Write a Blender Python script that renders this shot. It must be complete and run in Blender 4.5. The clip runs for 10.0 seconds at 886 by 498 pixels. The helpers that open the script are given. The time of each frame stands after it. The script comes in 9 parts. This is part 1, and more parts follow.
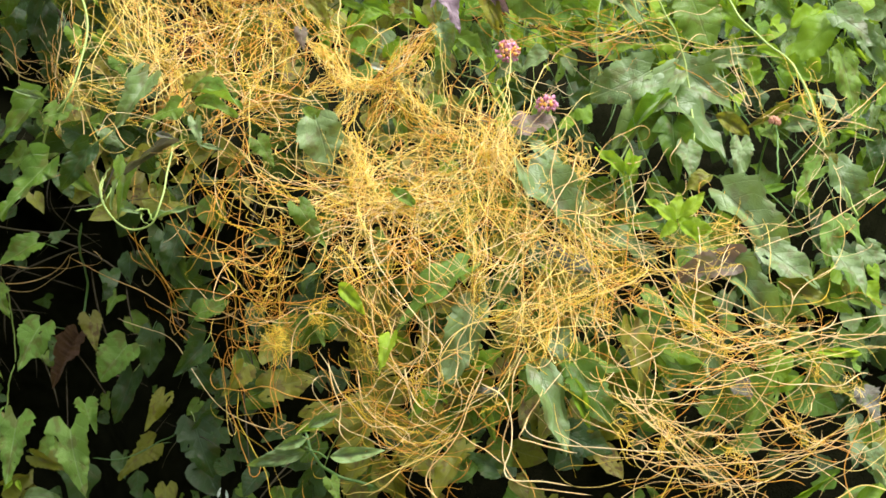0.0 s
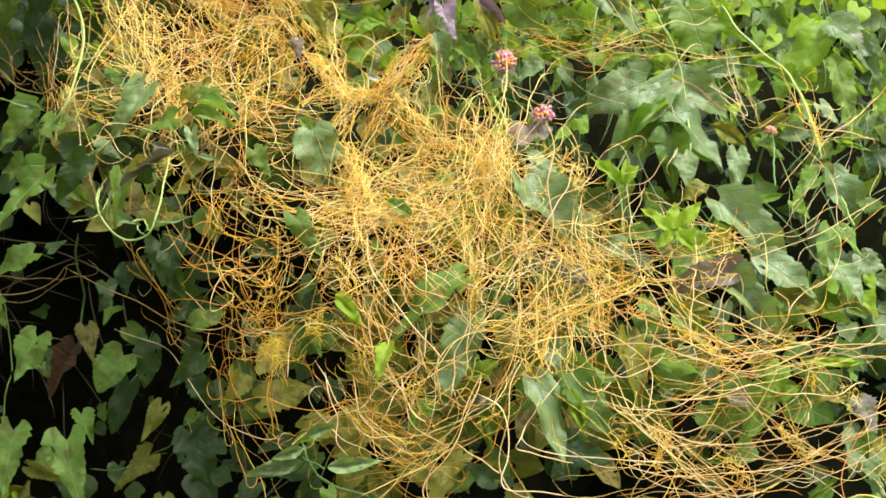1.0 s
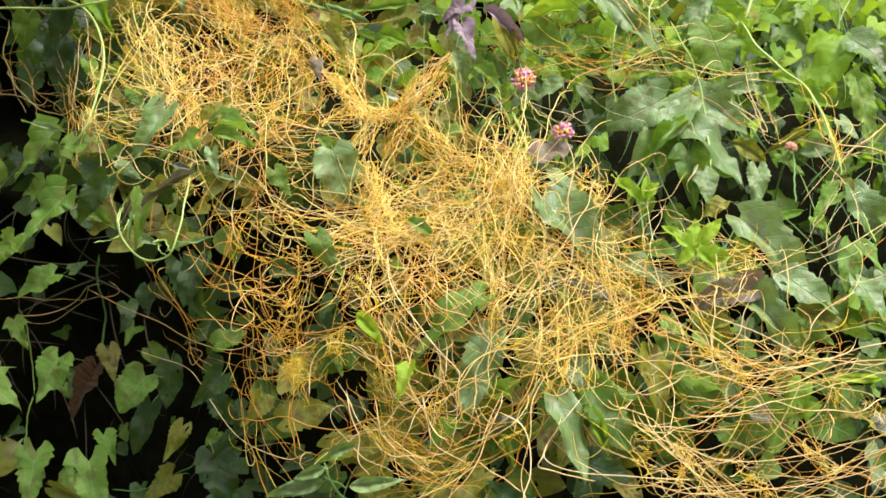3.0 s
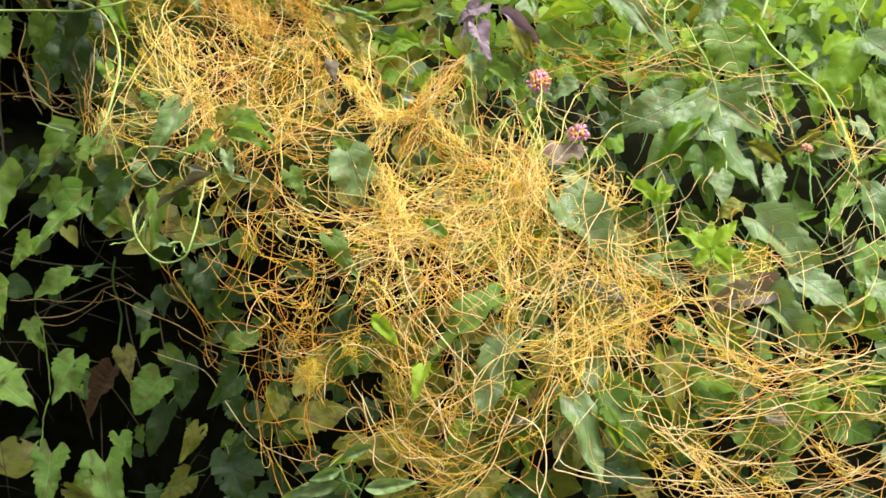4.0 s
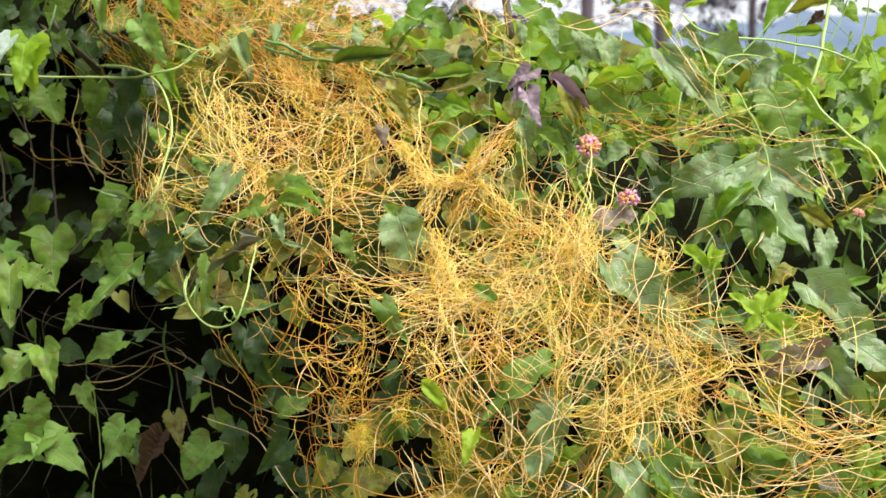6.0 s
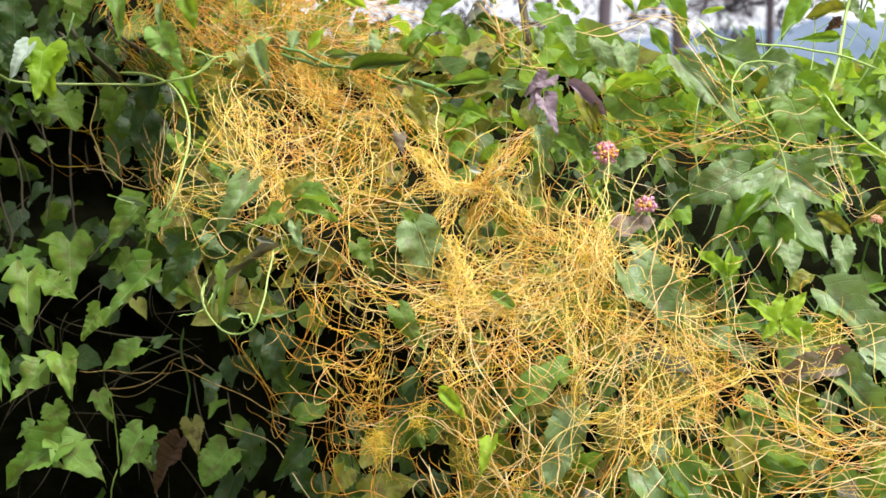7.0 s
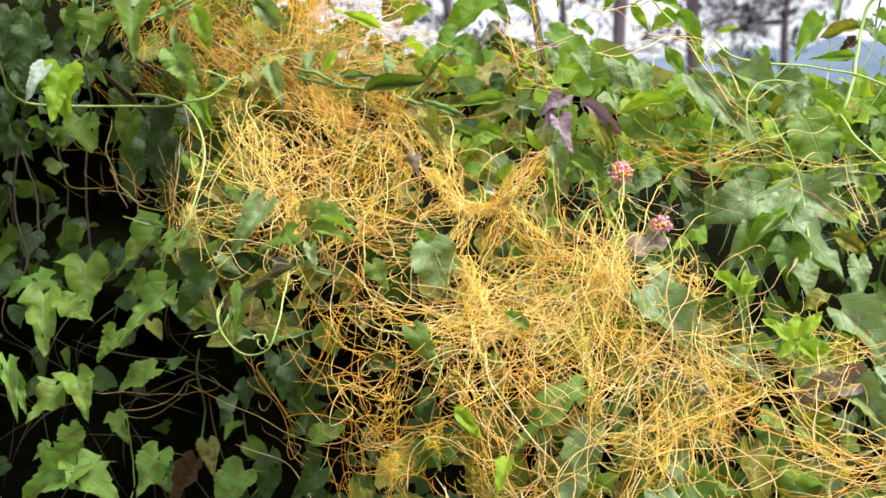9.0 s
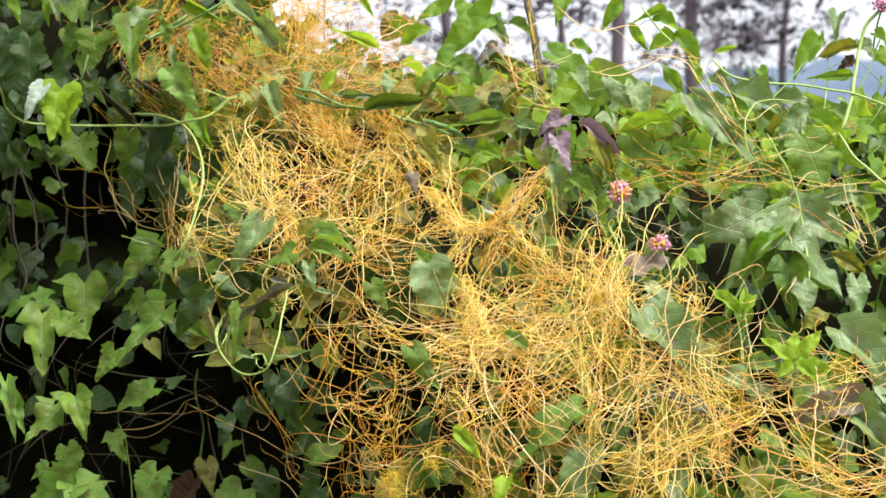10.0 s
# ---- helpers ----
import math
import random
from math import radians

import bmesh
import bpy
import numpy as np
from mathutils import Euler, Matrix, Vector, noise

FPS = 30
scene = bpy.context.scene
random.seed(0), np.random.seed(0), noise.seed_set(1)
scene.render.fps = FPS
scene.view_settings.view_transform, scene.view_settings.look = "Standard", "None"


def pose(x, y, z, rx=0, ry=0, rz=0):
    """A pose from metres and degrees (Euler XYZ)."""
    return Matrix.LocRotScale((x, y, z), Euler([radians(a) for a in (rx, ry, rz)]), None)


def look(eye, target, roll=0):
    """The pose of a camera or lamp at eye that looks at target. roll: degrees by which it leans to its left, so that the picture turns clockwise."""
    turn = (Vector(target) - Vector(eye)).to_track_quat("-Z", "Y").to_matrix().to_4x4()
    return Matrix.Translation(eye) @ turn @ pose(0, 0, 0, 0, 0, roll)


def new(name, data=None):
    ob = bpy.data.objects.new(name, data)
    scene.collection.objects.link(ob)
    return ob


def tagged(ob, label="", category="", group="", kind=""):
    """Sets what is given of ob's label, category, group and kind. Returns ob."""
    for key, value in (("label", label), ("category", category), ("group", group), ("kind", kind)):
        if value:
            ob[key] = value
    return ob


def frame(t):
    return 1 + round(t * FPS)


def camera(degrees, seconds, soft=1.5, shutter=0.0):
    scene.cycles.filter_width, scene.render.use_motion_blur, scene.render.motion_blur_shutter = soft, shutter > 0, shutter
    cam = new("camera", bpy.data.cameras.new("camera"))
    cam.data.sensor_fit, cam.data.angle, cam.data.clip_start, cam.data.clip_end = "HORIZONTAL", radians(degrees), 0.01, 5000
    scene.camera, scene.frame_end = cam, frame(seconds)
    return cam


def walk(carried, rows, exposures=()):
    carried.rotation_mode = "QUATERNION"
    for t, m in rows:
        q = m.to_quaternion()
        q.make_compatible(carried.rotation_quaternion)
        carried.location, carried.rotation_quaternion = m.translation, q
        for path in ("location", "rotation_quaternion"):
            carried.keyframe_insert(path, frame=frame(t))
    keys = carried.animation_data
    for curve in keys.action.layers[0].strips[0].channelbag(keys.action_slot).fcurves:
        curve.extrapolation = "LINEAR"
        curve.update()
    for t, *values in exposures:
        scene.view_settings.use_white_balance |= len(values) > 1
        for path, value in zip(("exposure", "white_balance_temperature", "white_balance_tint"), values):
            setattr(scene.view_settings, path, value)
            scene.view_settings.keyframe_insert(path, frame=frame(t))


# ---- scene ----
EYE, TILT = 1.5, -7.5
cam = camera(26.0, 10.0, soft=1.6)
cam.data.dof.use_dof, cam.data.dof.focus_distance, cam.data.dof.aperture_fstop = True, 2.02, 13.0
# seconds, turn to the left, look up, roll: a hand-held pan from one standpoint
ROWS = [
    (0.0, 0.0, 0.0, 0.0), (0.5, -0.07, 0.025, -0.064), (1.0, -0.101, 0.304, -0.078), (1.5, -0.086, 0.339, -0.207),
    (2.0, -0.034, 0.244, -0.242), (2.5, 0.208, 0.801, -0.351), (4.0, 0.965, 0.918, -0.467), (4.5, 1.191, 1.391, -0.308),
    (5.0, 1.823, 1.769, -0.185), (5.5, 2.165, 2.495, -0.312), (7.0, 2.957, 3.074, -0.384), (7.5, 3.088, 3.295, -0.439),
    (8.0, 3.167, 3.502, -0.549), (8.5, 3.327, 3.472, -0.551), (9.0, 3.405, 3.687, -0.546), (9.5, 3.374, 3.887, -0.433),
    (10.0, 3.358, 4.262, -0.564),
]
EXPOSURE = 1.45
walk(cam, [(t, pose(0, 0, EYE, TILT) @ pose(0, 0, 0, 0, 0, yaw) @ pose(0, 0, 0, 90 + pitch) @ pose(0, 0, 0, 0, 0, roll)) for t, yaw, pitch, roll in ROWS],
     [(0.0, EXPOSURE, 6180, 13), (10.0, EXPOSURE, 6180, 13)])

# ---- light: a bright, thinly overcast sky ----
SUN_UP, SUN_TURN = 62, 118
world = bpy.data.worlds.new("overcast_sky")
scene.world = world
world.use_nodes = True
wn, wl = world.node_tree.nodes, world.node_tree.links
sky = wn.new("ShaderNodeTexSky")
sky.sky_type, sky.sun_disc = "NISHITA", False
sky.sun_elevation, sky.sun_rotation = radians(SUN_UP), radians(SUN_TURN)
sky.air_density, sky.dust_density = 1.0, 4.0
veil = wn.new("ShaderNodeMix")
veil.data_type = "RGBA"
veil.inputs["Factor"].default_value = 0.72
veil.inputs["B"].default_value = (9.8, 9.9, 10.1, 1)
wl.new(sky.outputs[0], veil.inputs["A"])
wl.new(veil.outputs["Result"], wn["Background"].inputs["Color"])
wn["Background"].inputs["Strength"].default_value = 0.0545
sun = new("sun", bpy.data.lights.new("sun", "SUN"))
sun.data.energy, sun.data.angle, sun.data.color = 2.7, radians(34), (1.0, 0.97, 0.9)
a, e = radians(SUN_TURN), radians(SUN_UP)
sun.matrix_world = look((0, 0, 6), (-math.sin(a) * math.cos(e), -math.cos(a) * math.cos(e), 6 - math.sin(e)))


# ---- materials ----
def material(name):
    m = bpy.data.materials.new(name)
    m.use_nodes = True
    n, l = m.node_tree.nodes, m.node_tree.links
    return m, n, l, n["Principled BSDF"]


def math_node(n, l, op, *values):
    node = n.new("ShaderNodeMath")
    node.operation = op
    for i, v in enumerate(values):
        if isinstance(v, (int, float)):
            node.inputs[i].default_value = v
        else:
            l.new(v, node.inputs[i])
    return node.outputs[0]


def mix_node(n, l, factor, a, b, blend="MIX"):
    node = n.new("ShaderNodeMix")
    node.data_type, node.blend_type = "RGBA", blend
    for key, v in (("Factor", factor), ("A", a), ("B", b)):
        if isinstance(v, (int, float, tuple)):
            node.inputs[key].default_value = v if not isinstance(v, tuple) else (*v, 1)
        else:
            l.new(v, node.inputs[key])
    return node.outputs["Result"]


def noise_node(n, l, scale, detail=3.0, vector=None):
    node = n.new("ShaderNodeTexNoise")
    node.inputs["Scale"].default_value, node.inputs["Detail"].default_value = scale, detail
    if vector is not None:
        l.new(vector, node.inputs["Vector"])
    return node.outputs["Fac"]


def luck(n, l):
    """One random number for each separate piece."""
    a = n.new("ShaderNodeObjectInfo").outputs["Random"]
    b = n.new("ShaderNodeNewGeometry").outputs["Random Per Island"]
    return math_node(n, l, "FRACT", math_node(n, l, "ADD", a, b))


def ramp(n, l, fac, a, b):
    node = n.new("ShaderNodeMapRange")
    node.inputs["From Min"].default_value, node.inputs["From Max"].default_value = a, b
    l.new(fac, node.inputs["Value"])
    return node.outputs["Result"]


def leaf_material(name, dark, light, vein, rough=0.4, thin=0.25, spots=0.0, spot=(0.12, 0.06, 0.02), glow=(0.3, 0.45, 0.02), sheen=0.42):
    m, n, l, p = material(name)
    uv = n.new("ShaderNodeUVMap")
    sep = n.new("ShaderNodeSeparateXYZ")
    l.new(uv.outputs[0], sep.inputs[0])
    side = math_node(n, l, "ABSOLUTE", math_node(n, l, "SUBTRACT", sep.outputs[0], 0.5))
    rib = math_node(n, l, "FRACT", math_node(n, l, "MULTIPLY", math_node(n, l, "SUBTRACT", sep.outputs[1], math_node(n, l, "MULTIPLY", side, 0.75)), 5.5))
    rib = math_node(n, l, "ABSOLUTE", math_node(n, l, "SUBTRACT", rib, 0.5))
    veins = math_node(n, l, "MAXIMUM", math_node(n, l, "MULTIPLY", ramp(n, l, rib, 0.05, 0.01), 0.55), ramp(n, l, side, 0.022, 0.008))
    puff = ramp(n, l, rib, 0.0, 0.4)
    net = n.new("ShaderNodeTexVoronoi")
    net.feature = "DISTANCE_TO_EDGE"
    net.inputs["Scale"].default_value = 15
    l.new(uv.outputs[0], net.inputs["Vector"])
    cell = ramp(n, l, net.outputs["Distance"], 0.0, 0.22)
    chance = luck(n, l)
    blotch = noise_node(n, l, 3.1, 4, uv.outputs[0])
    fine = noise_node(n, l, 38, 3, uv.outputs[0])
    tone = math_node(n, l, "ADD", math_node(n, l, "MULTIPLY", chance, 0.75), math_node(n, l, "MULTIPLY", math_node(n, l, "SUBTRACT", blotch, 0.4), 0.9))
    col = mix_node(n, l, tone, dark, light)
    col = mix_node(n, l, math_node(n, l, "MULTIPLY", veins, 0.5), col, vein)
    col = mix_node(n, l, math_node(n, l, "MULTIPLY", fine, 0.35), col, tuple(c * 0.6 for c in dark))
    if spots:
        far = n.new("ShaderNodeMapping")
        l.new(uv.outputs[0], far.inputs[0])
        l.new(chance, far.inputs["Location"])
        hole = noise_node(n, l, 5.0, 5, far.outputs[0])
        col = mix_node(n, l, math_node(n, l, "MULTIPLY", ramp(n, l, hole, 0.53, 0.6), spots), col, spot)
    l.new(col, p.inputs["Base Color"])
    l.new(math_node(n, l, "ADD", rough - 0.08, math_node(n, l, "MULTIPLY", fine, 0.2)), p.inputs["Roughness"])
    p.inputs["Specular IOR Level"].default_value = sheen
    bump = n.new("ShaderNodeBump")
    bump.inputs["Strength"].default_value, bump.inputs["Distance"].default_value = 0.5, 0.0015
    l.new(math_node(n, l, "ADD", math_node(n, l, "SUBTRACT", math_node(n, l, "MULTIPLY", puff, 0.4), veins), math_node(n, l, "ADD", math_node(n, l, "MULTIPLY", fine, 0.5), math_node(n, l, "MULTIPLY", cell, 0.25))), bump.inputs["Height"])
    l.new(bump.outputs[0], p.inputs["Normal"])
    tr = n.new("ShaderNodeBsdfTranslucent")
    l.new(mix_node(n, l, 0.6, col, glow), tr.inputs["Color"])
    mx = n.new("ShaderNodeMixShader")
    mx.inputs[0].default_value = thin
    l.new(p.outputs[0], mx.inputs[1])
    l.new(tr.outputs[0], mx.inputs[2])
    out = mx.outputs[0]
    if spots:
        # holes that insects have eaten into some of the leaves
        bite = n.new("ShaderNodeMapping")
        l.new(uv.outputs[0], bite.inputs[0])
        l.new(math_node(n, l, "MULTIPLY", chance, 37.0), bite.inputs["Location"])
        gap = ramp(n, l, noise_node(n, l, 4.2, 1.5, bite.outputs[0]), 0.715, 0.725)
        hx = n.new("ShaderNodeMixShader")
        l.new(math_node(n, l, "MULTIPLY", gap, math_node(n, l, "SUBTRACT", 1.0, veins)), hx.inputs[0])
        l.new(out, hx.inputs[1])
        l.new(n.new("ShaderNodeBsdfTransparent").outputs[0], hx.inputs[2])
        out = hx.outputs[0]
    l.new(out, n["Material Output"].inputs[0])
    return m


LEAF = {
    "green": leaf_material("leaf_green", (0.065, 0.14, 0.012), (0.23, 0.36, 0.045), (0.32, 0.43, 0.15), rough=0.38, spots=0.4, thin=0.36, glow=(0.3, 0.46, 0.03), sheen=0.27),
    "lime": leaf_material("leaf_pale_green", (0.12, 0.25, 0.032), (0.27, 0.43, 0.08), (0.38, 0.48, 0.19), rough=0.42, spots=0.5, thin=0.34, sheen=0.25),
    "bright": leaf_material("leaf_bright_green", (0.11, 0.25, 0.01), (0.29, 0.46, 0.03), (0.32, 0.48, 0.1), thin=0.48, glow=(0.42, 0.56, 0.02)),
    "young": leaf_material("leaf_young", (0.25, 0.43, 0.012), (0.42, 0.6, 0.04), (0.42, 0.56, 0.1), thin=0.5, glow=(0.5, 0.65, 0.03)),
    # dark green leaves, and others whose shade is put into this colour
    "dark": leaf_material("leaf_dark_and_shaded", (0.02, 0.05, 0.009), (0.055, 0.11, 0.02), (0.09, 0.15, 0.06), rough=0.36, spots=0.2, thin=0.2, sheen=0.3),
    "blue": leaf_material("leaf_grey_green", (0.11, 0.19, 0.045), (0.275, 0.385, 0.135), (0.33, 0.42, 0.2), rough=0.4, spots=0.4, sheen=0.6),
    "olive": leaf_material("leaf_olive", (0.17, 0.19, 0.015), (0.32, 0.32, 0.03), (0.3, 0.32, 0.1), spots=0.6, thin=0.35, glow=(0.45, 0.42, 0.03)),
    "yellow": leaf_material("leaf_yellowing", (0.2, 0.2, 0.03), (0.36, 0.31, 0.05), (0.4, 0.4, 0.12), spots=0.9, glow=(0.5, 0.4, 0.05)),
    "brown": leaf_material("leaf_dead", (0.07, 0.035, 0.015), (0.17, 0.085, 0.04), (0.22, 0.13, 0.07), rough=0.7, spots=0.6, thin=0.1, glow=(0.3, 0.15, 0.05)),
    "purple": leaf_material("leaf_bronze", (0.11, 0.115, 0.075), (0.2, 0.18, 0.14), (0.25, 0.23, 0.17), rough=0.48, spots=0.8, spot=(0.1, 0.15, 0.04), thin=0.2, glow=(0.28, 0.24, 0.12), sheen=0.45),
    "mauve": leaf_material("leaf_mauve", (0.2, 0.135, 0.155), (0.37, 0.265, 0.31), (0.42, 0.31, 0.33), rough=0.42, spots=0.4, spot=(0.13, 0.1, 0.07), thin=0.15, glow=(0.3, 0.15, 0.15), sheen=0.55),
    "rose": leaf_material("leaf_rosy", (0.17, 0.14, 0.09), (0.31, 0.22, 0.17), (0.36, 0.29, 0.21), spots=0.7, spot=(0.14, 0.17, 0.05), glow=(0.45, 0.2, 0.15)),
    "white": leaf_material("leaf_underside", (0.42, 0.5, 0.4), (0.55, 0.62, 0.52), (0.6, 0.66, 0.56), rough=0.6),
}


def stalk_material(name, a, b, rough=0.45, thin=0.0, size=60.0):
    m, n, l, p = material(name)
    at = n.new("ShaderNodeTexCoord").outputs["Object"]
    grain = noise_node(n, l, size, 4, at)
    patch = noise_node(n, l, size * 0.15, 3, at)
    mixed = math_node(n, l, "ADD", math_node(n, l, "MULTIPLY", luck(n, l), 0.55), math_node(n, l, "MULTIPLY", patch, 0.6))
    col = mix_node(n, l, mixed, a, b)
    col = mix_node(n, l, math_node(n, l, "MULTIPLY", grain, 0.28), col, tuple(c * 0.7 for c in a))
    l.new(col, p.inputs["Base Color"])
    p.inputs["Roughness"].default_value = rough
    bump = n.new("ShaderNodeBump")
    bump.inputs["Strength"].default_value, bump.inputs["Distance"].default_value = 0.4, 0.0008
    l.new(grain, bump.inputs["Height"])
    l.new(bump.outputs[0], p.inputs["Normal"])
    if thin:
        tr = n.new("ShaderNodeBsdfTranslucent")
        l.new(col, tr.inputs["Color"])
        mx = n.new("ShaderNodeMixShader")
        mx.inputs[0].default_value = thin
        l.new(p.outputs[0], mx.inputs[1])
        l.new(tr.outputs[0], mx.inputs[2])
        l.new(mx.outputs[0], n["Material Output"].inputs[0])
    return m


STALK = {
    "pale": stalk_material("stem_pale_green", (0.24, 0.37, 0.055), (0.42, 0.52, 0.15)),
    "moss": stalk_material("stem_green", (0.07, 0.16, 0.03), (0.16, 0.27, 0.06)),
    "wood": stalk_material("stem_woody", (0.04, 0.03, 0.016), (0.09, 0.07, 0.032), 0.8),
}
DODDER = {
    "gold": stalk_material("dodder_golden", (0.96, 0.6, 0.04), (1.0, 0.88, 0.35), 0.25, 0.2, size=90),
    "amber": stalk_material("dodder_amber", (0.64, 0.225, 0.013), (0.97, 0.54, 0.075), 0.32, 0.2, size=90),
    "mustard": stalk_material("dodder_mustard", (0.68, 0.43, 0.014), (0.94, 0.72, 0.07), 0.42, 0.22, size=90),
    "peach": stalk_material("dodder_pale_orange", (0.95, 0.53, 0.13), (1.0, 0.86, 0.48), 0.26, 0.2, size=90),
}


def ease(a, b, v):
    """0 below a, 1 above b, smooth between."""
    k = np.clip((np.asarray(v, float) - a) / (b - a), 0.0, 1.0)
    return k * k * (3 - 2 * k)


def face(x, z):
    """How far back (y) the leafy front of the thicket stands at x across and z up."""
    x, z = np.asarray(x, float), np.asarray(z, float)
    y = 2.0 + 0.60 * np.maximum(z - 1.22, 0) + 0.40 * np.minimum(z - 1.22, 0) * ease(-0.1, 0.15, x)
    y = y + 0.30 * (1 - ease(-0.36, -0.20, x)) * (1 - ease(1.14, 1.30, z))
    y = y + 0.10 * ease(0.15, 0.35, x) * ease(1.22, 1.40, z)
    y = y + 0.30 * (1 - ease(-0.50, -0.38, x)) * ease(1.24, 1.34, z) * (1 - ease(1.50, 1.58, z))
    return y + 0.018 * np.sin(9 * x + 1.3) * np.sin(11 * z) + 0.012 * np.sin(23 * x - 17 * z)


# ---- mesh helpers ----
def raw_mesh(name, verts, quads, uvs=None, mats=(), index=None):
    """A smooth mesh from arrays of corners and four-sided faces; uvs one for each corner."""
    me = bpy.data.meshes.new(name)
    verts, quads = np.asarray(verts, np.float32), np.asarray(quads, np.int32)
    me.vertices.add(len(verts))
    me.vertices.foreach_set("co", verts.ravel())
    me.loops.add(quads.size)
    me.loops.foreach_set("vertex_index", quads.ravel())
    me.polygons.add(len(quads))
    me.polygons.foreach_set("loop_start", np.arange(len(quads), dtype=np.int32) * 4)
    if index is not None:
        me.polygons.foreach_set("material_index", np.asarray(index, np.int32))
    if uvs is not None:
        layer = me.uv_layers.new(name="UVMap")
        layer.data.foreach_set("uv", np.asarray(uvs, np.float32)[quads.ravel()].ravel())
    for m in mats:
        me.materials.append(m)
    me.update(calc_edges=True)
    me.validate()
    me.shade_smooth()
    return me


def child(name, me, parent, label=""):
    ob = new(name, me)
    ob.parent = parent
    return tagged(ob, label)


def thing(name, label, category, group="", kind=""):
    return tagged(new(name), label, category, group, kind)


def smooth_line(points, n):
    """n points at even steps along a smooth curve through the given ones."""
    p = np.asarray(points, float)
    q = np.vstack([2 * p[0] - p[1], p, 2 * p[-1] - p[-2]])
    out = []
    for i in range(1, len(q) - 2):
        t = np.linspace(0, 1, 24, endpoint=False)[:, None]
        a, b, c, d = q[i - 1], q[i], q[i + 1], q[i + 2]
        out.append(0.5 * (2 * b + (c - a) * t + (2 * a - 5 * b + 4 * c - d) * t ** 2 + (3 * b - a - 3 * c + d) * t ** 3))
    out = np.vstack(out + [p[-1:]])
    s = np.concatenate([[0], np.cumsum(np.linalg.norm(np.diff(out, axis=0), axis=1))])
    u = np.linspace(0, s[-1], n)
    return np.stack([np.interp(u, s, out[:, k]) for k in range(p.shape[1])], -1)


def tubes(lines, girth, sides=5, taper=0.05):
    """Tubes round a batch of lines (S, n, 3), each with its own radius; returns corners and faces."""
    lines, girth = np.asarray(lines, float), np.asarray(girth, float)
    S, n, _ = lines.shape
    t = np.gradient(lines, axis=1)
    t /= np.linalg.norm(t, axis=2, keepdims=True) + 1e-12
    up = np.tile(np.array([0.31, -0.85, 0.42]), (S, 1))
    normals = np.zeros_like(lines)
    for i in range(n):
        up = up - (up * t[:, i]).sum(1, keepdims=True) * t[:, i]
        up /= np.linalg.norm(up, axis=1, keepdims=True) + 1e-9
        normals[:, i] = up
    other = np.cross(t, normals)
    u = np.linspace(0, 1, n)
    r = girth[:, None] * np.clip(np.minimum(u, 1 - u)[None] / max(taper, 1e-3), 0.25, 1.0)
    ang = np.arange(sides) * 2 * np.pi / sides
    ring = normals[:, :, None] * np.cos(ang)[None, None, :, None] + other[:, :, None] * np.sin(ang)[None, None, :, None]
    verts = (lines[:, :, None] + ring * r[:, :, None, None]).reshape(-1, 3)
    i, k = np.meshgrid(np.arange(n - 1), np.arange(sides), indexing="ij")
    j = (k + 1) % sides
    quad = np.stack([i * sides + k, i * sides + j, (i + 1) * sides + j, (i + 1) * sides + k], -1).reshape(-1, 4)
    quads = (quad[None] + (np.arange(S) * n * sides)[:, None, None]).reshape(-1, 4)
    return verts, quads


def on_face(x, z, lift):
    return np.stack([x, face(x, z) - lift, z], -1)


# ---- leaves ----
PROFILE = {
    # where the blade is widest, how far its lobes reach back, how drawn out its tip is, depth and number of teeth
    "angled": (0.24, 0.17, 1.0, 0.34, 3),
    "heart": (0.2, 0.2, 1.0, 0.18, 9),
    "broad": (0.27, 0.16, 0.8, 0.13, 7),
    "ovate": (0.34, 0.02, 0.85, 0.11, 9),
    "lance": (0.30, 0.0, 0.95, 0.0, 1),
    "dead": (0.25, 0.08, 0.9, 0.22, 4),
}
leaf_store = {}


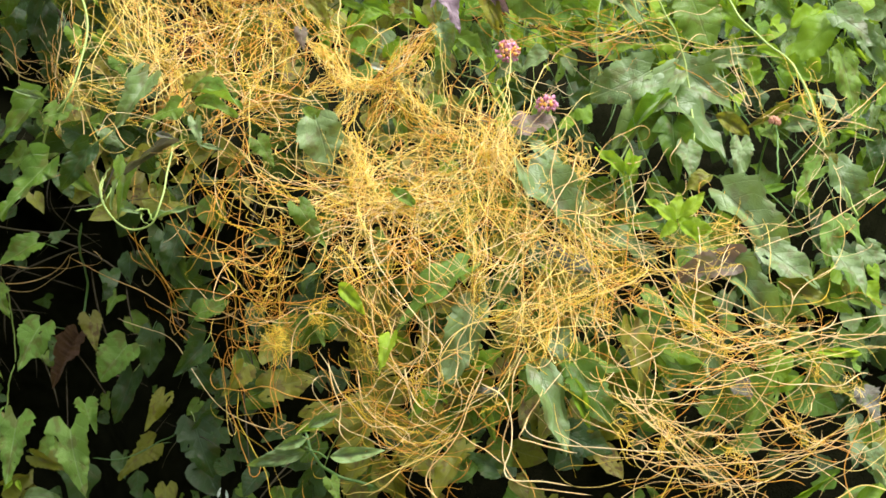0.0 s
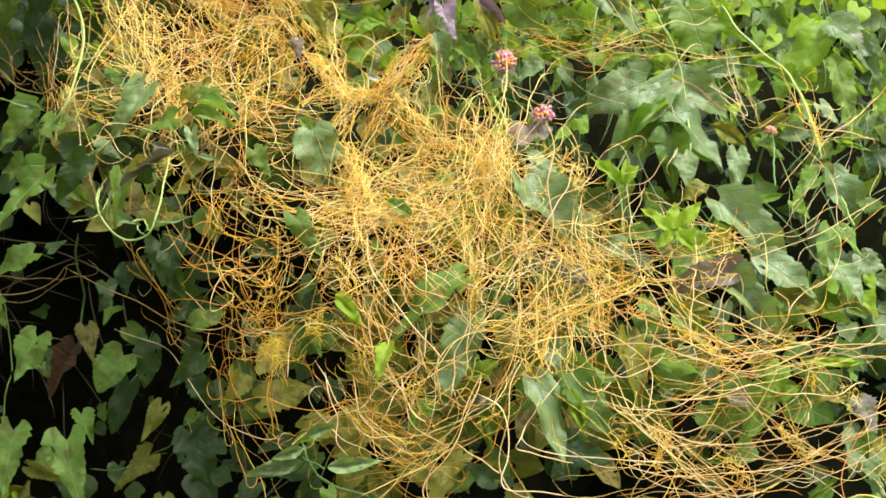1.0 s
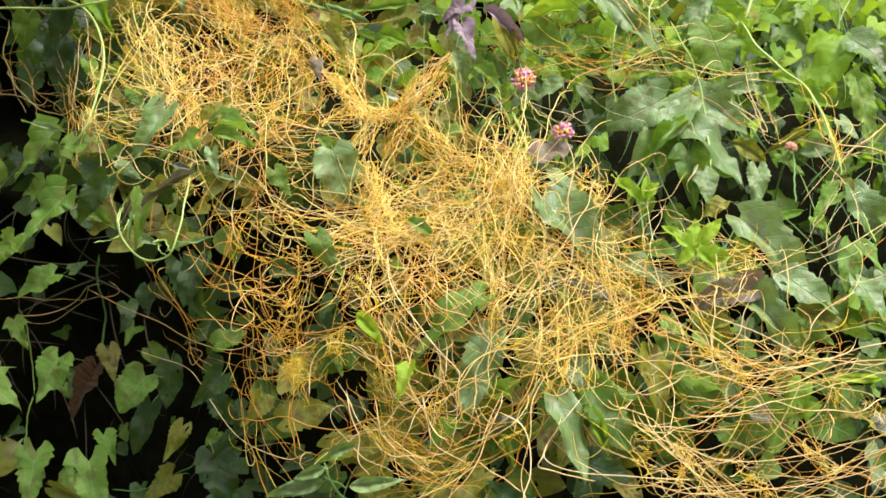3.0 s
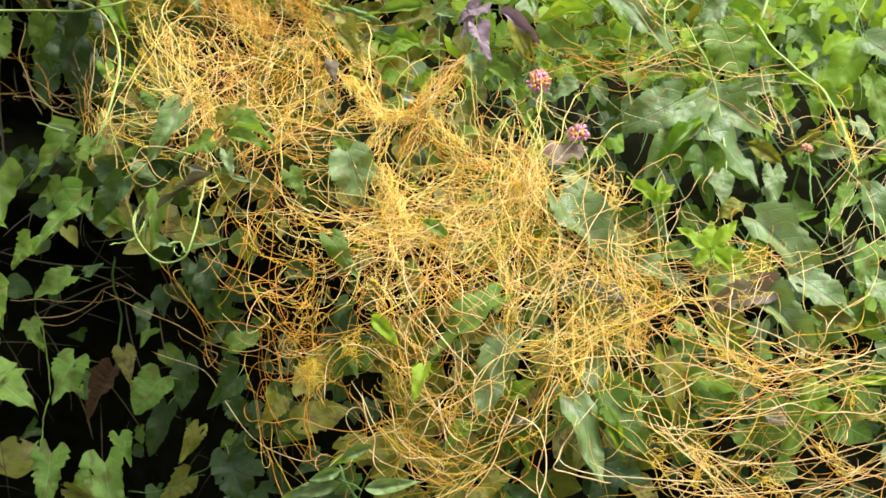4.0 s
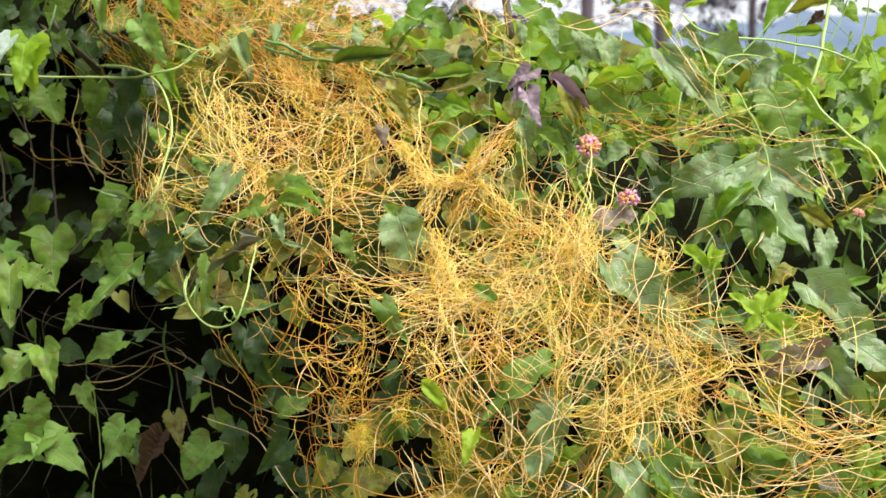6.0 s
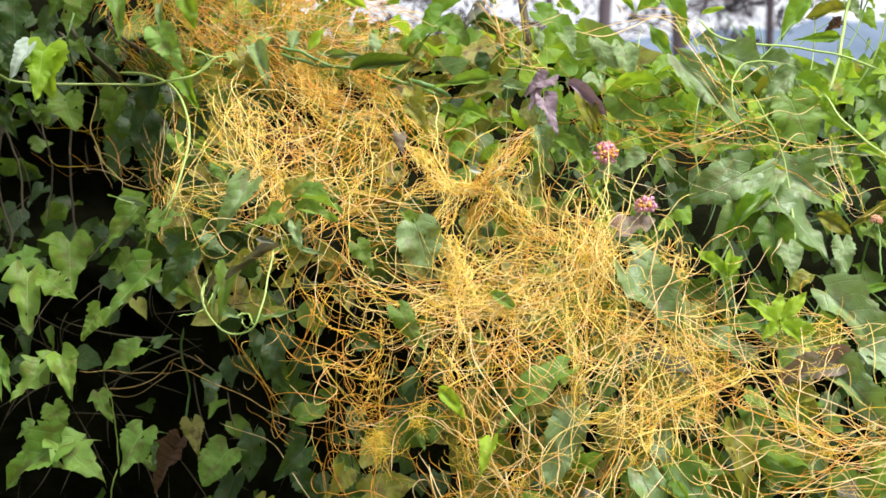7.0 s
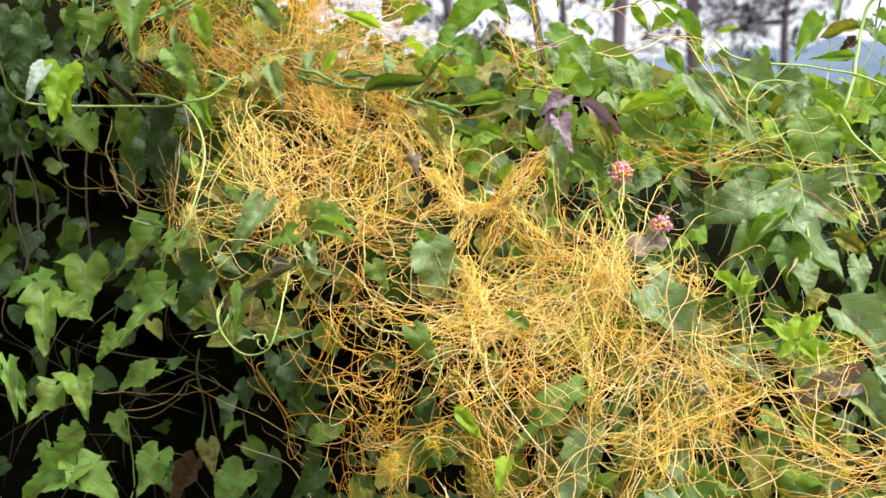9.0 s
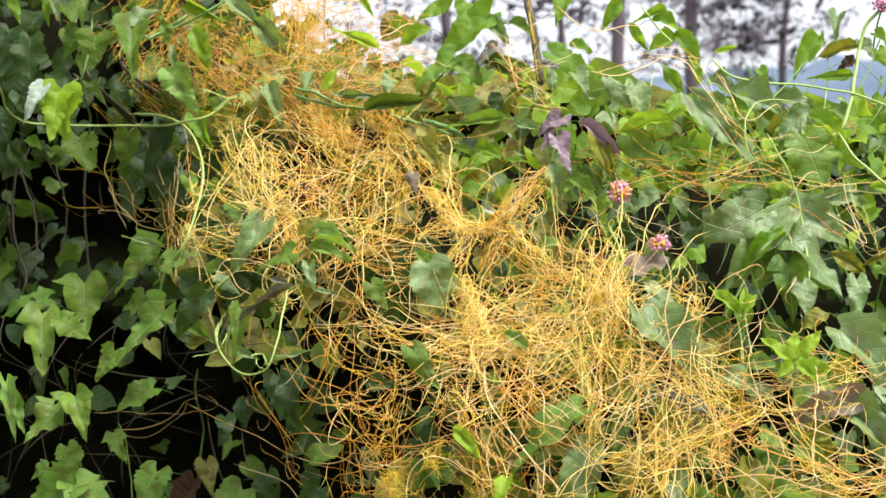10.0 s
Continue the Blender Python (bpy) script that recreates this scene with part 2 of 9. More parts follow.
def leaf_arrays(kind, variant, rows):
    """A blade one long and one wide at most, base at the origin, tip towards +y, upper side +z."""
    key = (kind, variant, rows)
    if key in leaf_store:
        return leaf_store[key]
    rng = np.random.RandomState(hash_of(kind) + variant * 17)
    peak, lobe, draw, tooth, count = PROFILE[kind]
    cols = np.array([-1, -0.5, 0, 0.5, 1]) if rows > 9 else np.array([-1, 0, 1])
    t = np.linspace(0, 1, rows + 1) ** (1.2 if lobe > 0.05 else 1.0)
    rise = np.where(t < peak, 0.34 + 0.66 * np.sqrt(1 - (1 - np.clip(t / peak, 0, 1)) ** 2) if lobe > 0.05 else np.sin(np.clip(t / peak, 0, 1) * np.pi / 2) ** 0.8, 1.0)
    fall = np.where(t > peak, np.cos(np.clip((t - peak) / (1 - peak), 0, 1) * np.pi / 2) ** draw, 1.0)
    if kind in ("heart", "broad", "angled"):
        g = np.clip((t - peak) / (1 - peak), 0, 1)
        fall = (1 - g) ** 0.85 * (1 - 0.22 * np.sin(np.pi * g ** 1.2)) * (1 + 0.3 * g * (1 - g)) if kind != "broad" else (1 - g ** 1.7) ** 0.9
    w = 0.5 * rise * fall
    fold, droop, twist = rng.uniform(0.08, 0.55), rng.uniform(0.04, 0.26), rng.uniform(-0.5, 0.5)
    tooth *= rng.uniform(0.45, 1.15)
    count += rng.randint(0, 3)
    cup, ph, skew = rng.uniform(-0.14, 0.12), rng.uniform(0, 6.28), rng.uniform(-0.16, 0.16)
    if kind == "dead":
        fold, droop = 0.5, 0.5
    jags = rng.uniform(0.5, 1.3, (2, 16))
    V, U = [], []
    for i, tt in enumerate(t):
        for c in cols:
            ww = w[i]
            if abs(c) == 1:
                # teeth that point towards the tip
                way = tt * count + (0.35 if c > 0 else 0)
                ww *= 1 + tooth * jags[int(c > 0), int(way)] * (1.9 * (way % 1.0) ** 1.3 - 0.9) * (1 - tt * 0.6) * min(1.0, tt * 6)
            x = c * ww
            y = tt - lobe * abs(c) ** 1.3 * (1 - tt) ** 4 + (0.05 * abs(c) * tt * (1 - tt) if tooth else 0)
            z = fold * abs(x) - droop * tt * tt + cup * math.sin(tt * 3.1) * abs(c) + twist * x * tt
            z += (0.05 * math.sin(tt * 15 + ph + 2 * c) + 0.07 * math.sin(tt * 8 + 2 * ph - c)) * abs(c) + (rng.uniform(-0.05, 0.05) if kind == "dead" else 0)
            z += 0.12 * ww * (1 - (2 * abs(c) - 1) ** 2) + 0.012 * math.sin(tt * 31 + ph * 3) * c * c
            V.append((x + skew * tt * tt, y, z))
            U.append((0.5 + x, tt))
    m = len(cols)
    Q = [(i * m + k, i * m + k + 1, (i + 1) * m + k + 1, (i + 1) * m + k) for i in range(rows) for k in range(m - 1)]
    leaf_store[key] = (np.array(V), np.array(Q), np.array(U))
    return leaf_store[key]


def hash_of(word):
    return sum(ord(ch) * (i + 3) for i, ch in enumerate(word)) % 1000


def leaf_matrix(x, y, z, length, turn, dip, roll, width):
    """turn: where the tip points, clockwise from straight up; dip: how far it comes forward; roll: about its own rib."""
    a = Vector((math.sin(radians(turn)), 0, math.cos(radians(turn))))
    out = Vector((0, -1, 0))
    along = a * math.cos(radians(dip)) + out * math.sin(radians(dip))
    up = out * math.cos(radians(dip)) - a * math.sin(radians(dip))
    up = Matrix.Rotation(radians(roll), 3, along) @ up
    across = along.cross(up)
    m = Matrix((across * length * width, along * length, up * length * 1.05)).transposed().to_4x4()
    m.translation = (x, y, z)
    return m


leaf_meshes = {}
leaf_count = [0]
leaf_stalks = []
for k in range(6):
    u = np.linspace(0, 1, 8)
    bend = (-0.14, 0.1, -0.05, 0.16, 0.04, -0.1)[k]
    V, Q = tubes(np.stack([bend * u ** 2, 0.02 - 0.4 * u, -0.6 * u ** 1.3], -1)[None], [0.011], 5, 0.05)
    leaf_stalks.append(raw_mesh("leaf_stalk", V, Q, None, [STALK["pale" if k % 2 else "moss"]]))


def leaf(plant, kind, tint, x, z, lift, length, turn, dip, roll, width):
    leaf_count[0] += 1
    v = (leaf_count[0] * 7) % 8
    key = (kind, tint, v)
    # no two blades hang quite alike
    dip += 6 * math.sin(leaf_count[0] * 2.7)
    roll += 8 * math.sin(leaf_count[0] * 4.3)
    if key not in leaf_meshes:
        V, Q, U = leaf_arrays(kind, v, 52)
        leaf_meshes[key] = raw_mesh("leaf", V, Q, U, [LEAF[tint]])
    ob = child("leaf", leaf_meshes[key], plant)
    ob.matrix_world = leaf_matrix(x, float(face(x, z)) - lift, z, length, turn, dip, roll, width)
    if kind != "dead":
        child("leaf_stalk", leaf_stalks[v % 6], ob)
    return ob


def stem(plant, tint, radius, lift, points):
    n = max(12, len(points) * 7)
    p = smooth_line(points, n)
    line = on_face(p[:, 0], p[:, 1], lift + 0.004 * np.sin(np.linspace(0, 7, n)))
    line += 0.0004 * np.stack([np.sin(np.linspace(0, 29, n)), np.zeros(n), np.cos(np.linspace(0, 23, n))], -1)
    V, Q = tubes(line[None], [radius * 0.62], 8, 0.04)
    return child("stem", raw_mesh("stem", V, Q, None, [STALK[tint]]), plant)


# ---- dodder ----
strands = {}
dice = np.random.RandomState(5)


def keep(clump, tint, lines, girth):
    for line, g in zip(lines, girth):
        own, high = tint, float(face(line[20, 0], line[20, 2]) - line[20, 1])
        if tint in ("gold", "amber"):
            # gold is likelier the further out a strand lies, amber and mustard further in
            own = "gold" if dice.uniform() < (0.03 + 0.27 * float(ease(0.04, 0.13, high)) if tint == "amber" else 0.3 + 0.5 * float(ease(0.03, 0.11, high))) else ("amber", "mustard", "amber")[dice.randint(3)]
        elif tint == "peach" and dice.uniform() < 0.35:
            own = ("gold", "amber")[dice.randint(2)]
        strands.setdefault(clump, []).append((own, line, g))


def waves(count, s, low, high, terms=3):
    """Smooth random wandering along s (count, n), about one in size."""
    out = np.zeros_like(s)
    for _ in range(terms):
        k = 2 * np.pi / dice.uniform(low, high, (count, 1))
        out += np.sin(k * s + dice.uniform(0, 6.283, (count, 1))) * dice.uniform(0.4, 1.0, (count, 1))
    return out / terms ** 0.5


def kinks(count, s, gap):
    """Small changes of heading at the nodes of each strand."""
    knots = np.cumsum(dice.normal(0, 1, (count, 40)), 1)
    at = (s - s.min(1, keepdims=True)) / gap + dice.uniform(0, 3, (count, 1))
    low = np.clip(at.astype(int), 0, 38)
    f = np.clip((at - low - 0.5) * 3 + 0.5, 0, 1)
    rows = np.arange(count)[:, None]
    return knots[rows, low] * (1 - f) + knots[rows, low + 1] * f


def wander_along(way, step, hook):
    """Places along strands from their headings, centred on the middle, with a hook at either end."""
    count, n = way.shape
    u = np.linspace(-1, 1, n)[None]
    way = way + hook * (dice.normal(0, 1, (count, 1)) * ease(0.72, 1.0, u) + dice.normal(0, 1, (count, 1)) * ease(0.72, 1.0, -u))
    x, z = np.cumsum(np.cos(way), 1) * step, np.cumsum(np.sin(way), 1) * step
    return x - x[:, n // 2:n // 2 + 1], z - z[:, n // 2:n // 2 + 1]


def run(clump, tint, count, spread, low, high, curl, girth, lift, points):
    """Strands that follow one course across the thicket, crossing and winding round each other."""
    n = 52
    guide = smooth_line(points, 160)
    total = float(np.linalg.norm(np.diff(guide, axis=0), axis=1).sum())
    count = max(2, int(count * 0.77))
    length = np.minimum(dice.uniform(low, high, (count, 1)) * 1.05, total * dice.uniform(0.6, 1.15, (count, 1)))
    mid = dice.uniform(0.15, 0.85, (count, 1)) * total
    s = mid + np.linspace(-0.5, 0.5, n)[None] * length
    at = np.clip(s, 0, total) / total * 159
    d = np.gradient(guide, axis=0)
    course = np.unwrap(np.arctan2(d[:, 1], d[:, 0]))
    tight = spread < 0.0075 and curl < 0.38
    loose = 0.15 if tight else 0.2 + 0.36 * curl
    stray = dice.normal(0, 1, (count, 1)) * np.where(dice.uniform(0, 1, (count, 1)) < (0.05 if tight else 0.13), 0.6, 0.06 if tight else 0.1)
    swing = loose * waves(count, s, 0.09, 0.32, 2) + 0.8 * loose * waves(count, s, 0.035, 0.08, 2) + 0.05 * kinks(count, s, 0.02)
    way = np.interp(at, np.arange(160), course) + stray + swing - 0.75 * swing.mean(1, keepdims=True)
    x, z = wander_along(way, length / (n - 1), 0.5 if tight else 1.5)
    if tight and high <= 0.26:
        # a braid: strands that wind about each other and draw together at both ends
        gx, gz, gc = (np.interp(at, np.arange(160), v) for v in (guide[:, 0], guide[:, 1], course))
        swell = 0.45 + 1.1 * np.sin(np.pi * np.clip(s, 0, total) / total)
        twist = 2 * np.pi * s / dice.uniform(0.05, 0.11, (count, 1)) + dice.uniform(0, 6.283, (count, 1))
        r = spread * swell * dice.uniform(0.3, 1.5, (count, 1)) * (1 + 0.3 * waves(count, s, 0.015, 0.04))
        x, z = gx - np.sin(gc) * r * np.cos(twist), gz + np.cos(gc) * r * np.cos(twist)
        keep(clump, tint, on_face(x, z, lift + r * np.sin(twist)), dice.gamma(12, 1 / 12, count) * 0.00031 * girth)
        return
    own = spread * dice.gamma(2.2, 0.5, (count, 1)) * np.sign(dice.normal(0, 1, (count, 1)))
    k = mid / total * 159
    gx, gz, gc = (np.interp(k, np.arange(160), v) for v in (guide[:, 0], guide[:, 1], course))
    x, z = x + gx - np.sin(gc) * own, z + gz + np.cos(gc) * own
    depth = lift + (0.006 + spread * 0.8) * (dice.normal(0, 0.8, (count, 1)) + 0.8 * waves(count, s, 0.05, 0.2, 2))
    tip = np.clip((np.abs(np.linspace(-1, 1, n)) - 0.75) / 0.25, 0, 1)[None] ** 2
    depth = depth - tip * dice.uniform(0.0, 0.06, (count, 1))
    keep(clump, tint, on_face(x, z, np.maximum(depth, -0.05)), dice.gamma(12, 1 / 12, count) * 0.00031 * girth)


def coils(clump, tint, count, spread, girth, lift, points):
    """Short tight windings of one strand round another along the same course."""
    n = 120
    guide = smooth_line(points, 160)
    total = float(np.linalg.norm(np.diff(guide, axis=0), axis=1).sum())
    length = dice.uniform(0.02, 0.05, (count, 1))
    s = dice.uniform(0, total, (count, 1)) + np.linspace(-0.5, 0.5, n)[None] * length
    at = np.clip(s, 0, total) / total * 159
    gx, gz = (np.interp(at, np.arange(160), guide[:, k]) for k in (0, 1))
    d = np.gradient(guide, axis=0)
    d /= np.linalg.norm(d, axis=1, keepdims=True)
    dx, dz = (np.interp(at, np.arange(160), d[:, k]) for k in (0, 1))
    r, pitch = dice.uniform(0.0005, 0.0011, (count, 1)) * (1 + 0.45 * waves(count, s, 0.004, 0.02)), dice.uniform(0.0022, 0.0042, (count, 1))
    ang = 2 * np.pi * s / pitch + 1.2 * waves(count, s, 0.004, 0.015) + dice.uniform(0, 6.283, (count, 1))
    side = spread * (dice.normal(0, 0.8, (count, 1)) + 0.5 * waves(count, s, 0.07, 0.2)) + r * np.cos(ang)
    depth = lift + spread * 0.3 * dice.normal(0, 0.7, (count, 1)) + 0.008 + r * np.sin(ang)
    keep(clump, tint, on_face(gx - dz * side, gz + dx * side, depth), dice.uniform(0.8, 1.1, count) * 0.00042 * girth)


def fuzz(clump, tint, count, spread, girth, lift, points):
    """Curly side shoots: short and mossy along a tight bundle, open loops about a loose one."""
    n = 40
    guide = smooth_line(points, 160)
    tight = spread < 0.011
    count = count if tight else int(count * 0.42)
    length = dice.uniform(0.006, 0.026, (count, 1)) if tight else dice.uniform(0.03, 0.1, (count, 1))
    s = np.linspace(0, 1, n)[None] * length
    at = dice.uniform(0, 159, (count, 1))
    bend = (150 if tight else 26) * dice.normal(0, 0.8, (count, 1))
    way = dice.uniform(0, 6.283, (count, 1)) + bend * s + (0.5 if tight else 0.7) * waves(count, s, 0.02, 0.07)
    x, z = wander_along(way, length / (n - 1), 0.8)
    x += np.interp(at, np.arange(160), guide[:, 0]) + spread * dice.normal(0, 1, (count, 1))
    z += np.interp(at, np.arange(160), guide[:, 1]) + spread * dice.normal(0, 1, (count, 1))
    depth = lift + (0.004 + 0.6 * spread) * dice.normal(0, 1, (count, 1)) + 0.005 * waves(count, s, 0.015, 0.06)
    keep(clump, tint, on_face(x, z, depth), dice.gamma(12, 1 / 12, count) * 0.00031 * girth)


def tangle(clump, tint, count, cx, cz, rx, rz, low, high, wander, girth, near, far):
    """Loose strands that loop about within a patch."""
    n = 52
    count = max(2, int(count * 0.6))
    length = dice.uniform(low, high, (count, 1))
    s = np.linspace(0, 1, n)[None] * length
    way = dice.uniform(0, 6.283, (count, 1)) + 1.9 * wander * dice.normal(0, 0.7, (count, 1)) * s + 0.55 * waves(count, s, 0.09, 0.3, 2) + 0.32 * waves(count, s, 0.03, 0.08) + 0.06 * kinks(count, s, 0.025)
    x, z = wander_along(way, length / (n - 1), 1.6)
    u, v = dice.uniform(0, 6.283, (count, 1)), np.sqrt(dice.uniform(0, 1, (count, 1)))
    x += cx + rx * v * np.cos(u)
    z += cz + rz * v * np.sin(u)
    tip = np.clip((np.abs(np.linspace(-1, 1, n)) - 0.7) / 0.3, 0, 1)[None] ** 2
    depth = dice.uniform(near, far, (count, 1)) + 0.012 * waves(count, s, 0.05, 0.2) - tip * dice.uniform(0.0, 0.04, (count, 1))
    keep(clump, tint, on_face(x, z, depth), dice.gamma(12, 1 / 12, count) * 0.00031 * girth)


def strand(clump, tint, girth, lift, points):
    """One strand that can be followed by eye."""
    n = 44
    p = smooth_line(points, n)
    s = np.linspace(0, 1, n)[None]
    line = on_face(p[:, 0], p[:, 1], lift + 0.008 * waves(1, s, 0.3, 0.9)[0])
    strands.setdefault(clump, []).insert(0, (tint, line, 0.00034 * girth))


def close_clump(clump, label, singles=120):
    """Builds a clump: some strands one by one, all the others as one mass."""
    ob = thing("dodder_clump", label, "dodder", "dodder over the thicket")
    rows = strands[clump]
    for tint in DODDER:
        first = [(line, g) for t, line, g in rows[:singles] if t == tint]
        for line, g in first:
            V, Q = tubes(line[None], [g], 6)
            child("strand", raw_mesh("strand", V, Q, None, [DODDER[tint]]), ob)
    V, Q, I, base = [], [], [], 0
    for k, tint in enumerate(DODDER):
        for n in sorted({len(line) for _, line, _ in rows}):
            some = [(line, g) for t, line, g in rows[singles:] if t == tint and len(line) == n]
            if not some:
                continue
            v, q = tubes([a for a, _ in some], [g for _, g in some], 5 if n < 100 else 4)
            V.append(v), Q.append(q + base), I.append(np.full(len(q), k))
            base += len(v)
    if V:
        mass = child("strand_mass", raw_mesh("strand_mass", np.vstack(V), np.vstack(Q), None, list(DODDER.values()), np.concatenate(I)), ob)
        tagged(mass, "countless fine yellow-orange strands", kind="stuff")
    return ob


# ---- ground and distance ----
def plain_material(name, a, b, scale, rough=0.9, bump_by=0.02):
    m, n, l, p = material(name)
    at = n.new("ShaderNodeTexCoord").outputs["Object"]
    big, small = noise_node(n, l, scale, 6, at), noise_node(n, l, scale * 14, 4, at)
    col = mix_node(n, l, ramp(n, l, big, 0.35, 0.65), a, b)
    col = mix_node(n, l, math_node(n, l, "MULTIPLY", small, 0.6), col, tuple(c * 0.45 for c in a))
    l.new(col, p.inputs["Base Color"])
    p.inputs["Roughness"].default_value = rough
    p.inputs["Specular IOR Level"].default_value = 0.1
    bump = n.new("ShaderNodeBump")
    bump.inputs["Distance"].default_value = bump_by
    l.new(small, bump.inputs["Height"])
    l.new(bump.outputs[0], p.inputs["Normal"])
    return m


soil = plain_material("soil_and_grass", (0.05, 0.07, 0.02), (0.11, 0.10, 0.05), 0.6)
# the bluish base colour carries the haze of distance
hill_stuff = plain_material("far_woods_hazed", (0.10, 0.14, 0.19), (0.17, 0.21, 0.28), 0.01, bump_by=0.5)
# near-black, so the thicket's inner shade sits in the colour
core_shade = plain_material("thicket_shade", (0.008, 0.009, 0.004), (0.016, 0.016, 0.008), 30.0, bump_by=0.004)
core_shade.node_tree.nodes["Principled BSDF"].inputs["Specular IOR Level"].default_value = 0.0

xs = np.concatenate([-np.geomspace(2000, 3, 24), np.linspace(-2, 2, 9), np.geomspace(3, 2000, 24)])
ys = xs + 5
X, Y = np.meshgrid(xs, ys, indexing="ij")
Z = 0.05 * np.sin(X * 1.3) * np.sin(Y * 0.9) * (np.abs(X) + np.abs(Y) < 80)
m = len(ys)
Q = [(i * m + j, (i + 1) * m + j, (i + 1) * m + j + 1, i * m + j + 1) for i in range(len(xs) - 1) for j in range(m - 1)]
ground = tagged(new("ground", raw_mesh("ground", np.stack([X, Y, Z], -1).reshape(-1, 3), Q, None, [soil])), "grassy brown soil under the thicket", "ground", kind="structure")


def ridge(y, height, seed):
    """A long far hill with an uneven crest."""
    rng = np.random.RandomState(seed)
    x = np.linspace(-900, 900, 120)
    top = height * (0.75 + 0.2 * np.sin(x / 170 + rng.uniform(0, 6)) + 0.1 * np.sin(x / 57 + rng.uniform(0, 6)) + 0.03 * rng.normal(0, 1, 120))
    V, Q = [], []
    for i in range(120):
        for k, f in enumerate((0, 0.45, 0.8, 1.0, 0.8, 0)):
            V.append((x[i], y + (k - 3) * 60 + 8 * math.sin(i), -0.5 + top[i] * f))
    for i in range(119):
        for k in range(5):
            Q.append((i * 6 + k, (i + 1) * 6 + k, (i + 1) * 6 + k + 1, i * 6 + k + 1))
    return tagged(new("hill", raw_mesh("hill", V, Q, None, [hill_stuff])), "wooded hill far away, blue haze put into its colour", "hill", kind="structure")


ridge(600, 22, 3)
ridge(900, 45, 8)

bark = stalk_material("tree_bark", (0.08, 0.058, 0.07), (0.15, 0.115, 0.13), 0.9, size=6)
far_leaf = plain_material("tree_leaves", (0.05, 0.043, 0.05), (0.09, 0.08, 0.095), 0.5)


def tree(x, y, height, girth, seed, leaves, crown):
    """A tall tree with bare limbs and a loose crown."""
    rng = np.random.RandomState(seed)
    ob = thing("tree", "tall sparse dark tree far behind the thicket", "tree", "trees behind the thicket")
    ob.location = (x, y, 0)
    n = 24
    s = np.linspace(0, 1, n)
    trunk = np.stack([0.5 * s ** 2 * rng.normal() + 0.06 * np.sin(7 * s), 0.3 * s ** 2 * rng.normal() + 0 * s, s * height], -1)
    V, Q = tubes(trunk[None], [girth], 9, 0.3)
    child("trunk", raw_mesh("trunk", V, Q, None, [bark]), ob)
    ends = []
    for i in range(22):
        f = rng.uniform(crown, 0.95)
        a, reach = rng.uniform(0, 6.283), rng.uniform(0.2, 0.42) * height * (1.15 - f)
        base = np.array([np.interp(f, s, trunk[:, k]) for k in range(3)])
        u = np.linspace(0, 1, 14)[:, None]
        limb = base + u * np.array([math.cos(a), math.sin(a), rng.uniform(0.2, 0.8)]) * reach * 1.6 + 0.12 * reach * np.sin(u * rng.uniform(4, 8, 3))
        V, Q = tubes(limb[None], [girth * 0.5 * (1.2 - f)], 6, 0.9)
        child("limb", raw_mesh("limb", V, Q, None, [bark]), ob)
        ends += [limb[k] for k in range(5, 14)]
    ends = np.array(ends)
    c = ends[rng.randint(0, len(ends), leaves)] + rng.normal(0, 0.16, (leaves, 3)) * height * 0.11
    q = rng.normal(0, 1, (leaves, 2, 3))
    q /= np.linalg.norm(q, axis=2, keepdims=True)
    q *= rng.uniform(0.05, 0.13, (leaves, 1, 1)) * height * 0.12
    V = np.stack([c - q[:, 0], c + q[:, 1] * 0.5, c + q[:, 0], c - q[:, 1] * 0.5], 1).reshape(-1, 3)
    tagged(child("crown", raw_mesh("crown", V, np.arange(len(V)).reshape(-1, 4), None, [far_leaf]), ob), kind="stuff")
    return ob


tree(0.58, 22.0, 6.5, 0.075, 3, 900, 0.26)
tree(1.75, 25.0, 4.6, 0.09, 5, 1500, 0.42)
tree(0.15, 28.0, 6.2, 0.05, 9, 1100, 0.3)
tree(3.5, 30.0, 4.4, 0.06, 12, 1500, 0.3)
tree(-1.3, 26.0, 4.6, 0.07, 15, 1500, 0.25)
tree(-5.5, 24.0, 7.0, 0.14, 21, 2600, 0.15)

# ---- near-black sheet that stands in for the shade within the thicket ----
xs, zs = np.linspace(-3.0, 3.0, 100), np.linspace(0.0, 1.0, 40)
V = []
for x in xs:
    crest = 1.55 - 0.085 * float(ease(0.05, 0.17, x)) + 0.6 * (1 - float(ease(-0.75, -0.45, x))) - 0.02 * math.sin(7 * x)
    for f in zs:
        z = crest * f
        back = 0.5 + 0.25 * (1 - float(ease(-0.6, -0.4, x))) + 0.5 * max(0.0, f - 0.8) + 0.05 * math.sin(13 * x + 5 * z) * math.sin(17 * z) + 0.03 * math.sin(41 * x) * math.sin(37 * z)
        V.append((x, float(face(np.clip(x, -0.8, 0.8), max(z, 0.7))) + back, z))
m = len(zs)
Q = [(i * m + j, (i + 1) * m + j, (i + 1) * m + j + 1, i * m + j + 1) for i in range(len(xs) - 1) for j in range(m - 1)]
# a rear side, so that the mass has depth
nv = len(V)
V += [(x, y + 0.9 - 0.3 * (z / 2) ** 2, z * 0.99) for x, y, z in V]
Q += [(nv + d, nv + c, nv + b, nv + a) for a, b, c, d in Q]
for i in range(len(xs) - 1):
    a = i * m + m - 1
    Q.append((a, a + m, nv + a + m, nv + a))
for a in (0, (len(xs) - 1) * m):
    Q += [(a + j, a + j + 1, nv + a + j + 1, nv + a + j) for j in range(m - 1)]
